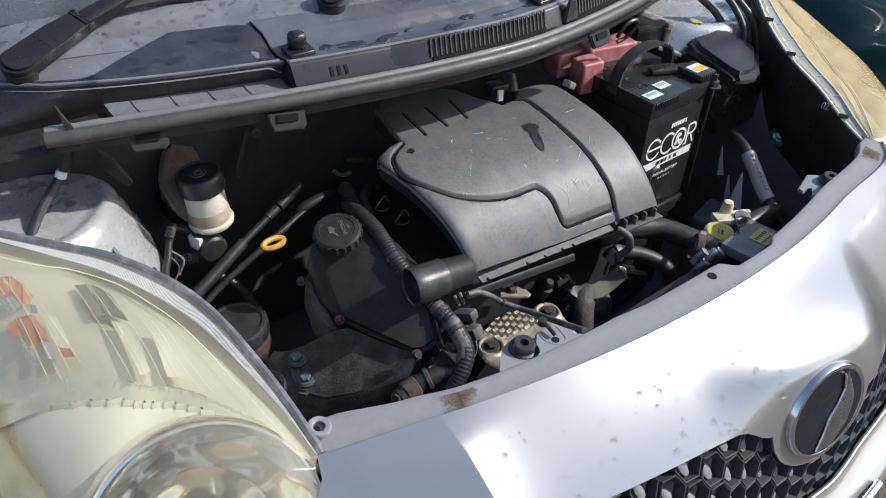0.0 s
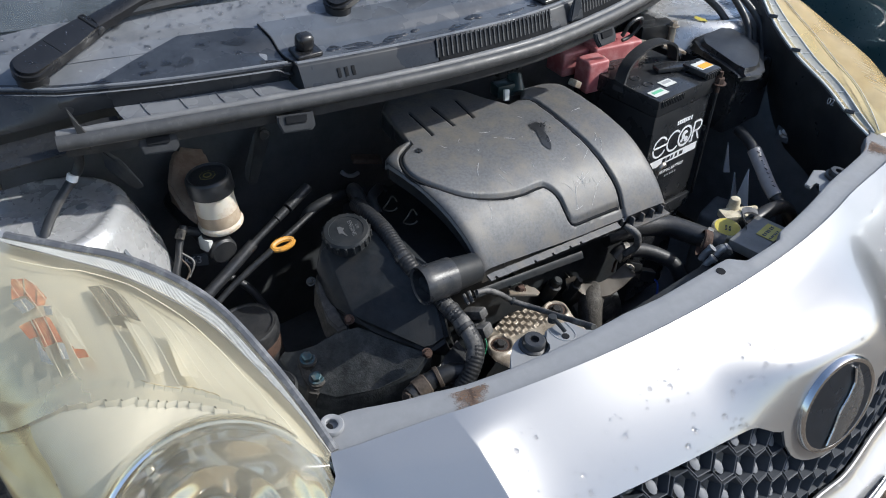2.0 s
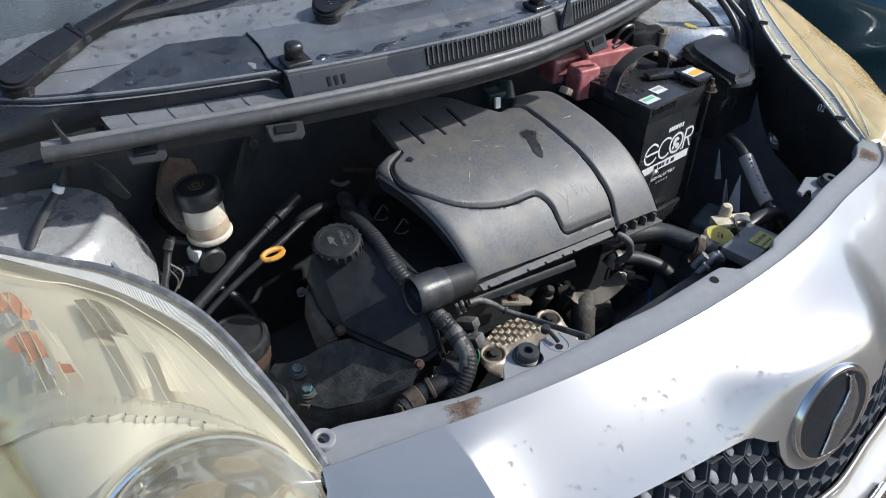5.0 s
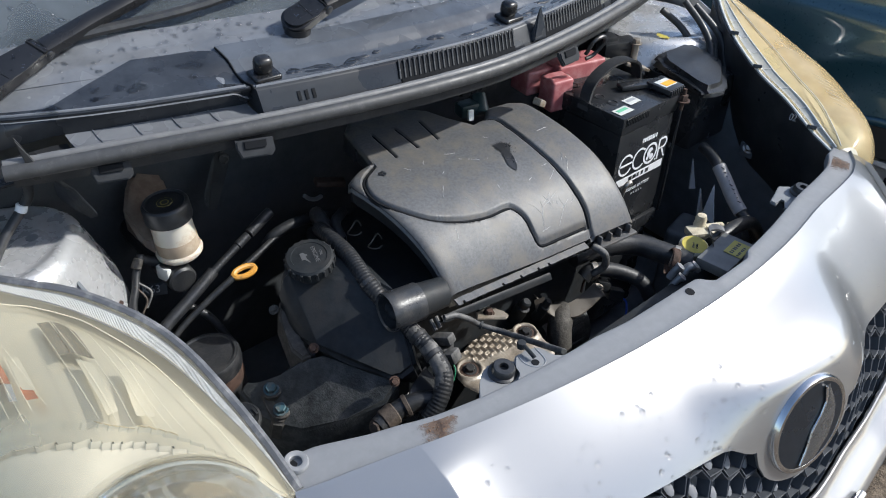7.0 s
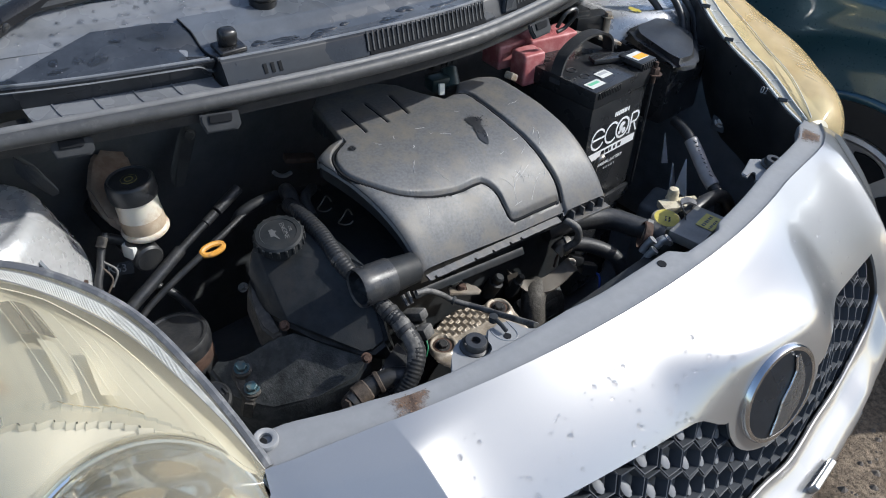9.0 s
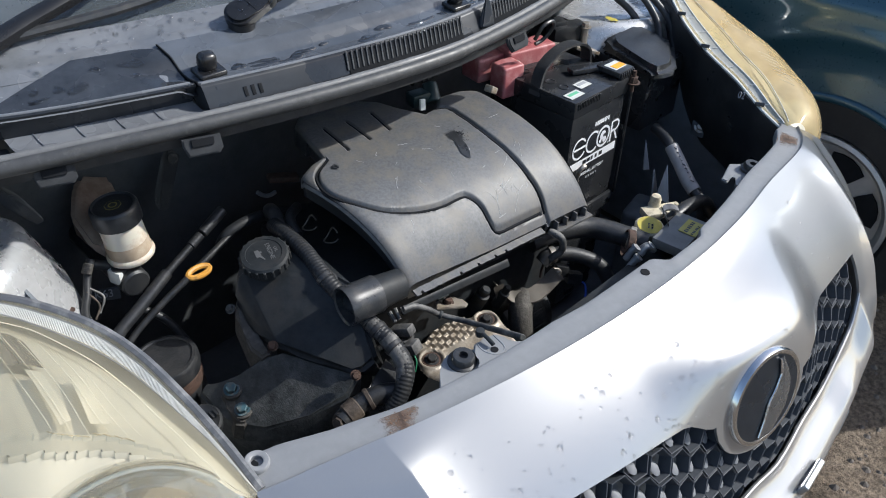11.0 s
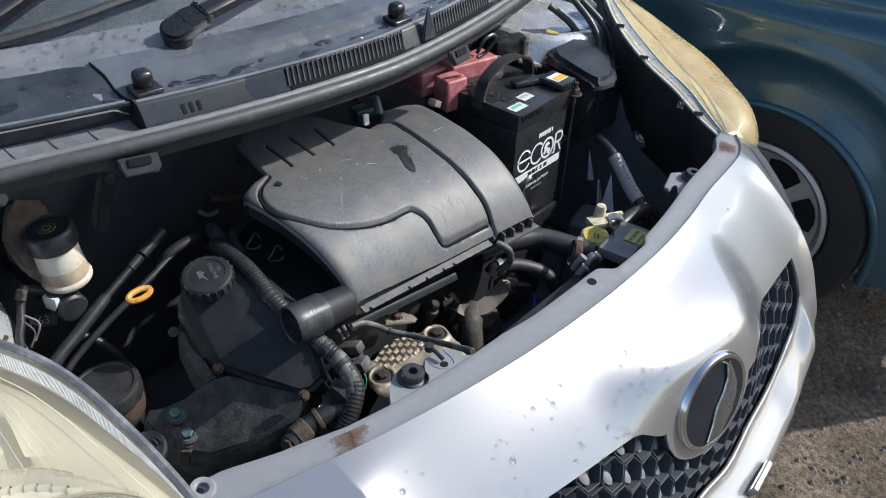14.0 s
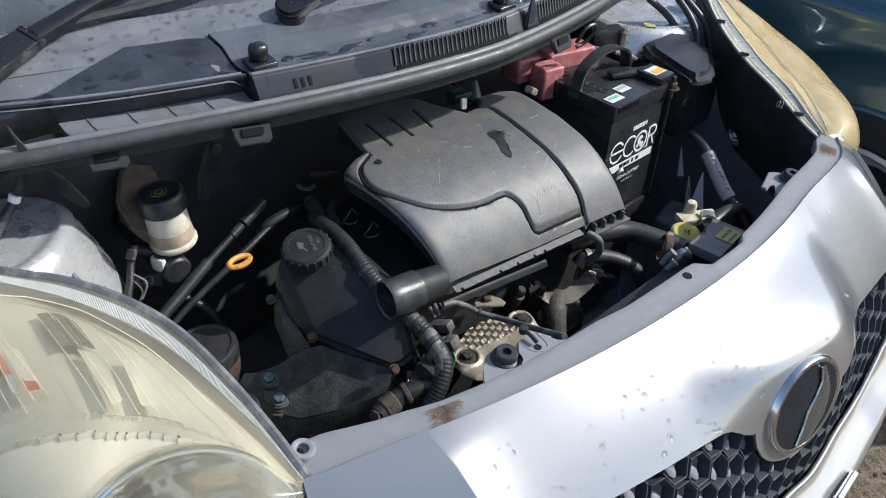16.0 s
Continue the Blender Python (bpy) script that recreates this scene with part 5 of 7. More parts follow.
slab(bm, [(-0.404, 0.588, 0.646), (-0.416, 0.572, 0.632), (-0.421, 0.552, 0.620), (-0.426, 0.530, 0.606), (-0.421, 0.512, 0.600), (-0.410, 0.506, 0.606), (-0.407, 0.545, 0.618)], 0.03, 0.003)
part("casting_edge", bm, CAST2, engine, "pale chipped casting edge")
bm = B()
slab(bm, [(-0.30, 0.395, 0.60), (-0.335, 0.38, 0.60), (-0.352, 0.372, 0.596), (-0.345, 0.345, 0.588), (-0.30, 0.35, 0.588)], 0.06, 0.003)
part("lower_bracket", bm, BLACK, engine)
for p, ax, mt in (((-0.469, 0.4995, 0.5440), (-0.25, -0.2, 1), TEALBOLT), ((-0.467, 0.5245, 0.5620), (-0.25, -0.2, 1), TEALBOLT), ((-0.410, 0.499, 0.622), (-0.5, -0.5, 0.8), RUST), ((-0.357, 0.392, 0.608), (-0.4, -0.7, 0.7), RUST), ((-0.418, 0.582, 0.640), (-0.5, -0.2, 0.8), CAST)):
    bm = B()
    hexbolt(bm, p, ax, 0.0080 if mt is TEALBOLT else 0.0052, 0.007, 1.4)
    part("bolt", bm, mt, engine)
bm = B()
slab(bm, [(-0.486, 0.494, 0.532), (-0.478, 0.484, 0.532), (-0.460, 0.484, 0.537), (-0.451, 0.494, 0.546), (-0.453, 0.506, 0.552), (-0.449, 0.520, 0.562), (-0.455, 0.538, 0.569), (-0.470, 0.543, 0.566), (-0.481, 0.530, 0.554), (-0.480, 0.514, 0.545)], 0.030, 0.0035)
part("mount_ear", bm, CAST2, engine, "dusty pale ear of the engine mount")
for x, y, z in ((-0.468, 0.500, 0.541), (-0.466, 0.525, 0.559)):
    bm = B()
    lathe(bm, (x, y, z), (-0.25, -0.2, 1), [(0.0145, -0.006), (0.0140, 0.002), (0.0120, 0.0032), (0, 0.0032)], 22)
    part("bolt_boss", bm, CAST2, engine)

oil_cap = thing("oil_cap", (-0.361, 0.570, 0.70), "black ribbed oil filler cap with an embossed oil can mark", "oil cap")
oax = Vector((-0.18, -0.12, 1)).normalized()
oc = Vector((-0.361, 0.570, 0.700))
bm = B()
lathe(bm, oc, oax, [(0.026, -0.012), (0.026, 0.0), (0.0335, 0.001), (0.0335, 0.014), (0.031, 0.017), (0.025, 0.0175), (0.0245, 0.0165), (0, 0.0165)], 40)
part("cap_body", bm, TIMING, oil_cap)
bm = B()
u_, w_, d_ = frame_of(oax)
for k in range(20):
    a = k * 2 * math.pi / 20
    p = oc + (u_ * math.cos(a) + w_ * math.sin(a)) * 0.0335
    cyl(bm, p + oax * 0.002, p + oax * 0.0140, 0.0024, 0.0022, 8, 0.0006)
part("grip_ribs", bm, TIMING, oil_cap)
OM = Matrix(((1, 0, oax.x, oc.x), (0, 1, oax.y, oc.y), (-oax.x / oax.z, -oax.y / oax.z, oax.z, oc.z), (0, 0, 0, 1)))


def lettering(name, text, m, size, material, parent, depth=0.0003, align="CENTER"):
    cu = bpy.data.curves.new(name, "FONT")
    cu.body, cu.size, cu.extrude, cu.align_x, cu.align_y = text, size, depth, align, "CENTER"
    ob = new(name, cu)
    dg = bpy.context.evaluated_depsgraph_get()
    dg.update()
    me = bpy.data.meshes.new_from_object(ob.evaluated_get(dg))
    bpy.data.objects.remove(ob)
    me.materials.clear()
    me.materials.append(material)
    out = new(name, me)
    me.transform(m)
    if parent is not None:
        me.transform(Matrix.Translation(-HOME[parent]))
        out.parent = parent
        HOME[out] = HOME[parent]
    return out


def bars(name, m, w, h, n, material, parent, seed=1):
    """Unreadable small print as plain bars."""
    rnd = random.Random(seed)
    bm = B()
    x = -w / 2
    for k in range(n):
        ww = w / n * (0.45 + 0.4 * rnd.random())
        prism(bm, [(x, -h / 2), (x + ww, -h / 2), (x + ww, h / 2), (x, h / 2)], m, 0.0003)
        x += w / n
    return part(name, bm, material, parent)


TM = OM @ Matrix.Rotation(radians(-108), 4, "Z")
lettering("engine_oil_text", "ENGINE", TM @ Matrix.Translation((0, 0.0085, 0.0168)), 0.0085, DIMINK, oil_cap)
lettering("engine_oil_text", "OIL", TM @ Matrix.Translation((0, 0.0165, 0.0168)), 0.006, DIMINK, oil_cap)
bm = B()
prism(bm, [(-0.009, -0.008), (0.004, -0.008), (0.004, -0.004), (0.012, 0.001), (0.011, 0.002), (0.003, -0.001), (-0.002, -0.001), (-0.002, 0.001), (-0.005, 0.001), (-0.005, -0.001), (-0.009, -0.003)], TM @ Matrix.Translation((0, -0.003, 0.0166)), 0.0004)
part("oil_can_mark", bm, DIMINK, oil_cap)

dip = thing("dipstick", (-0.41, 0.67, 0.62), "yellow plastic dipstick loop on a thin black tube", "dipstick")
bm = B()
dc = Vector((-0.412, 0.668, 0.653))
tube(bm, [dc + Vector((0.0168 * math.cos(a), 0.0064 * math.sin(a), 0.003 * math.sin(a))) for a in np.linspace(0, 2 * math.pi, 25)], 0.0044, 8, 1)
part("loop", bm, DIPO, dip)
bm = B()
tube(bm, [dc + Vector((-0.018, 0.0, -0.002)), (-0.47, 0.67, 0.63), (-0.523, 0.669, 0.60), (-0.56, 0.66, 0.57)], 0.0050, 10)
part("dip_tube", bm, HOSE, dip)

# ---- pipes and hoses ----
def hose(name, pts, r, material, label, ribs=0.0, n=8, cat="hose", group="", seg=12, pitch=0.005, clamp=()):
    bm = B()
    tube(bm, pts, r, seg, n, ribs, pitch)
    base = thing(name, pts[0], label, cat, group)
    part(name + "_body", bm, material, base)
    line = spline(pts, 8)
    for c in clamp:
        k = int(c * (len(line) - 2))
        d = (line[k + 1] - line[k]).normalized()
        bm = B()
        cyl(bm, line[k] - d * 0.005, line[k] + d * 0.005, r + 0.0018, None, 18, 0.0008)
        box(bm, line[k] + frame_of(d)[1] * (r + 0.004), (0.010, 0.008, 0.006), bev=0.001)
        part("hose_clamp", bm, STEEL, base)
    return base


cp_ = hose("coolant_pipe", [(-0.56, 0.665, 0.595), (-0.542, 0.67, 0.615), (-0.50, 0.681, 0.632), (-0.446, 0.6957, 0.6537)], 0.0088, HOSE, "black rubber pipe crossing the engine bay", cat="pipe")
for q0, q1, r0 in ((0.0, 0.42, 0.0055), (0.42, 0.60, 0.0068), (0.62, 1.0, 0.0082)):
    bm = B()
    e0, e1 = Vector((-0.448, 0.695, 0.653)), Vector((-0.330, 0.7220, 0.6955))
    cyl(bm, e0.lerp(e1, q0), e0.lerp(e1, q1), r0, None, 16, 0.001)
    part("pipe_end", bm, HOSE, cp_)
loom = hose("wiring_loom", [(-0.302, 0.632, 0.700), (-0.309, 0.60, 0.709), (-0.312, 0.545, 0.704), (-0.319, 0.492, 0.690), (-0.315, 0.455, 0.672), (-0.308, 0.423, 0.655), (-0.303, 0.385, 0.640), (-0.305, 0.352, 0.620), (-0.322, 0.338, 0.600), (-0.345, 0.335, 0.575)], 0.0115, LOOM, "black corrugated wiring loom over the timing cover", ribs=0.0005, pitch=0.005, cat="wiring loom")
bm = B()
tube(bm, [(-0.3115, 0.446, 0.668), (-0.308, 0.423, 0.6555), (-0.3035, 0.388, 0.641), (-0.304, 0.366, 0.630), (-0.3075, 0.350, 0.6175), (-0.3205, 0.339, 0.6010)], 0.0118, 14, 14, wob=0.0016)
part("tape_wrap", bm, RUBBER, loom, "grey dusty tape wrap")
for q_, w_ in (((-0.3055, 0.405, 0.648), 0.0134), ((-0.3035, 0.376, 0.635), 0.0134), ((-0.319, 0.495, 0.691), 0.0128)):
    bm = B()
    lathe(bm, q_, (0.05, -0.92, -0.38), [(w_ - 0.001, -0.004), (w_, -0.003), (w_, 0.003), (w_ - 0.001, 0.004)], 20)
    part("tie_band", bm, HOSE, loom)
th_ = hose("thermostat_hose", [(-0.400, 0.372, 0.568), (-0.375, 0.372, 0.576), (-0.345, 0.362, 0.585), (-0.32, 0.345, 0.585)], 0.0135, HOSE, "short dusty coolant pipe with a brown flanged end")
bm = B()
cyl(bm, (-0.392, 0.373, 0.571), (-0.372, 0.371, 0.577), 0.0152, 0.0158, 20, 0.002)
cyl(bm, (-0.360, 0.368, 0.581), (-0.354, 0.366, 0.583), 0.0155, 0.0155, 20, 0.001)
part("pipe_collar", bm, BROWNFIT, th_)
bm = B()
hexbolt(bm, (-0.404, 0.371, 0.571), (-0.8, -0.2, 0.4), 0.0075, 0.007, 1.5)
part("end_bolt", bm, BROWNFIT, th_)
sw = hose("sensor_wire", [(-0.2657, 0.3978, 0.665), (-0.2486, 0.3938, 0.662), (-0.228, 0.388, 0.648), (-0.2104, 0.3794, 0.632), (-0.1930, 0.3430, 0.632), (-0.2006, 0.2841, 0.66), (-0.2235, 0.2320, 0.699)], 0.0042, RUBBER, "grey rubber-sleeved sensor wire", cat="wire")
bm = B()
cyl(bm, (-0.2200, 0.2400, 0.692), (-0.2262, 0.2250, 0.703), 0.0050, 0.0046, 14, 0.001)
part("wire_end", bm, CAST, sw)
bm = B()
lathe(bm, (-0.2104, 0.3794, 0.632), (0.45, -0.85, -0.2), [(0.0046, -0.002), (0.0062, -0.0015), (0.0062, 0.0015), (0.0046, 0.002)], 16)
part("wire_clip", bm, CAST, sw)
hose("radiator_hose", [(0.05, 0.43, 0.60), (0.10, 0.415, 0.605), (0.155, 0.385, 0.602), (0.185, 0.335, 0.595), (0.20, 0.30, 0.59)], 0.0185, HOSE, "thick black radiator top hose", clamp=(0.85,))
hose("heater_hose", [(0.048, 0.400, 0.575), (0.062, 0.396, 0.585), (0.095, 0.375, 0.582), (0.125, 0.34, 0.565), (0.135, 0.315, 0.53)], 0.0125, HOSE, "black bent coolant hose", clamp=(0.3,))
hose("exhaust_pipe", [(-0.0186, 0.3728, 0.3799), (-0.0142, 0.3783, 0.4576), (-0.0019, 0.3950, 0.5020), (0.0258, 0.4116, 0.5131)], 0.0205, CAST2, "dusty metal pipe rising behind the radiator", cat="pipe")
hose("plastic_strap", [(0.035, 0.385, 0.655), (0.043, 0.365, 0.645), (0.048, 0.365, 0.62), (0.04, 0.378, 0.60)], 0.006, RUBBER, "pale grey cable strap under the cover", cat="cable strap")
hose("battery_cable", [(0.475, 0.470, 0.64), (0.466, 0.445, 0.637), (0.454, 0.415, 0.626), (0.43, 0.355, 0.585), (0.421, 0.32, 0.565), (0.41, 0.30, 0.52)], 0.0105, HOSE, "black battery cable with a white printed sleeve", cat="cable")
sleeve = hose("printed_sleeve", [(0.455, 0.418, 0.628), (0.447, 0.395, 0.612), (0.432, 0.360, 0.589), (0.425, 0.338, 0.577)], 0.0132, SLEEVE, "grey printed sleeve round the cable", cat="cable sleeve")
for k in range(9):
    p = Vector((0.455, 0.418, 0.628)).lerp(Vector((0.425, 0.338, 0.577)), 0.1 + 0.09 * k)
    bm = B()
    box(bm, p + Vector((-0.007, -0.006, 0.0105)), (0.007, 0.0022, 0.0010), (-30, 30, -40 + 25 * (k % 4)), 0)
    part("print_bar", bm, BATT, sleeve)

# ---- heat shield ----
shield = thing("heat_shield", (-0.15, 0.39, 0.52), "stamped dusty cream-grey heat shield with wavy pressed rows", "heat shield")
bm = B()


SHIELD_EDGE = [(-0.2067, 0.4372), (-0.2203, 0.4171), (-0.2283, 0.4005), (-0.2311, 0.3825), (-0.2259, 0.3600), (-0.20, 0.335), (-0.15, 0.325), (-0.0884, 0.335), (-0.068, 0.3494), (-0.0651, 0.3774), (-0.0528, 0.4083), (-0.0540, 0.4170), (-0.0656, 0.4247), (-0.0800, 0.4240), (-0.0917, 0.4277), (-0.0990, 0.4350), (-0.1116, 0.4397), (-0.1240, 0.4420), (-0.1359, 0.4470), (-0.1500, 0.4440), (-0.1622, 0.4457), (-0.1842, 0.4357), (-0.1930, 0.4400)]


def inside(poly, x, y):
    hit = False
    for (x0, y0), (x1, y1) in zip(poly, poly[1:] + poly[:1]):
        if (y0 > y) != (y1 > y) and x < x0 + (y - y0) * (x1 - x0) / (y1 - y0):
            hit = not hit
    return hit


def shield_pt(u, v):
    x, y = -0.236 + 0.188 * u, 0.322 + 0.128 * v
    z = 0.526 + 0.003 * noise.noise(Vector((x * 30, y * 30, 1)))
    # pressed rows with wavy crests
    across, down = 0.85 * x - 0.52 * y, 0.70 * x + 0.71 * y
    band = smooth((y - 0.395 + 0.15 * (x + 0.15)) / 0.008) * smooth((x + 0.195) / 0.012) * smooth((-0.088 - x) / 0.012)
    ph = (across / 0.0105 + 0.30 * math.sin(down * 2 * math.pi / 0.0155)) % 1.0
    z += band * 0.0042 * (smooth(ph / 0.75) - smooth((ph - 0.75) / 0.25) - 0.5)
    for bx, by in ((-0.2037, 0.4006), (-0.0785, 0.4035)):
        d = math.hypot(x - bx, y - by)
        z += 0.0035 * math.exp(-((d - 0.019) / 0.004) ** 2) - 0.003 * (1 - smooth((d - 0.012) / 0.005))
    edge = min(dist_line(x, y, SHIELD_EDGE[k:k + 2]) for k in range(len(SHIELD_EDGE) - 1)) if abs(u - 0.5) > 0.36 or abs(v - 0.5) > 0.30 else 0.05
    return Vector((x, y, z - 0.004 * math.exp(-edge / 0.003)))


sheet(bm, shield_pt, 190, 130, skip=lambda u, v: not inside(SHIELD_EDGE, -0.236 + 0.188 * u, 0.322 + 0.128 * v))
part("shield_plate", bm, SHIELD, shield, solid=0.0012)
for bx, by in ((-0.2037, 0.4006), (-0.0785, 0.4035)):
    bm = B()
    lathe(bm, (bx, by, 0.5235), (-0.05, -0.1, 1), [(0.0155, 0), (0.0150, 0.0018), (0.006, 0.0024), (0, 0.0024)], 22)
    part("recess_washer", bm, RUST, shield, "rusty washer in a round recess")
    bm = B()
    hexbolt(bm, (bx, by, 0.5255), (-0.1, -0.15, 1), 0.0072, 0.007, 1.5)
    part("bolt", bm, HOSE, shield)

# ---- brake reservoir ----
TANK = [(-0.495, 0.830, 0.763), (-0.523, 0.790, 0.738), (-0.520, 0.745, 0.705), (-0.474, 0.850, 0.760), (-0.434, 0.850, 0.745), (-0.450, 0.770, 0.715), (-0.499, 0.735, 0.678), (-0.450, 0.745, 0.680), (-0.510, 0.830, 0.680), (-0.445, 0.840, 0.680)]
res = thing("brake_reservoir", (-0.485, 0.735, 0.69), "milky white brake fluid reservoir with a black cap", "brake fluid reservoir")
rax = Vector((-0.10, 0.02, 1)).normalized()
rc = Vector((-0.476, 0.7305, 0.6905))
RT = Matrix.Translation(rc) @ rax.to_track_quat("Z", "Y").to_matrix().to_4x4()
bm = B()
lathe(bm, rc, rax, [(0.0000, -0.0120), (0.0246, -0.0120), (0.0299, -0.0090), (0.0327, -0.0060), (0.0333, -0.0020), (0.0321, 0.0010), (0.0304, 0.0020), (0.0297, 0.0100), (0.0290, 0.0300), (0.0286, 0.0520), (0.0000, 0.0520)], 40)
cup = part("reservoir_cup", bm, WHITEPL, res)
bm = B()
lathe(bm, rc, rax, [(0.0304, 0.0030), (0.0305, 0.0040), (0.0300, 0.0210), (0.0297, 0.0220)], 40)
part("fluid_band", bm, FLUID, cup, "brown fluid showing through the cup")
bm = B()
hull(bm, TANK, 0.006)
part("rear_tank", bm, BROWNPL, res, "brown-stained rear tank, darkened for shade")
bm = B()
lathe(bm, rc + rax * 0.050, rax, [(0.0273, 0.0030), (0.0325, 0.0040), (0.0330, 0.0070), (0.0325, 0.0270), (0.0299, 0.0310), (0.0286, 0.0315), (0.0264, 0.0290), (0.0000, 0.0290)], 40)
cap = part("cap", bm, BLACK, res, "black ribbed screw cap")
bm = B()
prism(bm, [(0.0115 * math.cos(k * math.pi / 4 + 0.39), 0.0115 * math.sin(k * math.pi / 4 + 0.39)) for k in range(8)], RT @ Matrix.Translation((0, 0, 0.079)), 0.0004)
part("cap_mark", bm, DIMY, cap)
bm = B()
prism(bm, [(0.0107 * math.cos(k * math.pi / 4 + 0.39), 0.0107 * math.sin(k * math.pi / 4 + 0.39)) for k in range(8)], RT @ Matrix.Translation((0, 0, 0.0792)), 0.0004)
part("cap_mark_field", bm, BLACK, cap)
bm = B()
lathe(bm, rc + rax * 0.0793, rax, [(0.0045, 0), (0.0045, 0.0004), (0.0062, 0.0004), (0.0062, 0)], 20)
part("cap_symbol", bm, DIMY, cap)
cyl_th = thing("master_cylinder", (-0.49, 0.74, 0.64), "grey cast brake master cylinder below the reservoir", "master cylinder")
bm = B()
cyl(bm, (-0.49, 0.70, 0.655), (-0.49, 0.86, 0.665), 0.021, None, 20, 0.003)
cyl(bm, (-0.50, 0.72, 0.655), (-0.50, 0.72, 0.68), 0.012, None, 14)
part("cylinder_body", bm, BLACK, cyl_th)

# ---- left-hand round pump and connector ----
pump = thing("canister", (-0.505, 0.605, 0.54), "black round canister with a rusty ring", "canister")
pa = Vector((-0.505, 0.608, 0.515))
pax = Vector((-0.12, 0.05, 1)).normalized()
bm = B()
lathe(bm, pa, pax, [(0.040, 0), (0.0425, 0.01), (0.0425, 0.05), (0.045, 0.052), (0.0465, 0.06), (0.0465, 0.072), (0.044, 0.076), (0.040, 0.0765), (0.0385, 0.074), (0, 0.075)], 44)
part("canister_body", bm, HOSE, pump)
bm = B()
lathe(bm, pa, pax, [(0.0432, 0.030), (0.0440, 0.034), (0.0440, 0.046), (0.0432, 0.050)], 44)
part("rusty_ring", bm, RUST, pump)
conn = thing("round_connector", (-0.525, 0.505, 0.56), "black round electrical connector behind the headlight", "connector")
bm = B()
lathe(bm, (-0.522, 0.508, 0.545), (-0.2, -0.25, 1), [(0.024, 0), (0.025, 0.014), (0.022, 0.018), (0.018, 0.016), (0, 0.016)], 28)
for k in range(5):
    box(bm, (-0.532 + 0.006 * k, 0.50, 0.566), (0.003, 0.012, 0.004), bev=0.0006)
part("connector_body", bm, BLACK, conn)

# ---- battery ----
bat = thing("battery", (0.30, 0.585, 0.56), "black car battery with white lettering, handle and tags", "battery")
X0, X1, Y0, Y1, Z0, Z1 = 0.213, 0.370, 0.486, 0.672, 0.530, 0.772
bm = B()
box(bm, ((X0 + X1) / 2, (Y0 + Y1) / 2, (Z0 + Z1 - 0.03) / 2), (X1 - X0, Y1 - Y0, Z1 - Z0 - 0.03), bev=0.003)
part("case", bm, BATT, bat)
bm = B()
box(bm, ((X0 + X1) / 2, (Y0 + Y1) / 2, Z1 - 0.013), (X1 - X0 + 0.004, Y1 - Y0 + 0.004, 0.032), bev=0.003)
for k in range(14):
    box(bm, (X0 + 0.008 + 0.0045 * k, Y0 - 0.0025, Z1 - 0.006), (0.0018, 0.003, 0.012), bev=0)
part("lid", bm, BATT, bat)
for k in range(6):
    bm = B()
    lathe(bm, (X0 + 0.034, Y0 + 0.022 + 0.029 * k, Z1 + 0.002), (0, 0, 1), [(0.010, 0), (0.010, 0.002), (0.0075, 0.0024), (0.0068, 0.0012), (0, 0.0012)], 20)
    part("cell_plug", bm, BATT, bat)
bm = B()
hs = [(X0 - 0.003, Y0 + 0.085, Z1 - 0.012), (X0 + 0.012, Y0 + 0.090, Z1 + 0.022), (X0 + 0.035, Y0 + 0.092, Z1 + 0.040), (X0 + 0.075, Y0 + 0.094, Z1 + 0.050), (X0 + 0.118, Y0 + 0.094, Z1 + 0.047), (X1 - 0.008, Y0 + 0.094, Z1 + 0.030), (X1 + 0.001, Y0 + 0.094, Z1 + 0.002)]
line = spline(hs, 8)
prev = None
for i, p in enumerate(line):
    d = (line[min(i + 1, len(line) - 1)] - line[max(i - 1, 0)]).normalized()
    nrm = d.cross(Vector((0.1, 1, 0))).normalized()
    row = [bm.verts.new(p + Vector((0, sy * 0.011, 0)) + nrm * sn * 0.0022) for sy, sn in ((-1, -1), (1, -1), (1, 1), (-1, 1))]
    if prev:
        for k in range(4):
            bm.faces.new((prev[k], prev[(k + 1) % 4], row[(k + 1) % 4], row[k]))
    else:
        bm.faces.new(row)
    prev = row
bm.faces.new(prev)
part("handle", bm, HOSE, bat, "black strap handle")
for x, y, mt in ((X1 - 0.018, Y1 - 0.030, STEEL), (X0 + 0.02, Y1 - 0.03, STEEL)):
    bm = B()
    lathe(bm, (x, y, Z1), (0, 0, 1), [(0.011, 0), (0.0105, 0.004), (0.0085, 0.005), (0.008, 0.02), (0, 0.02)], 20)
    cyl(bm, (x - 0.012, y, Z1 + 0.010), (x + 0.016, y, Z1 + 0.010), 0.008, None, 14, 0.001)
    part("terminal", bm, mt, bat)
for x, y, w, h, mt in ((X0 + 0.022, Y0 + 0.020, 0.036, 0.020, PAPER), (X0 + 0.065, Y0 + 0.035, 0.03, 0.020, PAPER)):
    bm = B()
    box(bm, (x, y, Z1 + 0.0042), (w, h, 0.0006), bev=0)
    tag = part("tag", bm, mt, bat)
    bm = B()
    box(bm, (x, y + 0.002, Z1 + 0.0047), (w * 0.7, h * 0.35, 0.0005), bev=0)
    part("tag_print", bm, GREEN if mt is PAPER and x < X0 + 0.03 else GREYINK, tag)
FM = Matrix(((1, 0, 0, (X0 + X1) / 2), (0, 0, -1, Y0 - 0.0004), (0, 1, 0, 0.667), (0, 0, 0, 1))) @ Matrix.Diagonal((1.24, 1.30, 1, 1))
bm = B()


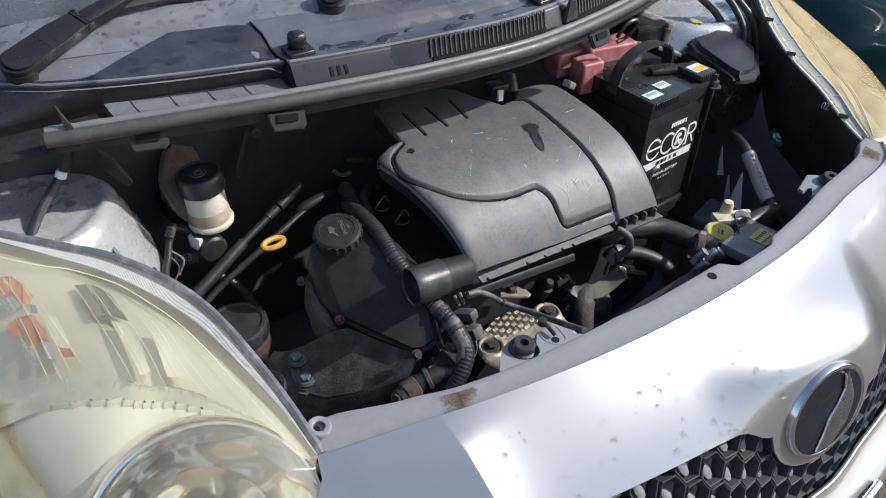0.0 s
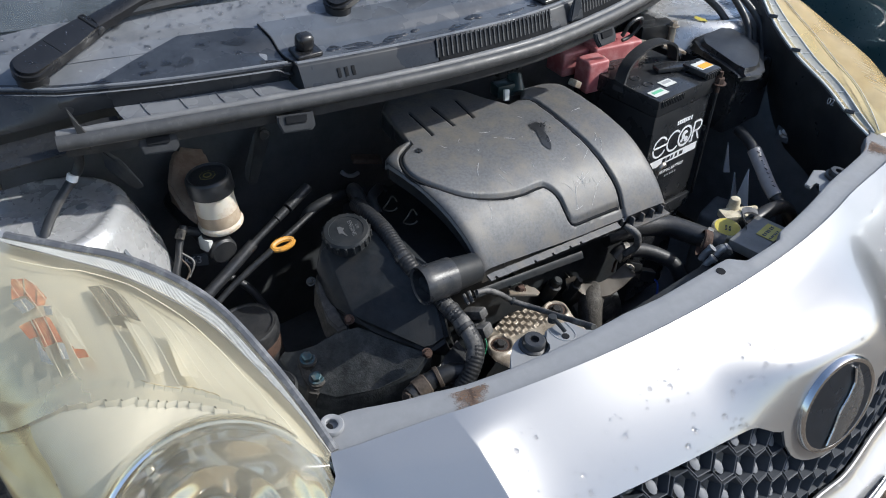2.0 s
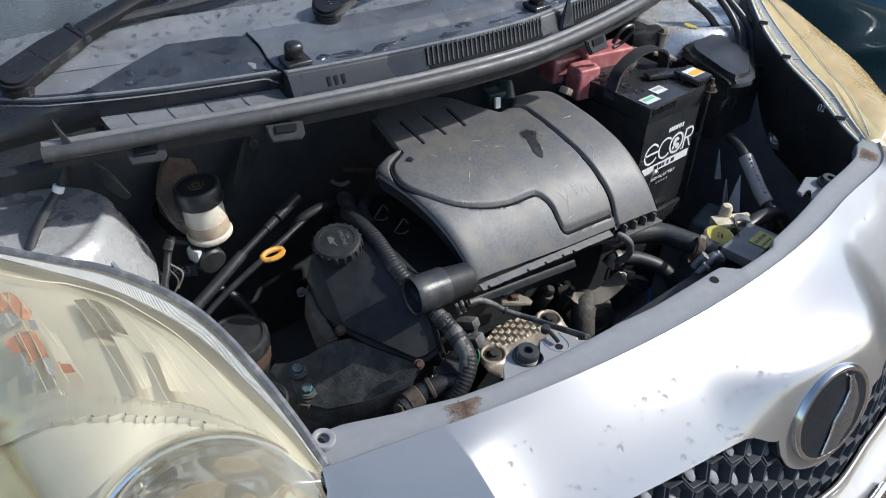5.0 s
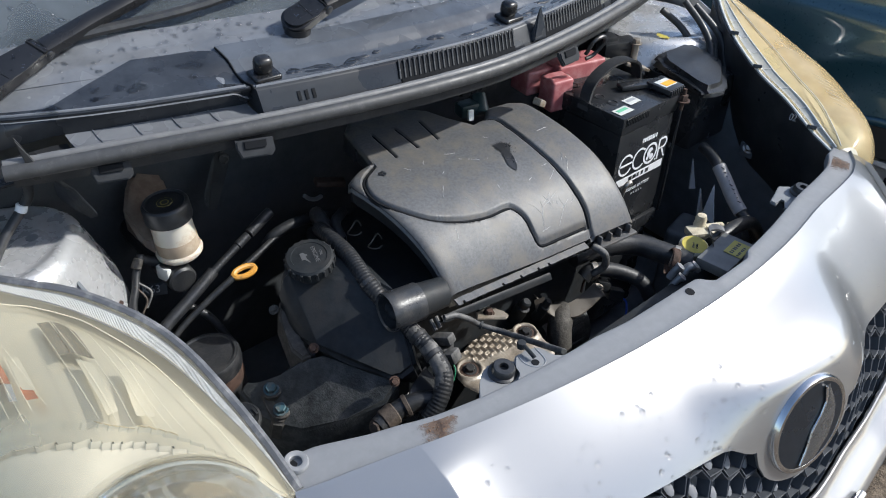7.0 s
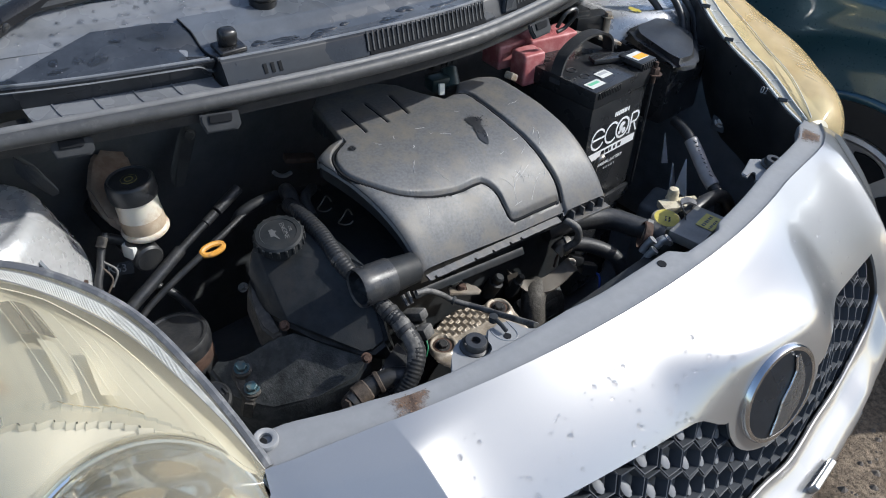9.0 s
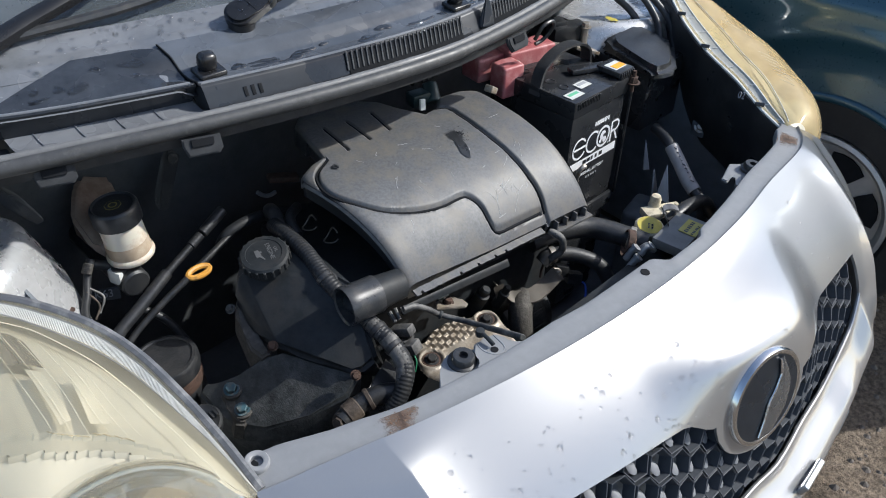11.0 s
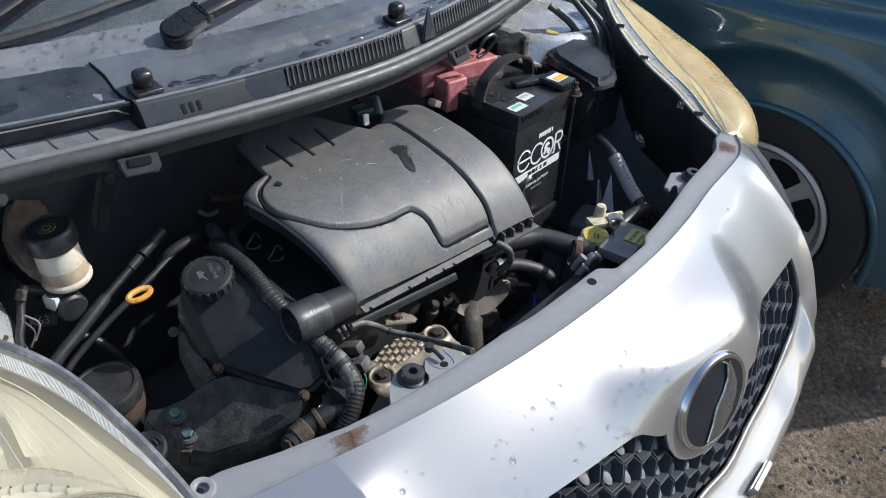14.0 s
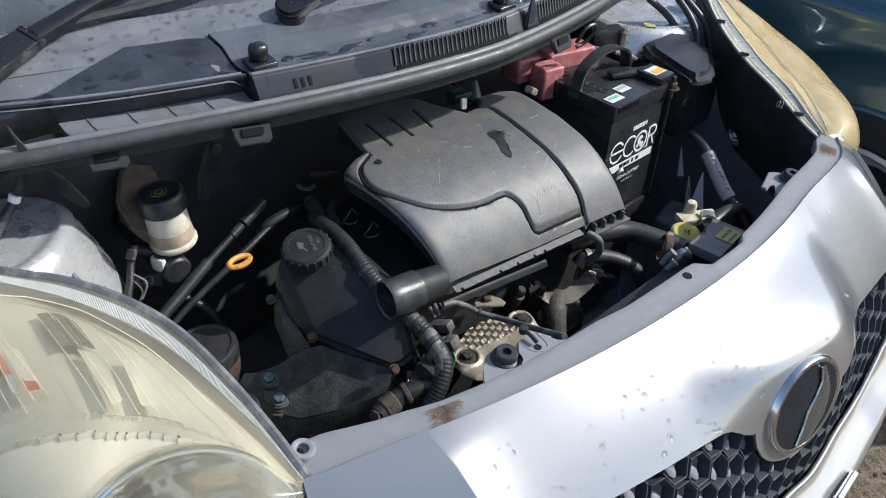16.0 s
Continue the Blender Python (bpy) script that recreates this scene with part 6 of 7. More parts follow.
def ring(bm, cx, cy, ro, ri, a0=0, a1=360, n=28):
    pts = [(cx + ro * math.cos(radians(a0 + (a1 - a0) * k / n)), cy + ro * math.sin(radians(a0 + (a1 - a0) * k / n))) for k in range(n + 1)]
    pin = [(cx + ri * math.cos(radians(a0 + (a1 - a0) * k / n)), cy + ri * math.sin(radians(a0 + (a1 - a0) * k / n))) for k in range(n + 1)]
    for k in range(n):
        prism(bm, [pts[k], pts[k + 1], pin[k + 1], pin[k]], FM, 0.0003)


ring(bm, -0.038, 0.006, 0.0165, 0.0135, 30, 330)
prism(bm, [(-0.054, 0.005), (-0.023, 0.005), (-0.023, 0.008), (-0.054, 0.008)], FM, 0.0003)
ring(bm, -0.006, 0.006, 0.0165, 0.0135, 45, 315)
ring(bm, 0.020, 0.006, 0.0165, 0.0130)
ring(bm, 0.019, 0.008, 0.0070, 0.0, 20, 300, 16)
ring(bm, 0.024, 0.000, 0.0045, 0.0, 0, 360, 12)
ring(bm, 0.014, 0.000, 0.0030, 0.0, 0, 360, 10)
prism(bm, [(0.038, -0.010), (0.0415, -0.010), (0.0415, 0.022), (0.038, 0.022)], FM, 0.0003)
for y0 in (0.0200, 0.0050):
    prism(bm, [(0.0415, y0), (0.050, y0), (0.050, y0 + 0.003), (0.0415, y0 + 0.003)], FM, 0.0003)
ring(bm, 0.050, 0.0140, 0.0090, 0.0060, -90, 90, 14)
prism(bm, [(0.046, 0.0060), (0.0495, 0.0060), (0.0585, -0.010), (0.0550, -0.010)], FM, 0.0003)
prism(bm, [(0.0345, -0.010), (0.0365, -0.010), (0.0365, -0.007), (0.0345, -0.007)], FM, 0.0003)
part("big_mark", bm, INK, bat, "white ring-shaped brand mark")
bm = B()
prism(bm, [(-0.056, -0.026), (0.056, -0.026), (0.056, -0.014), (-0.056, -0.014)], FM, 0.0003)
part("white_band", bm, INK, bat)
bars("band_print", FM @ Matrix.Translation((0, -0.020, 0.0003)), 0.05, 0.006, 5, BATT, bat, 2)
lettering("small_print", "ORIGINAL BATTERY", FM @ Matrix.Translation((0.0, -0.040, 0.0002)), 0.0068, INK, bat)
bars("small_print", FM @ Matrix.Translation((0.004, -0.049, 0)), 0.030, 0.003, 5, GREYINK, bat, 4)
bars("maker_print", FM @ Matrix.Translation((0.012, 0.033, 0)), 0.036, 0.0065, 8, INK, bat, 5)
hold = thing("battery_clamp", (0.34, 0.55, 0.755), "black battery clamp bar with an orange label and rusty bolt", "battery clamp")
bm = B()
box(bm, (0.334, 0.545, 0.7820), (0.085, 0.022, 0.008), (0, 0, -22), 0.002)
box(bm, (0.362, 0.512, 0.7840), (0.045, 0.050, 0.010), (0, 0, 0), 0.002)
for k in range(7):
    box(bm, (0.345 + 0.006 * k, 0.487, 0.7810), (0.003, 0.006, 0.012), bev=0.0005)
part("clamp_bar", bm, BATT, hold)
bm = B()
box(bm, (0.362, 0.512, 0.7895), (0.034, 0.026, 0.0006), bev=0)
lab = part("orange_label", bm, PAPER, hold)
bm = B()
box(bm, (0.364, 0.508, 0.7900), (0.028, 0.014, 0.0006), bev=0)
part("label_field", bm, ORANGE, lab)
bm = B()
hexbolt(bm, (0.378, 0.480, 0.7620), (0, 0, 1), 0.0085, 0.012, 1.5)
cyl(bm, (0.378, 0.480, 0.7450), (0.378, 0.480, 0.7850), 0.0035, None, 10)
part("bolt", bm, RUST, hold)
bm = B()
cyl(bm, (0.378, 0.480, 0.53), (0.378, 0.480, 0.7480), 0.0028, None, 10)
part("rod", bm, BATT, hold)
tray = thing("battery_tray", (0.30, 0.58, 0.53), "black plastic battery tray with a steel hook", "battery tray")
bm = B()
box(bm, (0.288, 0.58, 0.523), (0.150, 0.205, 0.014), bev=0.003)
box(bm, (0.288, 0.479, 0.529), (0.150, 0.008, 0.026), bev=0.002)
box(bm, (0.29, 0.56, 0.42), (0.12, 0.16, 0.20), bev=0.01)
part("tray", bm, BATT, tray)
bm = B()
tube(bm, [(0.236, 0.478, 0.60), (0.228, 0.470, 0.64), (0.236, 0.466, 0.652), (0.246, 0.470, 0.645)], 0.0045, 8)
part("hook", bm, STEEL, tray)

# ---- red fuse covers ----
red = thing("terminal_cover", (0.25, 0.65, 0.75), "faded red plastic battery terminal covers", "terminal cover")
for c, s, r in (((0.290, 0.662, 0.785), (0.105, 0.050, 0.036), -12), ((0.213, 0.637, 0.768), (0.046, 0.040, 0.058), -10), ((0.215, 0.695, 0.775), (0.062, 0.05, 0.045), -8)):
    bm = B()
    box(bm, c, s, (0, 0, r), 0.005, 3)
    part("cover_box", bm, RED, red)
bm = B()
lathe(bm, (0.292, 0.663, 0.803), (0, 0, 1), [(0.012, 0), (0.012, 0.001), (0.009, 0.001), (0.009, 0)], 20)
part("plus_mark", bm, RED, red)

# ---- fuse box ----
fuse = thing("fuse_box", (0.4736, 0.5295, 0.6213), "black plastic fuse box with a sloping lid", "fuse box")
bm = B()
hull(bm, [(0.4573, 0.4780, 0.7342), (0.5203, 0.4672, 0.7342), (0.6166, 0.5334, 0.7342), (0.6263, 0.6423, 0.7439), (0.4935, 0.6394, 0.7439), (0.4641, 0.4878, 0.7566), (0.5173, 0.4769, 0.7566), (0.6078, 0.5373, 0.7595), (0.6137, 0.6307, 0.7692), (0.5125, 0.6287, 0.7692), (0.4924, 0.6005, 0.7653), (0.5339, 0.5665, 0.7692)], 0.009)
part("lid", bm, BLACK, fuse)
bm = B()
box(bm, (0.5521, 0.5734, 0.6748), (0.130, 0.13, 0.13), bev=0.006)
part("box_body", bm, BATT, fuse)

# ---- radiator ----
rad = thing("radiator", (0.05, 0.28, 0.4), "radiator with black top tank, cap and yellow label", "radiator")
bm = B()
box(bm, (0.02, 0.275, 0.44), (0.60, 0.03, 0.30), bev=0.003)
part("core", bm, TIMING, rad)
bm = B()
box(bm, (0.02, 0.275, 0.560), (0.62, 0.045, 0.035), bev=0.008, seg=3)
part("side_tank", bm, BLACK, rad)
bm = B()
box(bm, (0.235, 0.262, 0.612), (0.10, 0.055, 0.018), (0, 0, 6), 0.003)
part("top_tank", bm, PALEPL2, rad)
bm = B()
box(bm, (0.252, 0.252, 0.6222), (0.042, 0.030, 0.0006), (0, 0, 6), 0)
lab = part("yellow_label", bm, LABELY, rad)
bars("label_print", pose(0.252, 0.256, 0.6226, 0, 0, 6), 0.036, 0.006, 6, BATT, lab, 7)
bars("label_print", pose(0.250, 0.244, 0.6226, 0, 0, 6), 0.032, 0.004, 6, BATT, lab, 8)
bm = B()
lathe(bm, (0.232, 0.318, 0.585), (-0.1, -0.1, 1), [(0.018, 0), (0.018, 0.008), (0.025, 0.010), (0.025, 0.018), (0.022, 0.021), (0, 0.021)], 30)
part("cap", bm, CREAM, rad, "tan filler cap")
bm = B()
lathe(bm, (0.232, 0.318, 0.585), (-0.1, -0.1, 1), [(0.021, 0.0212), (0.021, 0.0218), (0, 0.0218)], 30)
cl_ = part("cap_label", bm, LABELY, rad)
bars("cap_print", pose(0.230, 0.318, 0.6072, 0, 6, 30), 0.030, 0.003, 6, BATT, cl_, 9)
bars("cap_print", pose(0.230, 0.311, 0.6072, 0, 6, 30), 0.024, 0.003, 5, BATT, cl_, 10)
peg = thing("cream_bracket", (0.335, 0.36, 0.56), "cream plastic filler bracket with a round peg", "bracket")
bm = B()
box(bm, (0.325, 0.345, 0.575), (0.075, 0.030, 0.014), (0, 0, -28), 0.003)
lathe(bm, (0.325, 0.362, 0.58), (0, 0, 1), [(0.012, 0), (0.010, 0.008), (0.0105, 0.014), (0.008, 0.021), (0, 0.023)], 18)
for k in range(4):
    box(bm, (0.320 + 0.013 * k, 0.338 - 0.006 * k, 0.583), (0.004, 0.022, 0.006), (0, 0, -28), 0.0006)
part("bracket_body", bm, CREAM, peg)

# ---- neighbouring car ----
nb = thing("parked_car", (1.6, 0.6, 0), "dark teal parked car beside the silver one", "car")
WC = Vector((1.10, 0.305, 0.285))
bm = B()


def side(u, v):
    y = -0.45 + 2.6 * u
    z = 0.20 + 0.72 * v
    x = 1.06 + 0.10 * (max(0, 0.05 - y) / 0.5) ** 2 * 3 + 0.10 * max(0, (v - 0.75) / 0.25) ** 2 + 0.03 * max(0, 0.3 - v)
    d = math.hypot(y - WC.y, z - 0.265)
    x -= 0.010 * math.exp(-((d - 0.44) / 0.025) ** 2) * max(0.0, min(1.0, (z - 0.40) / 0.1)) - 0.012 * math.exp(-((z - 0.80 + 0.06 * (y - 0.3)) / 0.018) ** 2)
    if d < 0.36:
        x -= 0.025 * (0.36 - d) / 0.07 if d > 0.29 else 0.025
    return Vector((x, y, z))


sheet(bm, side, 150, 60, skip=lambda u, v: math.hypot(-0.45 + 2.6 * u - WC.y, 0.20 + 0.72 * v - 0.265) < 0.295)
part("body_side", bm, TEAL, nb)
bm = B()
tube(bm, [Vector(side((WC.y + 0.30 * math.cos(a) + 0.45) / 2.6, min(1, max(0, (0.265 + 0.30 * math.sin(a) - 0.20) / 0.72)))) for a in np.linspace(-0.2, math.pi + 0.2, 60)], 0.011, 10, 1)
part("arch_lip", bm, TEAL, nb)
bm = B()
loft(bm, 1.87, (-0.47, -0.40, 0.0, 0.6, 0.95, 1.55, 2.4, 3.1, 3.4), (0.50, 0.64, 0.74, 0.765, 0.77, 0.77, 0.77, 0.75, 0.66), (0.55, 0.70, 0.88, 0.96, 1.02, 1.42, 1.46, 1.12, 0.6), 0.2, 60, 36)
part("body_top", bm, TEAL, nb)
for ys_, zs_ in (((0.66, 0.665, 0.675), (0.86, 0.66, 0.45)), ((-0.02, -0.10, -0.16), (0.36, 0.50, 0.62))):
    bm = B()
    tube(bm, [side((y + 0.45) / 2.6, (z - 0.20) / 0.72) - Vector((0.0005, 0, 0)) for y, z in zip(ys_, zs_)], 0.0022, 6, 10)
    part("panel_gap", bm, VOID, nb)
bm = B()
sheet(bm, lambda u, v: Vector((1.2, -0.4 + 2.5 * u, 0.15 + 0.6 * v)), 4, 4)
part("wheel_well", bm, DARK, nb)
bm = B()
lathe(bm, WC, (-1, 0, 0), [(0.19, -0.08), (0.27, -0.08), (0.285, -0.06), (0.285, 0.05), (0.272, 0.07), (0.20, 0.065), (0.188, 0.05)], 56)
tyre = part("tyre", bm, TYRE, nb)
bm = B()
lathe(bm, WC, (-1, 0, 0), [(0.190, 0.04), (0.190, 0.062), (0.180, 0.066), (0.172, 0.060), (0.165, 0.045), (0.06, 0.055), (0.045, 0.062), (0, 0.064)], 56)
rimp = part("wheel_cover", bm, RIM, nb, "silver plastic wheel cover")
for k in range(7):
    a = k * 2 * math.pi / 7 + 0.3
    bm = B()
    m_ = Matrix(((0, 0, -1, WC.x - 0.050), (-1, 0, 0, WC.y), (0, 1, 0, WC.z), (0, 0, 0, 1)))
    pts_ = [(r * math.cos(a + q), r * math.sin(a + q)) for r, q in ((0.080, -0.22), (0.118, -0.29), (0.152, -0.30), (0.158, -0.15), (0.160, 0.0), (0.158, 0.15), (0.152, 0.30), (0.118, 0.29), (0.080, 0.22), (0.074, 0.0))]
    prism(bm, pts_, m_, 0.006, 0.001)
    part("slot", bm, VOID, rimp)


# ---- small things in the bay ----
RUSTDEEP = mat("rust_core", (0.12, 0.072, 0.045), 0.85, 0, 0.35, 160)


def rust_stain(name, core, rim, seed):
    """A stain that thins out unevenly towards its edge."""
    m = bpy.data.materials.new(name)
    m.use_nodes = True
    nt = m.node_tree
    N, L = nt.nodes, nt.links
    b = N["Principled BSDF"]
    b.inputs["Roughness"].default_value = 0.85
    co = N.new("ShaderNodeTexCoord")
    sub = N.new("ShaderNodeVectorMath")
    sub.operation = "SUBTRACT"
    sub.inputs[1].default_value = (0.5, 0.5, 0.5)
    L.new(co.outputs["Generated"], sub.inputs[0])
    sq = N.new("ShaderNodeVectorMath")
    sq.operation = "MULTIPLY"
    sq.inputs[1].default_value = (2, 2, 0)
    L.new(sub.outputs[0], sq.inputs[0])
    ln = N.new("ShaderNodeVectorMath")
    ln.operation = "LENGTH"
    L.new(sq.outputs[0], ln.inputs[0])
    noises = []
    for sc, dt in ((70.0, 6.0), (420.0, 4.0)):
        n = N.new("ShaderNodeTexNoise")
        n.noise_dimensions = "4D"
        n.inputs["W"].default_value = seed
        n.inputs["Scale"].default_value, n.inputs["Detail"].default_value, n.inputs["Roughness"].default_value = sc, dt, 0.7
        L.new(co.outputs["Object"], n.inputs["Vector"])
        noises.append(n)
    a = N.new("ShaderNodeMath")
    a.operation = "MULTIPLY_ADD"
    a.inputs[1].default_value, a.inputs[2].default_value = 1.9, -0.35
    L.new(noises[0].outputs["Fac"], a.inputs[0])
    d = N.new("ShaderNodeMath")
    d.operation = "SUBTRACT"
    L.new(a.outputs[0], d.inputs[0])
    L.new(ln.outputs["Value"], d.inputs[1])
    e = N.new("ShaderNodeMath")
    e.operation = "MULTIPLY_ADD"
    e.inputs[1].default_value = 1.1
    L.new(noises[1].outputs["Fac"], e.inputs[0])
    f = N.new("ShaderNodeMath")
    f.operation = "ADD"
    f.inputs[1].default_value = -0.55
    L.new(d.outputs[0], f.inputs[0])
    L.new(f.outputs[0], e.inputs[2])
    al = N.new("ShaderNodeMapRange")
    al.inputs["From Min"].default_value, al.inputs["From Max"].default_value = -0.16, 0.22
    al.inputs["To Max"].default_value = 0.92
    L.new(e.outputs[0], al.inputs["Value"])
    L.new(al.outputs["Result"], b.inputs["Alpha"])
    tone = N.new("ShaderNodeMapRange")
    tone.inputs["From Min"].default_value, tone.inputs["From Max"].default_value = 0.05, 0.45
    L.new(e.outputs[0], tone.inputs["Value"])
    mx = N.new("ShaderNodeMix")
    mx.data_type = "RGBA"
    mx.inputs["A"].default_value, mx.inputs["B"].default_value = (*rim, 1), (*core, 1)
    L.new(tone.outputs["Result"], mx.inputs["Factor"])
    L.new(mx.outputs["Result"], b.inputs["Base Color"])
    return m


def rust_patch(x, v, rx, ry, seed):
    """A rusted spot on the painted lip, with a few raised flakes in it."""
    rnd = random.Random(seed)
    bm = B()
    c0 = flange_pt(x, v)

    def spot(u, w):
        p = flange_pt(x + (2 * u - 1) * rx, v)
        return p + Vector((0, (2 * w - 1) * ry, 0.0010))

    sheet(bm, spot, 24, 4)
    part("rust_stain", bm, rust_stain("rust_stain", (0.050, 0.031, 0.023), (0.17, 0.112, 0.078), seed), flange)
    bm = B()
    for k in range(16):
        c = flange_pt(x + rnd.gauss(0, 0.22) * rx, v)
        c.y += rnd.gauss(0, 0.22) * ry
        r = 0.0004 + 0.0012 * rnd.random()
        lathe(bm, c + Vector((0, 0, 0.0008)), (0, 0, 1), [(r, 0), (r * 0.7, 0.0006), (0, 0.0008)], 7)
    part("rust_flakes", bm, RUSTDEEP, flange)


rust_patch(-0.437, 0.41, 0.029, 0.0165, 3)
rust_patch(0.470, 0.45, 0.034, 0.018, 5)
tabx = thing("latch_tab", (-0.287, 0.222, 0.733), "grey slotted tab with a black bolt beside the stop", "tab")
bm = B()
prism(bm, [(-0.3300, 0.1950), (-0.225, 0.1860), (-0.2304, 0.1990), (-0.2466, 0.2010), (-0.2557, 0.2045), (-0.2625, 0.2105), (-0.2660, 0.2184), (-0.2665, 0.2247), (-0.2648, 0.2310), (-0.2660, 0.2350), (-0.2700, 0.2378), (-0.2770, 0.2388), (-0.2838, 0.2390), (-0.2890, 0.2415), (-0.2932, 0.2422), (-0.2975, 0.2420), (-0.3010, 0.2405), (-0.3060, 0.2360), (-0.3085, 0.2310), (-0.3105, 0.2260), (-0.3137, 0.2209), (-0.3175, 0.2160), (-0.3221, 0.2116), (-0.3285, 0.2075)], pose(0, 0, 0.7172), 0.0120, 0.0020)
part("tab_plate", bm, FLANGE, tabx)
bm = B()
tube(bm, [(-0.2960, 0.2395, 0.7293), (-0.2990, 0.2310, 0.7293), (-0.2985, 0.2210, 0.7293), (-0.2935, 0.2130, 0.7293), (-0.2860, 0.2095, 0.7293), (-0.2785, 0.2120, 0.7293), (-0.2745, 0.2190, 0.7293), (-0.2725, 0.2290, 0.7293), (-0.2710, 0.2365, 0.7293)], 0.0008, 6, 5)
part("slot_rim", bm, FITTING, tabx, "pressed rim round the pin")
bm = B()
tube(bm, [(-0.2854, 0.2450, 0.7385), (-0.2870, 0.2320, 0.7372), (-0.2883, 0.2215, 0.7350)], 0.0026, 10, 3)
lathe(bm, (-0.2854, 0.2452, 0.7325), (0, 0, 1), [(0.0055, 0), (0.0055, 0.008), (0, 0.009)], 8)
part("tab_bolt", bm, TIMING, tabx)
bm = B()
lathe(bm, (-0.2888, 0.2189, 0.7292), (0, 0, 1), [(0.0048, 0), (0.0048, 0.0006), (0, 0.0007)], 16)
part("tab_hole", bm, VOID, tabx)

plate = thing("shield_bracket", (-0.155, 0.408, 0.58), "tan stamped steel bracket with a bolt", "bracket")
bm = B()
prism(bm, [(-0.024, -0.013), (0.018, -0.016), (0.024, -0.008), (0.020, 0.004), (0.012, 0.006), (0.010, 0.014), (-0.006, 0.016), (-0.010, 0.008), (-0.022, 0.004)], pose(-0.170, 0.399, 0.617, -8, 4, -30), 0.003, 0.001)
part("bracket_plate", bm, SHIELD, plate)
bm = B()
hexbolt(bm, (-0.174, 0.400, 0.620), (0, -0.1, 1), 0.006, 0.008, 1.4)
part("bolt", bm, RUST, plate)
bm = B()
box(bm, (-0.158, 0.430, 0.606), (0.02, 0.050, 0.008), (-8, 0, -20), bev=0.002)
part("bracket_leg", bm, CAST, plate)

lever = thing("lifting_bracket", (0.0314, 0.4022, 0.5076), "curved dusty steel bracket with folded ends", "bracket")
bm = B()
pl = spline([(-0.0216, 0.4319, 0.5429), (-0.0072, 0.4143, 0.5252), (0.0203, 0.3922, 0.5252), (0.0490, 0.3878, 0.5319), (0.0733, 0.3856, 0.5429), (0.0931, 0.3900, 0.5319)], 6)
prev = None
for i, q in enumerate(pl):
    hh = 0.011 + 0.003 * math.sin(i * 0.5)
    row = [bm.verts.new(q + Vector((0.2 * a * 0.011, a * 0.012, b * 0.0015 + a * 0.005))) for a, b in ((-1, -1), (1, -1), (1, 1), (-1, 1))]
    if prev:
        for k in range(4):
            bm.faces.new((prev[k], prev[(k + 1) % 4], row[(k + 1) % 4], row[k]))
    else:
        bm.faces.new(row)
    prev = row
bm.faces.new(prev)
part("bracket_strip", bm, LEVER, lever)
bm = B()
hexbolt(bm, (0.0843, 0.3900, 0.5418), (0, -0.4, 1), 0.005, 0.004, 1.5)
part("rivet", bm, STEEL, lever)
bm = B()
hull(bm, [(-0.0282, 0.4242, 0.5186), (-0.0172, 0.4209, 0.5186), (-0.0326, 0.4319, 0.5495), (-0.0150, 0.4231, 0.5539), (-0.0238, 0.4364, 0.5407)], 0.0008)
part("folded_ear", bm, LEVER, lever)

engine_bits = (
    ("engine_sensor", (-0.058, 0.438, 0.535), 0.012, 0.03, "black round sensor on the engine", "sensor"),
    ("engine_sensor", (-0.020, 0.424, 0.525), 0.009, 0.03, "black round sensor on the engine", "sensor"),
    ("engine_sensor", (-0.262, 0.405, 0.600), 0.014, 0.03, "black round sensor on the engine", "sensor"),
)
for nm, at, r, h, lb, ct in engine_bits:
    t_ = thing(nm, at, lb, ct, "engine sensors")
    bm = B()
    lathe(bm, at, (0.1, -0.4, 1), [(r, -0.02), (r, h * 0.5), (r * 0.7, h * 0.55), (r * 0.7, h * 0.9), (r * 0.5, h), (0, h)], 18)
    part("plug", bm, TIMING, t_)
rail = thing("cover_rail", (-0.17, 0.42, 0.62), "black plastic rail under the engine cover edge", "rail")
bm = B()
sheet(bm, lambda u, v: Vector((-0.258 + 0.19 * u, 0.412 - 0.03 * u - 0.006 * v, 0.654 - 0.010 * v + 0.002 * math.sin(v * 3))), 20, 6)
part("rail_strip", bm, TIMING, rail, solid=0.003)
bm = B()
tube(bm, [(-0.262, 0.412, 0.643), (-0.20, 0.402, 0.643), (-0.14, 0.394, 0.645), (-0.09, 0.389, 0.647)], 0.0018, 8, 3)
part("rail_edge", bm, SNORK, rail)

plug = thing("grey_connector", (-0.275, 0.385, 0.62), "grey electrical plug with a green wire", "connector")
bm = B()
box(bm, (-0.272, 0.392, 0.634), (0.016, 0.034, 0.014), (-28, 0, 14), 0.003)
box(bm, (-0.276, 0.368, 0.622), (0.020, 0.018, 0.017), (-28, 0, 14), 0.003)
for k in (-1, 1):
    tube(bm, [(-0.272 + 0.004 * k, 0.402, 0.645), (-0.270 + 0.005 * k, 0.415, 0.655)], 0.003, 8, 2)
part("plug_body", bm, RUBBER, plug)
bm = B()
tube(bm, [(-0.282, 0.362, 0.622), (-0.284, 0.352, 0.612), (-0.290, 0.348, 0.60)], 0.0011, 6, 5)
part("green_wire", bm, GREENW, plug)
plug2 = thing("injector_connector", (0.1123, 0.3839, 0.5126), "black electrical plug with a blue wire", "connector")
bm = B()
box(bm, (0.1016, 0.3946, 0.5340), (0.022, 0.022, 0.018), (-20, 10, -40), 0.003)
box(bm, (0.1144, 0.3764, 0.5212), (0.026, 0.024, 0.020), (-20, 10, -40), 0.003)
part("plug_body", bm, BLACK, plug2)
bm = B()
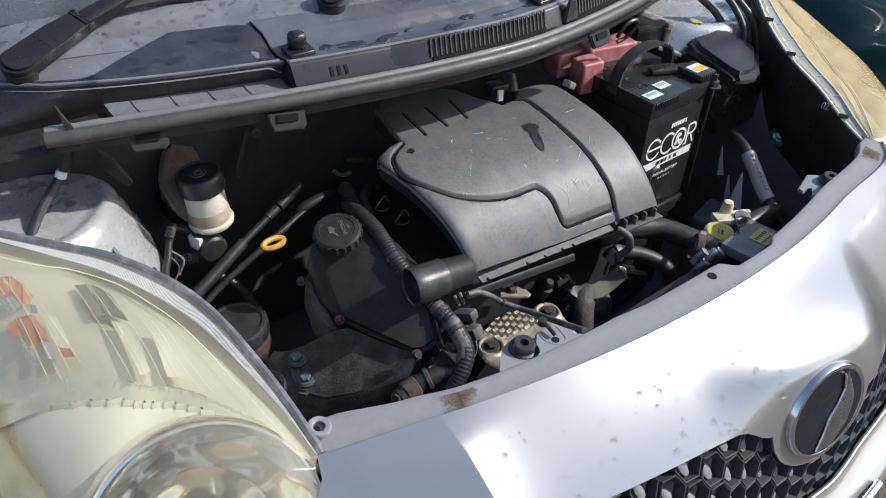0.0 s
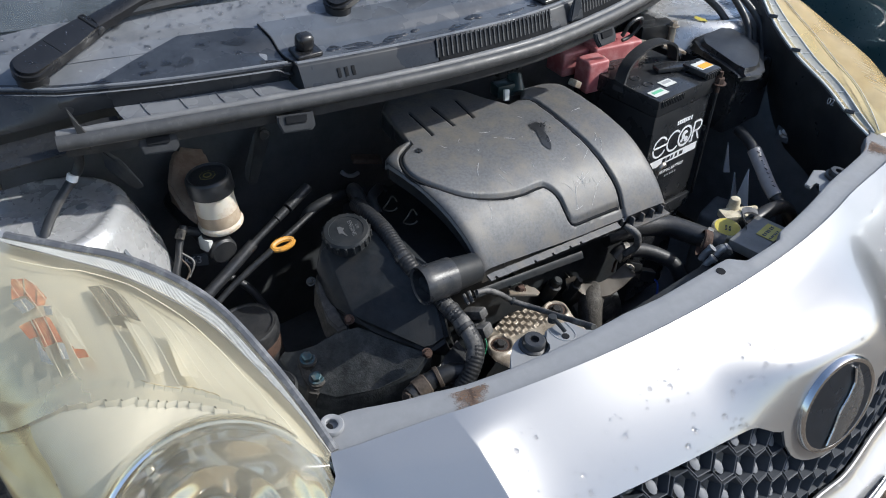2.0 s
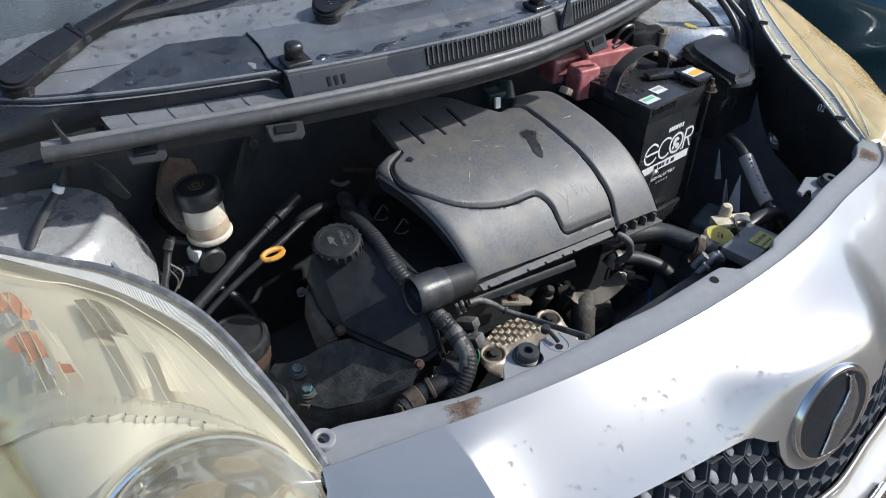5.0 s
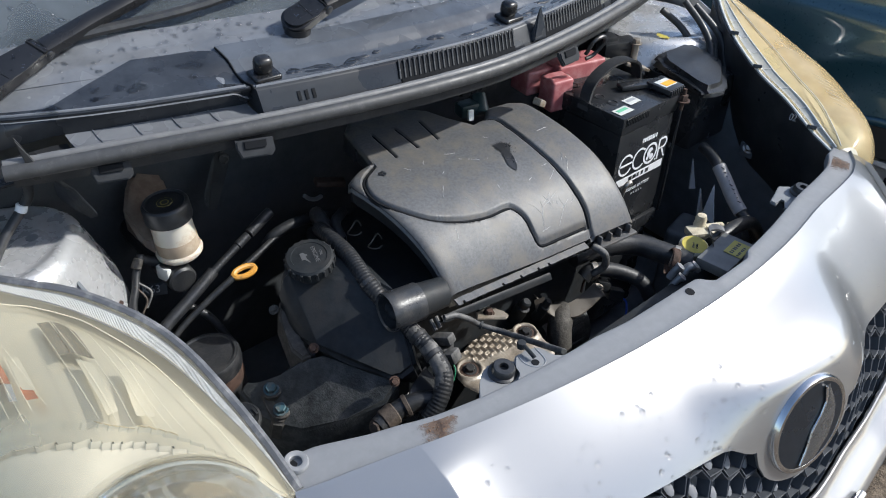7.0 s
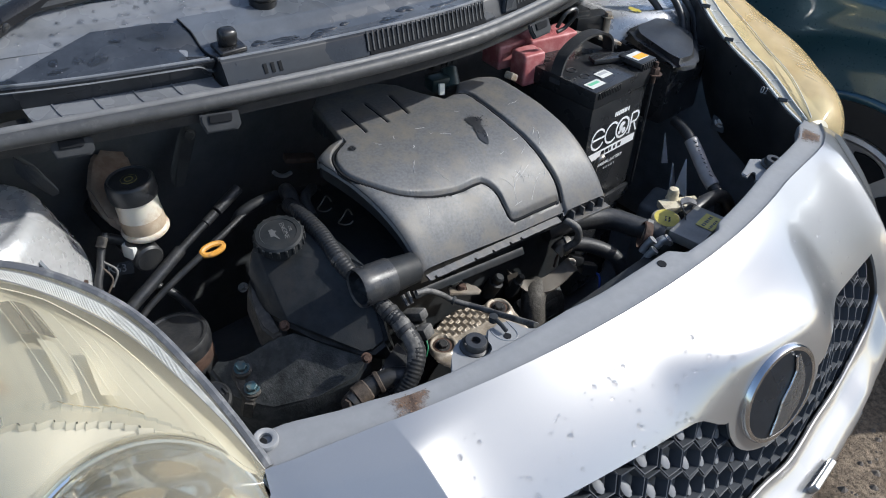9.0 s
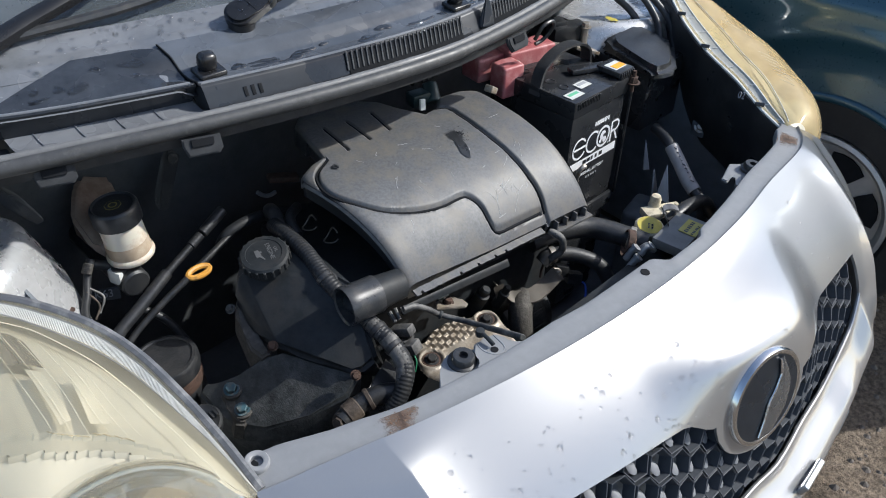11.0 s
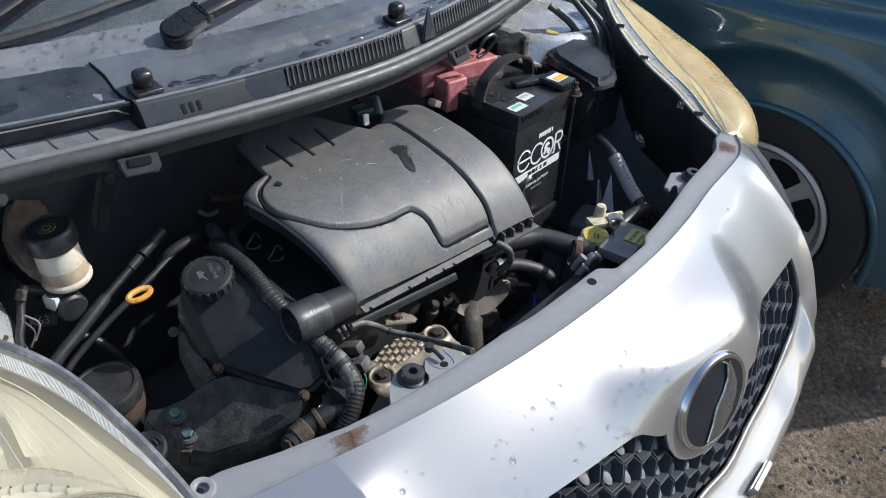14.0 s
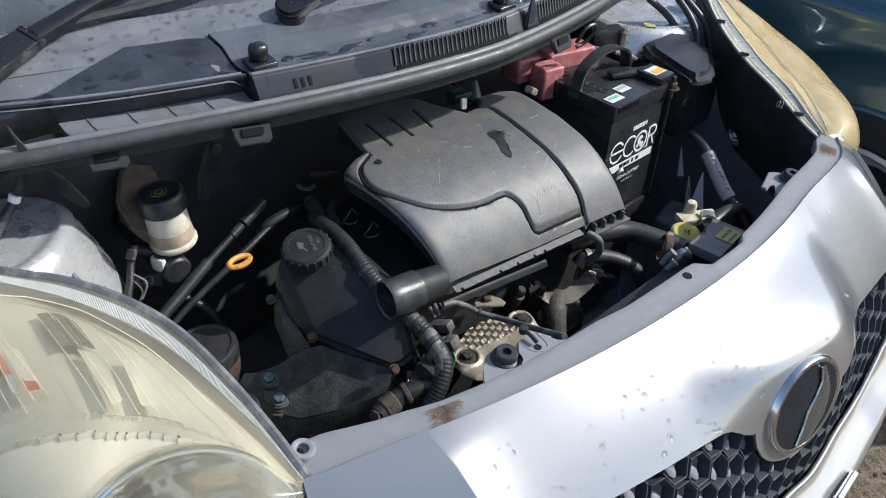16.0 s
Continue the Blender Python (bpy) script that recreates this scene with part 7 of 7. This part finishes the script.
tube(bm, [(0.1187, 0.3678, 0.5169), (0.1230, 0.3571, 0.5126), (0.1166, 0.3485, 0.4976), (0.1123, 0.3464, 0.4805)], 0.0018, 6, 5)
part("blue_wire", bm, BLUE, plug2)
bm = B()
tube(bm, [(0.0802, 0.4127, 0.5575), (0.0642, 0.4085, 0.5511), (0.0524, 0.4020, 0.5404)], 0.0022, 6, 5)
part("orange_wire", bm, RUST, plug2)

lower = thing("alternator", (0.08, 0.47, 0.36), "dark ribbed alternator deep in the bay", "alternator")
bm = B()
cyl(bm, (0.02, 0.475, 0.40), (0.13, 0.465, 0.40), 0.055, None, 30, 0.006)
part("alternator_case", bm, CAST, lower)
for k in range(12):
    a = k * math.pi / 6
    bm = B()
    box(bm, (0.072, 0.470 + 0.056 * math.cos(a), 0.40 + 0.056 * math.sin(a)), (0.07, 0.004, 0.008), (math.degrees(a), 0, 0), 0.001)
    part("fin", bm, CAST, lower)

bits = thing("tap_fittings", (0.15, 0.295, 0.60), "small grey pipe fittings on the radiator neck", "pipe fitting")
for a, b, r in (((0.140, 0.30, 0.59), (0.150, 0.292, 0.612), 0.006), ((0.155, 0.285, 0.600), (0.172, 0.278, 0.612), 0.006), ((0.168, 0.29, 0.60), (0.180, 0.280, 0.603), 0.0075), ((0.132, 0.29, 0.575), (0.144, 0.282, 0.60), 0.006)):
    bm = B()
    tube(bm, [a, Vector(a).lerp(Vector(b), 0.5) + Vector((0, 0, 0.004)), b], r, 10, 4)
    lathe(bm, Vector(b), (0.3, -0.3, 0.6), [(r * 1.3, -0.002), (r * 1.3, 0.003), (0, 0.004)], 12)
    part("fitting", bm, FITTING, bits)
bm = B()
lathe(bm, (0.158, 0.318, 0.605), (0.55, -0.75, -0.15), [(0.0215, 0), (0.0235, 0.002), (0.0235, 0.012), (0.0215, 0.014)], 26)
part("band", bm, RUST, bits)

strap = thing("cap_strap", (0.25, 0.30, 0.62), "dark rubber strap hooked over the filler cap", "strap")
bm = B()
pts_ = spline([(0.232, 0.278, 0.600), (0.236, 0.290, 0.626), (0.246, 0.306, 0.634), (0.268, 0.306, 0.630), (0.285, 0.298, 0.622)], 6)
prev = None
for q in pts_:
    row = [bm.verts.new(q + Vector((a * 0.006, a * 0.005, b * 0.0018))) for a, b in ((-1, -1), (1, -1), (1, 1), (-1, 1))]
    if prev:
        for k in range(4):
            bm.faces.new((prev[k], prev[(k + 1) % 4], row[(k + 1) % 4], row[k]))
    else:
        bm.faces.new(row)
    prev = row
bm.faces.new(prev)
part("strap_band", bm, EDGE, strap)
hose("overflow_hose", [(0.262, 0.302, 0.600), (0.30, 0.300, 0.606), (0.345, 0.302, 0.602), (0.39, 0.300, 0.588), (0.42, 0.29, 0.55)], 0.0125, HOSE, "black rubber overflow hose beside the cap")

fins = thing("washer_neck", (0.44, 0.42, 0.45), "translucent white washer tank neck with moulded fins", "washer tank")
for tri in (((0.468, 0.480, 0.612), (0.462, 0.470, 0.55), (0.480, 0.466, 0.545)), ((0.428, 0.404, 0.604), (0.405, 0.402, 0.545), (0.398, 0.370, 0.545)), ((0.450, 0.44, 0.57), (0.43, 0.42, 0.50), (0.47, 0.43, 0.50))):
    bm = B()
    a, b, c = [Vector(q) for q in tri]
    nn = (b - a).cross(c - a).normalized() * 0.0015
    hull(bm, [a + nn, a - nn, b + nn, b - nn, c + nn, c - nn], 0.0005)
    part("fin", bm, PALEPL, fins)
bm = B()
box(bm, (0.44, 0.43, 0.40), (0.09, 0.08, 0.18), (0, 0, 12), 0.012, 3)
part("tank", bm, DARK, fins)

wb = thing("wing_bolt", (0.60, 0.44, 0.605), "zinc flange bolt on the inner wing", "bolt")
bm = B()
hexbolt(bm, (0.606, 0.438, 0.606), (-0.7, -0.3, 0.6), 0.0075, 0.007, 1.6)
part("bolt_head", bm, STEEL, wb)
bm = B()
box(bm, (0.612, 0.441, 0.600), (0.02, 0.03, 0.03), bev=0.003)
part("bolt_pad", bm, DARK, wb)


# a chalk mark on the lamp housing and scribbles on the wing
mk = thing("chalk_mark", (0.575, 0.357, 0.72), "pale chalk number on the black lamp housing", "chalk mark")
lettering("chalk_digits", "02", Matrix(((-0.35, 0.35, -0.87, 0.541), (-0.90, 0.10, 0.42, 0.346), (0.24, 0.93, 0.26, 0.7315), (0, 0, 0, 1))), 0.018, GREYINK, mk)

sk = thing("chalk_scribble", (0.60, 0.33, 0.59), "faint pale chalk scribble on the dark inner wing", "chalk mark")
for pts_ in (((0.600, 0.366, 0.590), (0.600, 0.357, 0.575)), ((0.600, 0.345, 0.600), (0.600, 0.336, 0.585)), ((0.600, 0.337, 0.602), (0.600, 0.328, 0.588)), ((0.600, 0.352, 0.578), (0.600, 0.345, 0.571), (0.600, 0.338, 0.577)), ((0.600, 0.318, 0.590), (0.600, 0.312, 0.596), (0.600, 0.307, 0.590), (0.600, 0.312, 0.583), (0.600, 0.318, 0.590))):
    bm = B()
    tube(bm, list(pts_), 0.0008, 5, 4)
    part("stroke", bm, GREYINK, sk)

# bracket, tower and clutter behind the battery
tb = thing("relay_bracket", (0.455, 0.665, 0.74), "black relay holder with a zinc bolt", "relay bracket")
bm = B()
box(bm, (0.446, 0.684, 0.778), (0.075, 0.035, 0.030), (0, 0, -20), 0.003)
box(bm, (0.430, 0.70, 0.795), (0.035, 0.03, 0.012), (0, 0, -20), 0.002)
part("relay_block", bm, BLACK, tb)
bm = B()
hexbolt(bm, (0.466, 0.655, 0.790), (0, 0, 1), 0.008, 0.010, 1.5)
cyl(bm, (0.466, 0.655, 0.75), (0.466, 0.655, 0.79), 0.007, None, 12)
part("bolt", bm, STEEL, tb)
bm = B()
box(bm, (0.455, 0.64, 0.752), (0.06, 0.02, 0.006), (0, 20, -20), 0.001)
part("bracket_arm", bm, STEEL, tb)
ym = thing("paint_mark", (0.585, 0.675, 0.745), "yellow paint dab on the strut tower", "paint mark")
splotch("paint_dab", 0.568, 0.663, tower_z(0.568, 0.663) + 0.004, 0.010, 0.018, LABELY, ym, 11)
for k, pts in enumerate((((0.62, 0.66, 0.84), (0.635, 0.62, 0.80), (0.625, 0.585, 0.77), (0.60, 0.56, 0.74)), ((0.645, 0.65, 0.83), (0.66, 0.60, 0.79), (0.65, 0.565, 0.76), (0.63, 0.54, 0.72)), ((0.59, 0.69, 0.82), (0.615, 0.655, 0.79), (0.62, 0.62, 0.76)))):
    hose("wing_wiring", list(pts), 0.007, HOSE, "black taped wiring along the wing", cat="wiring", group="wing wiring")
# seal clips
for x, y, z in ((-0.401, 0.616, 0.876), (-0.560, 0.680, 0.870), (0.134, 0.560, 0.880)):
    cl = thing("seal_clip", (x, y, z), "grey plastic clip with a dark slot below the seal", "clip", "seal clips")
    m = pose(x, y, z, 64, 0, -20 if x < 0 else 4)
    bm = B()
    prism(bm, [(-0.019, -0.011), (0.019, -0.011), (0.024, -0.005), (0.023, 0.012), (-0.024, 0.012), (-0.024, 0.002)], m, 0.007, 0.002)
    part("clip_body", bm, CLIPM, cl)
    bm = B()
    prism(bm, [(-0.014, 0.0), (0.012, 0.0), (0.014, 0.003), (0.014, 0.010), (-0.014, 0.010)], m @ Matrix.Translation((0, 0, 0.0052)), 0.004, 0.0008)
    part("clip_slot", bm, VOID, cl)

# strut tower side
wh = hose("washer_hose", [(-0.640, 0.752, 0.875), (-0.640, 0.751, 0.838), (-0.655, 0.750, 0.818), (-0.685, 0.738, 0.795), (-0.712, 0.720, 0.77), (-0.735, 0.700, 0.735)], 0.0062, HOSE, "black washer hose with a white band")
bm = B()
cyl(bm, (-0.6515, 0.750, 0.8255), (-0.6555, 0.750, 0.8165), 0.0072, None, 16, 0.0006)
part("white_band", bm, INK, wh)
tower_bits = thing("tower_fixings", (-0.62, 0.70, 0.76), "spot welds and a rusty hole on the strut tower", "spot welds")


for x, y in ((-0.655, 0.652), (-0.625, 0.662), (-0.600, 0.678), (-0.69, 0.645), (-0.72, 0.645)):
    bm = B()
    z = tower_z(x, y)
    lathe(bm, (x, y, z - 0.001), (0.3, -0.7, 0.6), [(0.0058, 0), (0.0058, 0.0012), (0.0045, 0.0018), (0.0035, 0.0010), (0, 0.0010)], 16)
    part("spot_weld", bm, TOWER, tower_bits)
for x, y, r, mt in ((-0.652, 0.752, 0.0075, DARK), (-0.587, 0.690, 0.006, RUST)):
    bm = B()
    z = tower_z(x, y)
    lathe(bm, (x, y, z - 0.0005), (0, 0, 1), [(r, 0), (r, 0.0012), (0, 0.0013)], 16)
    part("hole", bm, mt, tower_bits)
leaf = thing("tower_gusset", (-0.58, 0.79, 0.78), "dark leaf-shaped body gusset behind the tower", "gusset")
bm = B()
hull(bm, [(-0.600, 0.80, 0.83), (-0.575, 0.79, 0.80), (-0.555, 0.775, 0.755), (-0.57, 0.78, 0.75), (-0.60, 0.80, 0.79), (-0.58, 0.81, 0.77)], 0.003)
part("gusset_plate", bm, BLACK, leaf)
harn = thing("wiring_harness", (-0.555, 0.71, 0.66), "taped wiring harness with connectors beside the tower", "wiring harness")
for pts, r, mt in ((((-0.53, 0.735, 0.700), (-0.545, 0.723, 0.682), (-0.556, 0.708, 0.668), (-0.568, 0.695, 0.655), (-0.575, 0.68, 0.635)), 0.0055, LOOM), (((-0.53, 0.74, 0.69), (-0.505, 0.735, 0.675), (-0.485, 0.725, 0.668)), 0.007, LOOM), (((-0.55, 0.712, 0.675), (-0.538, 0.70, 0.66), (-0.552, 0.69, 0.645)), 0.0018, RUBBER), (((-0.556, 0.708, 0.674), (-0.548, 0.695, 0.655), (-0.56, 0.688, 0.64)), 0.0015, BROWNFIT)):
    bm = B()
    tube(bm, list(pts), r, 10, 6)
    part("loom", bm, mt, harn)
bm = B()
cyl(bm, (-0.545, 0.722, 0.690), (-0.536, 0.728, 0.700), 0.0068, None, 14, 0.001)
part("tape_ring", bm, CAST2, harn)
bm = B()
box(bm, (-0.497, 0.722, 0.668), (0.034, 0.022, 0.022), (0, 0, 20), 0.003)
part("white_plug", bm, PAPER, harn)
kl = thing("stencil_label", (-0.519, 0.754, 0.62), "black label with a pale stencilled code", "label")
bm = B()
km = Matrix(((0.88, 0.28, -0.38, -0.519), (-0.47, 0.53, -0.70, 0.754), (0.0, 0.80, 0.60, 0.62), (0, 0, 0, 1)))
prism(bm, [(-0.022, -0.009), (0.022, -0.009), (0.022, 0.009), (-0.022, 0.009)], km, 0.0006)
part("label_card", bm, BATT, kl)
lettering("label_code", "K63", km @ Matrix.Translation((0, 0, 0.0009)), 0.016, GREYINK, kl)

# things on the firewall, behind the engine
fw = thing("firewall_bracket", (-0.36, 0.80, 0.72), "grey sheet bracket with a round hole on the firewall", "bracket")
bm = B()
hull(bm, [(-0.395, 0.80, 0.68), (-0.375, 0.80, 0.675), (-0.335, 0.81, 0.755), (-0.350, 0.81, 0.775), (-0.365, 0.81, 0.770), (-0.395, 0.806, 0.70), (-0.37, 0.83, 0.72)], 0.003)
part("bracket_sheet", bm, BLACK, fw)
bm = B()
lathe(bm, (-0.352, 0.806, 0.757), (-0.3, -1, 0.2), [(0.008, 0), (0.008, 0.003), (0, 0.0032)], 16)
part("bracket_hole", bm, BATT, fw)
for k, (pts, r, nm) in enumerate(((((-0.26, 0.70, 0.66), (-0.275, 0.68, 0.69), (-0.285, 0.655, 0.70), (-0.29, 0.63, 0.69)), 0.011, "breather_hose"), (((-0.24, 0.66, 0.69), (-0.275, 0.63, 0.70), (-0.285, 0.60, 0.69)), 0.008, "breather_hose"), (((-0.50, 0.70, 0.62), (-0.47, 0.68, 0.59), (-0.45, 0.66, 0.54)), 0.006, "brake_pipe"))):
    hose(nm, list(pts), r, HOSE, "black rubber hose behind the engine", clamp=(), group="engine hoses")
for x, y, z in ((-0.262, 0.60, 0.700), (-0.255, 0.56, 0.695)):
    cp = thing("hose_clip", (x, y, z), "spring wire hose clip", "hose clip", "hose clips")
    bm = B()
    tube(bm, [(x + 0.012 * math.cos(a), y + 0.004 * math.sin(2 * a), z + 0.012 * math.sin(a)) for a in np.linspace(0, 5.6, 14)], 0.0012, 6, 2)
    part("clip_wire", bm, LEVER, cp)
ws = thing("rusty_bracket", (-0.18, 0.75, 0.68), "rusty bracket glimpsed behind the engine cover", "bracket")
bm = B()
box(bm, (-0.205, 0.742, 0.690), (0.05, 0.02, 0.010), (0, 10, -20), 0.003)
part("bracket_bar", bm, RUST, ws)
sm = thing("throttle_plug", (0.02, 0.66, 0.78), "dark plug with a white tab in the cover notch", "connector")
bm = B()
cyl(bm, (0.038, 0.648, 0.775), (0.048, 0.668, 0.800), 0.015, 0.013, 18, 0.002)
box(bm, (0.018, 0.662, 0.785), (0.034, 0.026, 0.022), (0, 0, -10), 0.004)
part("plug_body", bm, TEALDARK, sm)
bm = B()
box(bm, (0.006, 0.640, 0.785), (0.010, 0.005, 0.018), (-18, 8, -10), 0.0012)
part("white_tab", bm, PAPER, sm)
sb = thing("battery_bracket", (0.12, 0.62, 0.77), "small zinc bracket edge beside the engine cover", "bracket")
bm = B()
box(bm, (0.142, 0.612, 0.778), (0.022, 0.016, 0.012), (0, 30, 10), 0.003)
part("bracket_ear", bm, STEEL, sb)
rb = thing("seal_bracket", (0.15, 0.60, 0.86), "black steel loop bracket below the seal", "bracket")
bm = B()
tube(bm, [(0.235, 0.60, 0.845), (0.240, 0.59, 0.870), (0.262, 0.588, 0.874), (0.272, 0.592, 0.86), (0.262, 0.602, 0.838), (0.245, 0.606, 0.832)], 0.0035, 8, 5)
part("loop", bm, BLACK, rb)
db = thing("control_unit", (0.10, 0.74, 0.78), "black ribbed control box below the cowl", "control box")
bm = B()
box(bm, (0.10, 0.735, 0.795), (0.075, 0.05, 0.05), (0, 0, -8), 0.004)
for k in range(5):
    box(bm, (0.075 + 0.012 * k, 0.709, 0.797), (0.004, 0.004, 0.04), (0, 0, -8), 0.0008)
part("unit_case", bm, BLACK, db)

hose("heater_pipe", [(-0.352, 0.705, 0.650), (-0.340, 0.70, 0.668), (-0.302, 0.70, 0.674), (-0.262, 0.70, 0.668), (-0.20, 0.70, 0.650)], 0.0085, LOOM, "black rubber hose arching behind the oil cap", group="engine hoses")
ft = thing("hose_fitting", (-0.24, 0.75, 0.66), "pale crimped hose fitting behind the engine", "pipe fitting")
bm = B()
tube(bm, [(-0.250, 0.75, 0.678), (-0.241, 0.748, 0.669), (-0.229, 0.748, 0.664), (-0.217, 0.75, 0.664)], 0.0035, 8, 4)
part("crimp", bm, FITTING, ft)
hose("transfer_pipe", [(-0.405, 0.684, 0.648), (-0.38, 0.688, 0.655), (-0.35, 0.694, 0.663), (-0.318, 0.700, 0.672)], 0.0052, HOSE, "thin black pipe beside the thick one", cat="pipe")
# scratches on the cover
sc = random.Random(8)
for k in range(46):
    if k < 16:
        x0, y0 = -0.05 + sc.random() * 0.075, 0.405 + sc.random() * 0.035
    else:
        x0, y0 = -0.20 + sc.random() * 0.29, 0.43 + sc.random() * 0.15
    a = sc.random() * math.pi
    ln = 0.006 + 0.022 * sc.random()
    pts = []
    for t in np.linspace(0, 1, 6):
        x = x0 + math.cos(a) * ln * t + 0.003 * math.sin(t * 3 + k)
        y = y0 + math.sin(a) * ln * t * 0.8
        pts.append((x, y, cov_z(x, y) + 0.0002 + 0.0008 * noise.noise(Vector((x * 25, y * 25, 0)))))
    if min(dist_line(q[0], q[1], GSs) for q in pts) < 0.006 or min(dist_line(q[0], q[1], GRs) for q in pts) < 0.006:
        continue
    bm = B()
    tube(bm, pts, 0.00024, 4, 1)
    part("scratch", bm, SCRATCH, engine_cover)

# ---- water drops ----
dr = random.Random(21)
drops = thing("water_drops", (0, 0.1, 0.68), "scattered clear water drops on the painted bumper", "water drops", kind="stuff")
bm = B()
for k in range(230):
    if k < 90:
        x, z = -0.24 + 0.16 * dr.random(), 0.640 + 0.075 * dr.random()
    elif k < 150:
        x, z = -0.44 + 0.22 * dr.random(), 0.64 + 0.07 * dr.random()
    elif k < 190:
        x, z = 0.17 + 0.15 * dr.random(), 0.635 + 0.07 * dr.random()
    else:
        x, z = -0.1 + 0.5 * dr.random(), 0.65 + 0.07 * dr.random()
    z = min(z, crease_z(x) - 0.012)
    p = skin(x, z, 0.0003)
    n_ = (skin(x, z, 0.01) - skin(x, z, 0)).normalized()
    drop_at(bm, p, n_, 0.0009 + 0.0034 * dr.random() ** 3, 0.62)
part("bumper_drops", bm, DROP, drops)
cd = thing("cowl_drops", (-0.3, 0.75, 0.95), "rain drops on the cowl and wiper", "water drops", kind="stuff")
bm = B()
for k in range(300):
    x = -0.68 + 0.75 * dr.random()
    v = 0.05 + 0.85 * dr.random()
    p = section(SECR, x, v)
    drop_at(bm, p + Vector((0, 0, 0.0004 - (0.006 * (1 - v) if abs(x) >= 0.36 else 0))), Vector((0, -0.2, 1)), 0.0014 + 0.0036 * dr.random() ** 2, 0.6)
for k in range(90):
    x, v = -0.62 + 0.8 * dr.random(), 0.02 + 0.2 * dr.random()
    p = glass_pt((x + 0.78) / 1.56, v)
    drop_at(bm, p + Vector((0, -0.0002, 0.0006)), Vector((0, -0.5, 0.86)), 0.0011 + 0.0032 * dr.random() ** 3, 0.5)
part("drops", bm, DROP2, cd)

# wet patches standing on the side panel
wet = thing("wet_patches", (-0.5, 0.75, 0.94), "glossy standing water patches on the cowl side panel", "water patches", kind="stuff")
for k in range(13):
    u, v = 0.32 + 0.62 * dr.random(), 0.80 + 0.14 * dr.random()
    p = panel_a(u, v)
    n_ = (panel_a(u + 0.01, v) - p).cross(panel_a(u, v + 0.01) - p).normalized()
    if n_.z < 0:
        n_ = -n_
    rx, ry = 0.006 + 0.014 * dr.random() ** 2, 0.003 + 0.005 * dr.random()
    e1 = (panel_a(u + 0.01, v) - p).normalized()
    e2 = n_.cross(e1)
    bm = B()
    rows_ = []
    for q, h in ((1.0, 0.0002), (0.85, 0.0011), (0.5, 0.0015)):
        rows_.append([bm.verts.new(p + n_ * h + e1 * rx * q * math.cos(a) * (1 + 0.25 * math.sin(2 * a + k)) + e2 * ry * q * math.sin(a) * (1 + 0.3 * math.cos(3 * a + k))) for a in np.linspace(0, 2 * math.pi, 21)[:-1]])
    for r0, r1 in zip(rows_, rows_[1:]):
        for i in range(20):
            bm.faces.new((r0[i], r0[(i + 1) % 20], r1[(i + 1) % 20], r1[i]))
    bm.faces.new(rows_[-1])
    part("wet_patch", bm, DROP, wet, sharp=80)

# shallow water standing in the trough of the centre panel
for k in range(26):
    x = -0.33 + 0.62 * dr.random()
    v = (5.0 + 1.9 * dr.random()) / 11
    p, n_ = section(SECB, x, v), Vector((0, -0.05, 1)).normalized()
    rx, ry = 0.008 + 0.030 * dr.random() ** 2, 0.003 + 0.006 * dr.random()
    tilt = seal_y(x + 0.01) - seal_y(x - 0.01)
    e1 = Vector((0.02, tilt, 0)).normalized()
    e2 = n_.cross(e1)
    bm = B()
    rows_ = []
    for q, h in ((1.0, -0.0004), (0.88, 0.0010), (0.5, 0.0013)):
        rows_.append([bm.verts.new(p + n_ * h + e1 * rx * q * math.cos(a) * (1 + 0.3 * math.sin(2 * a + k) + 0.12 * math.sin(5 * a + 2 * k)) + e2 * ry * q * math.sin(a) * (1 + 0.35 * math.cos(3 * a + k))) for a in np.linspace(0, 2 * math.pi, 29)[:-1]])
    for r0, r1 in zip(rows_, rows_[1:]):
        for i in range(28):
            bm.faces.new((r0[i], r0[(i + 1) % 28], r1[(i + 1) % 28], r1[i]))
    bm.faces.new(rows_[-1])
    part("wet_patch", bm, PUDDLE, wet, sharp=80)

# ---- pebbles on the ground ----
pb = thing("pebbles", (0.9, -0.1, 0), "small dark pebbles strewn on the dirt", "pebbles", kind="stuff")
bm = B()
for k in range(2600):
    x, y = 0.25 + 1.6 * dr.random(), -0.7 + 0.95 * dr.random()
    r = 0.002 + 0.011 * dr.random() ** 5
    vs = []
    for i in range(6):
        a = i * math.pi / 3
        vs.append(bm.verts.new((x + r * math.cos(a) * (0.7 + 0.5 * dr.random()), y + r * math.sin(a) * (0.7 + 0.5 * dr.random()), -0.001)))
    t = bm.verts.new((x, y, r * (0.5 + 0.5 * dr.random())))
    for i in range(6):
        bm.faces.new((vs[i], vs[(i + 1) % 6], t))
part("stones", bm, STONE, pb, sharp=20)
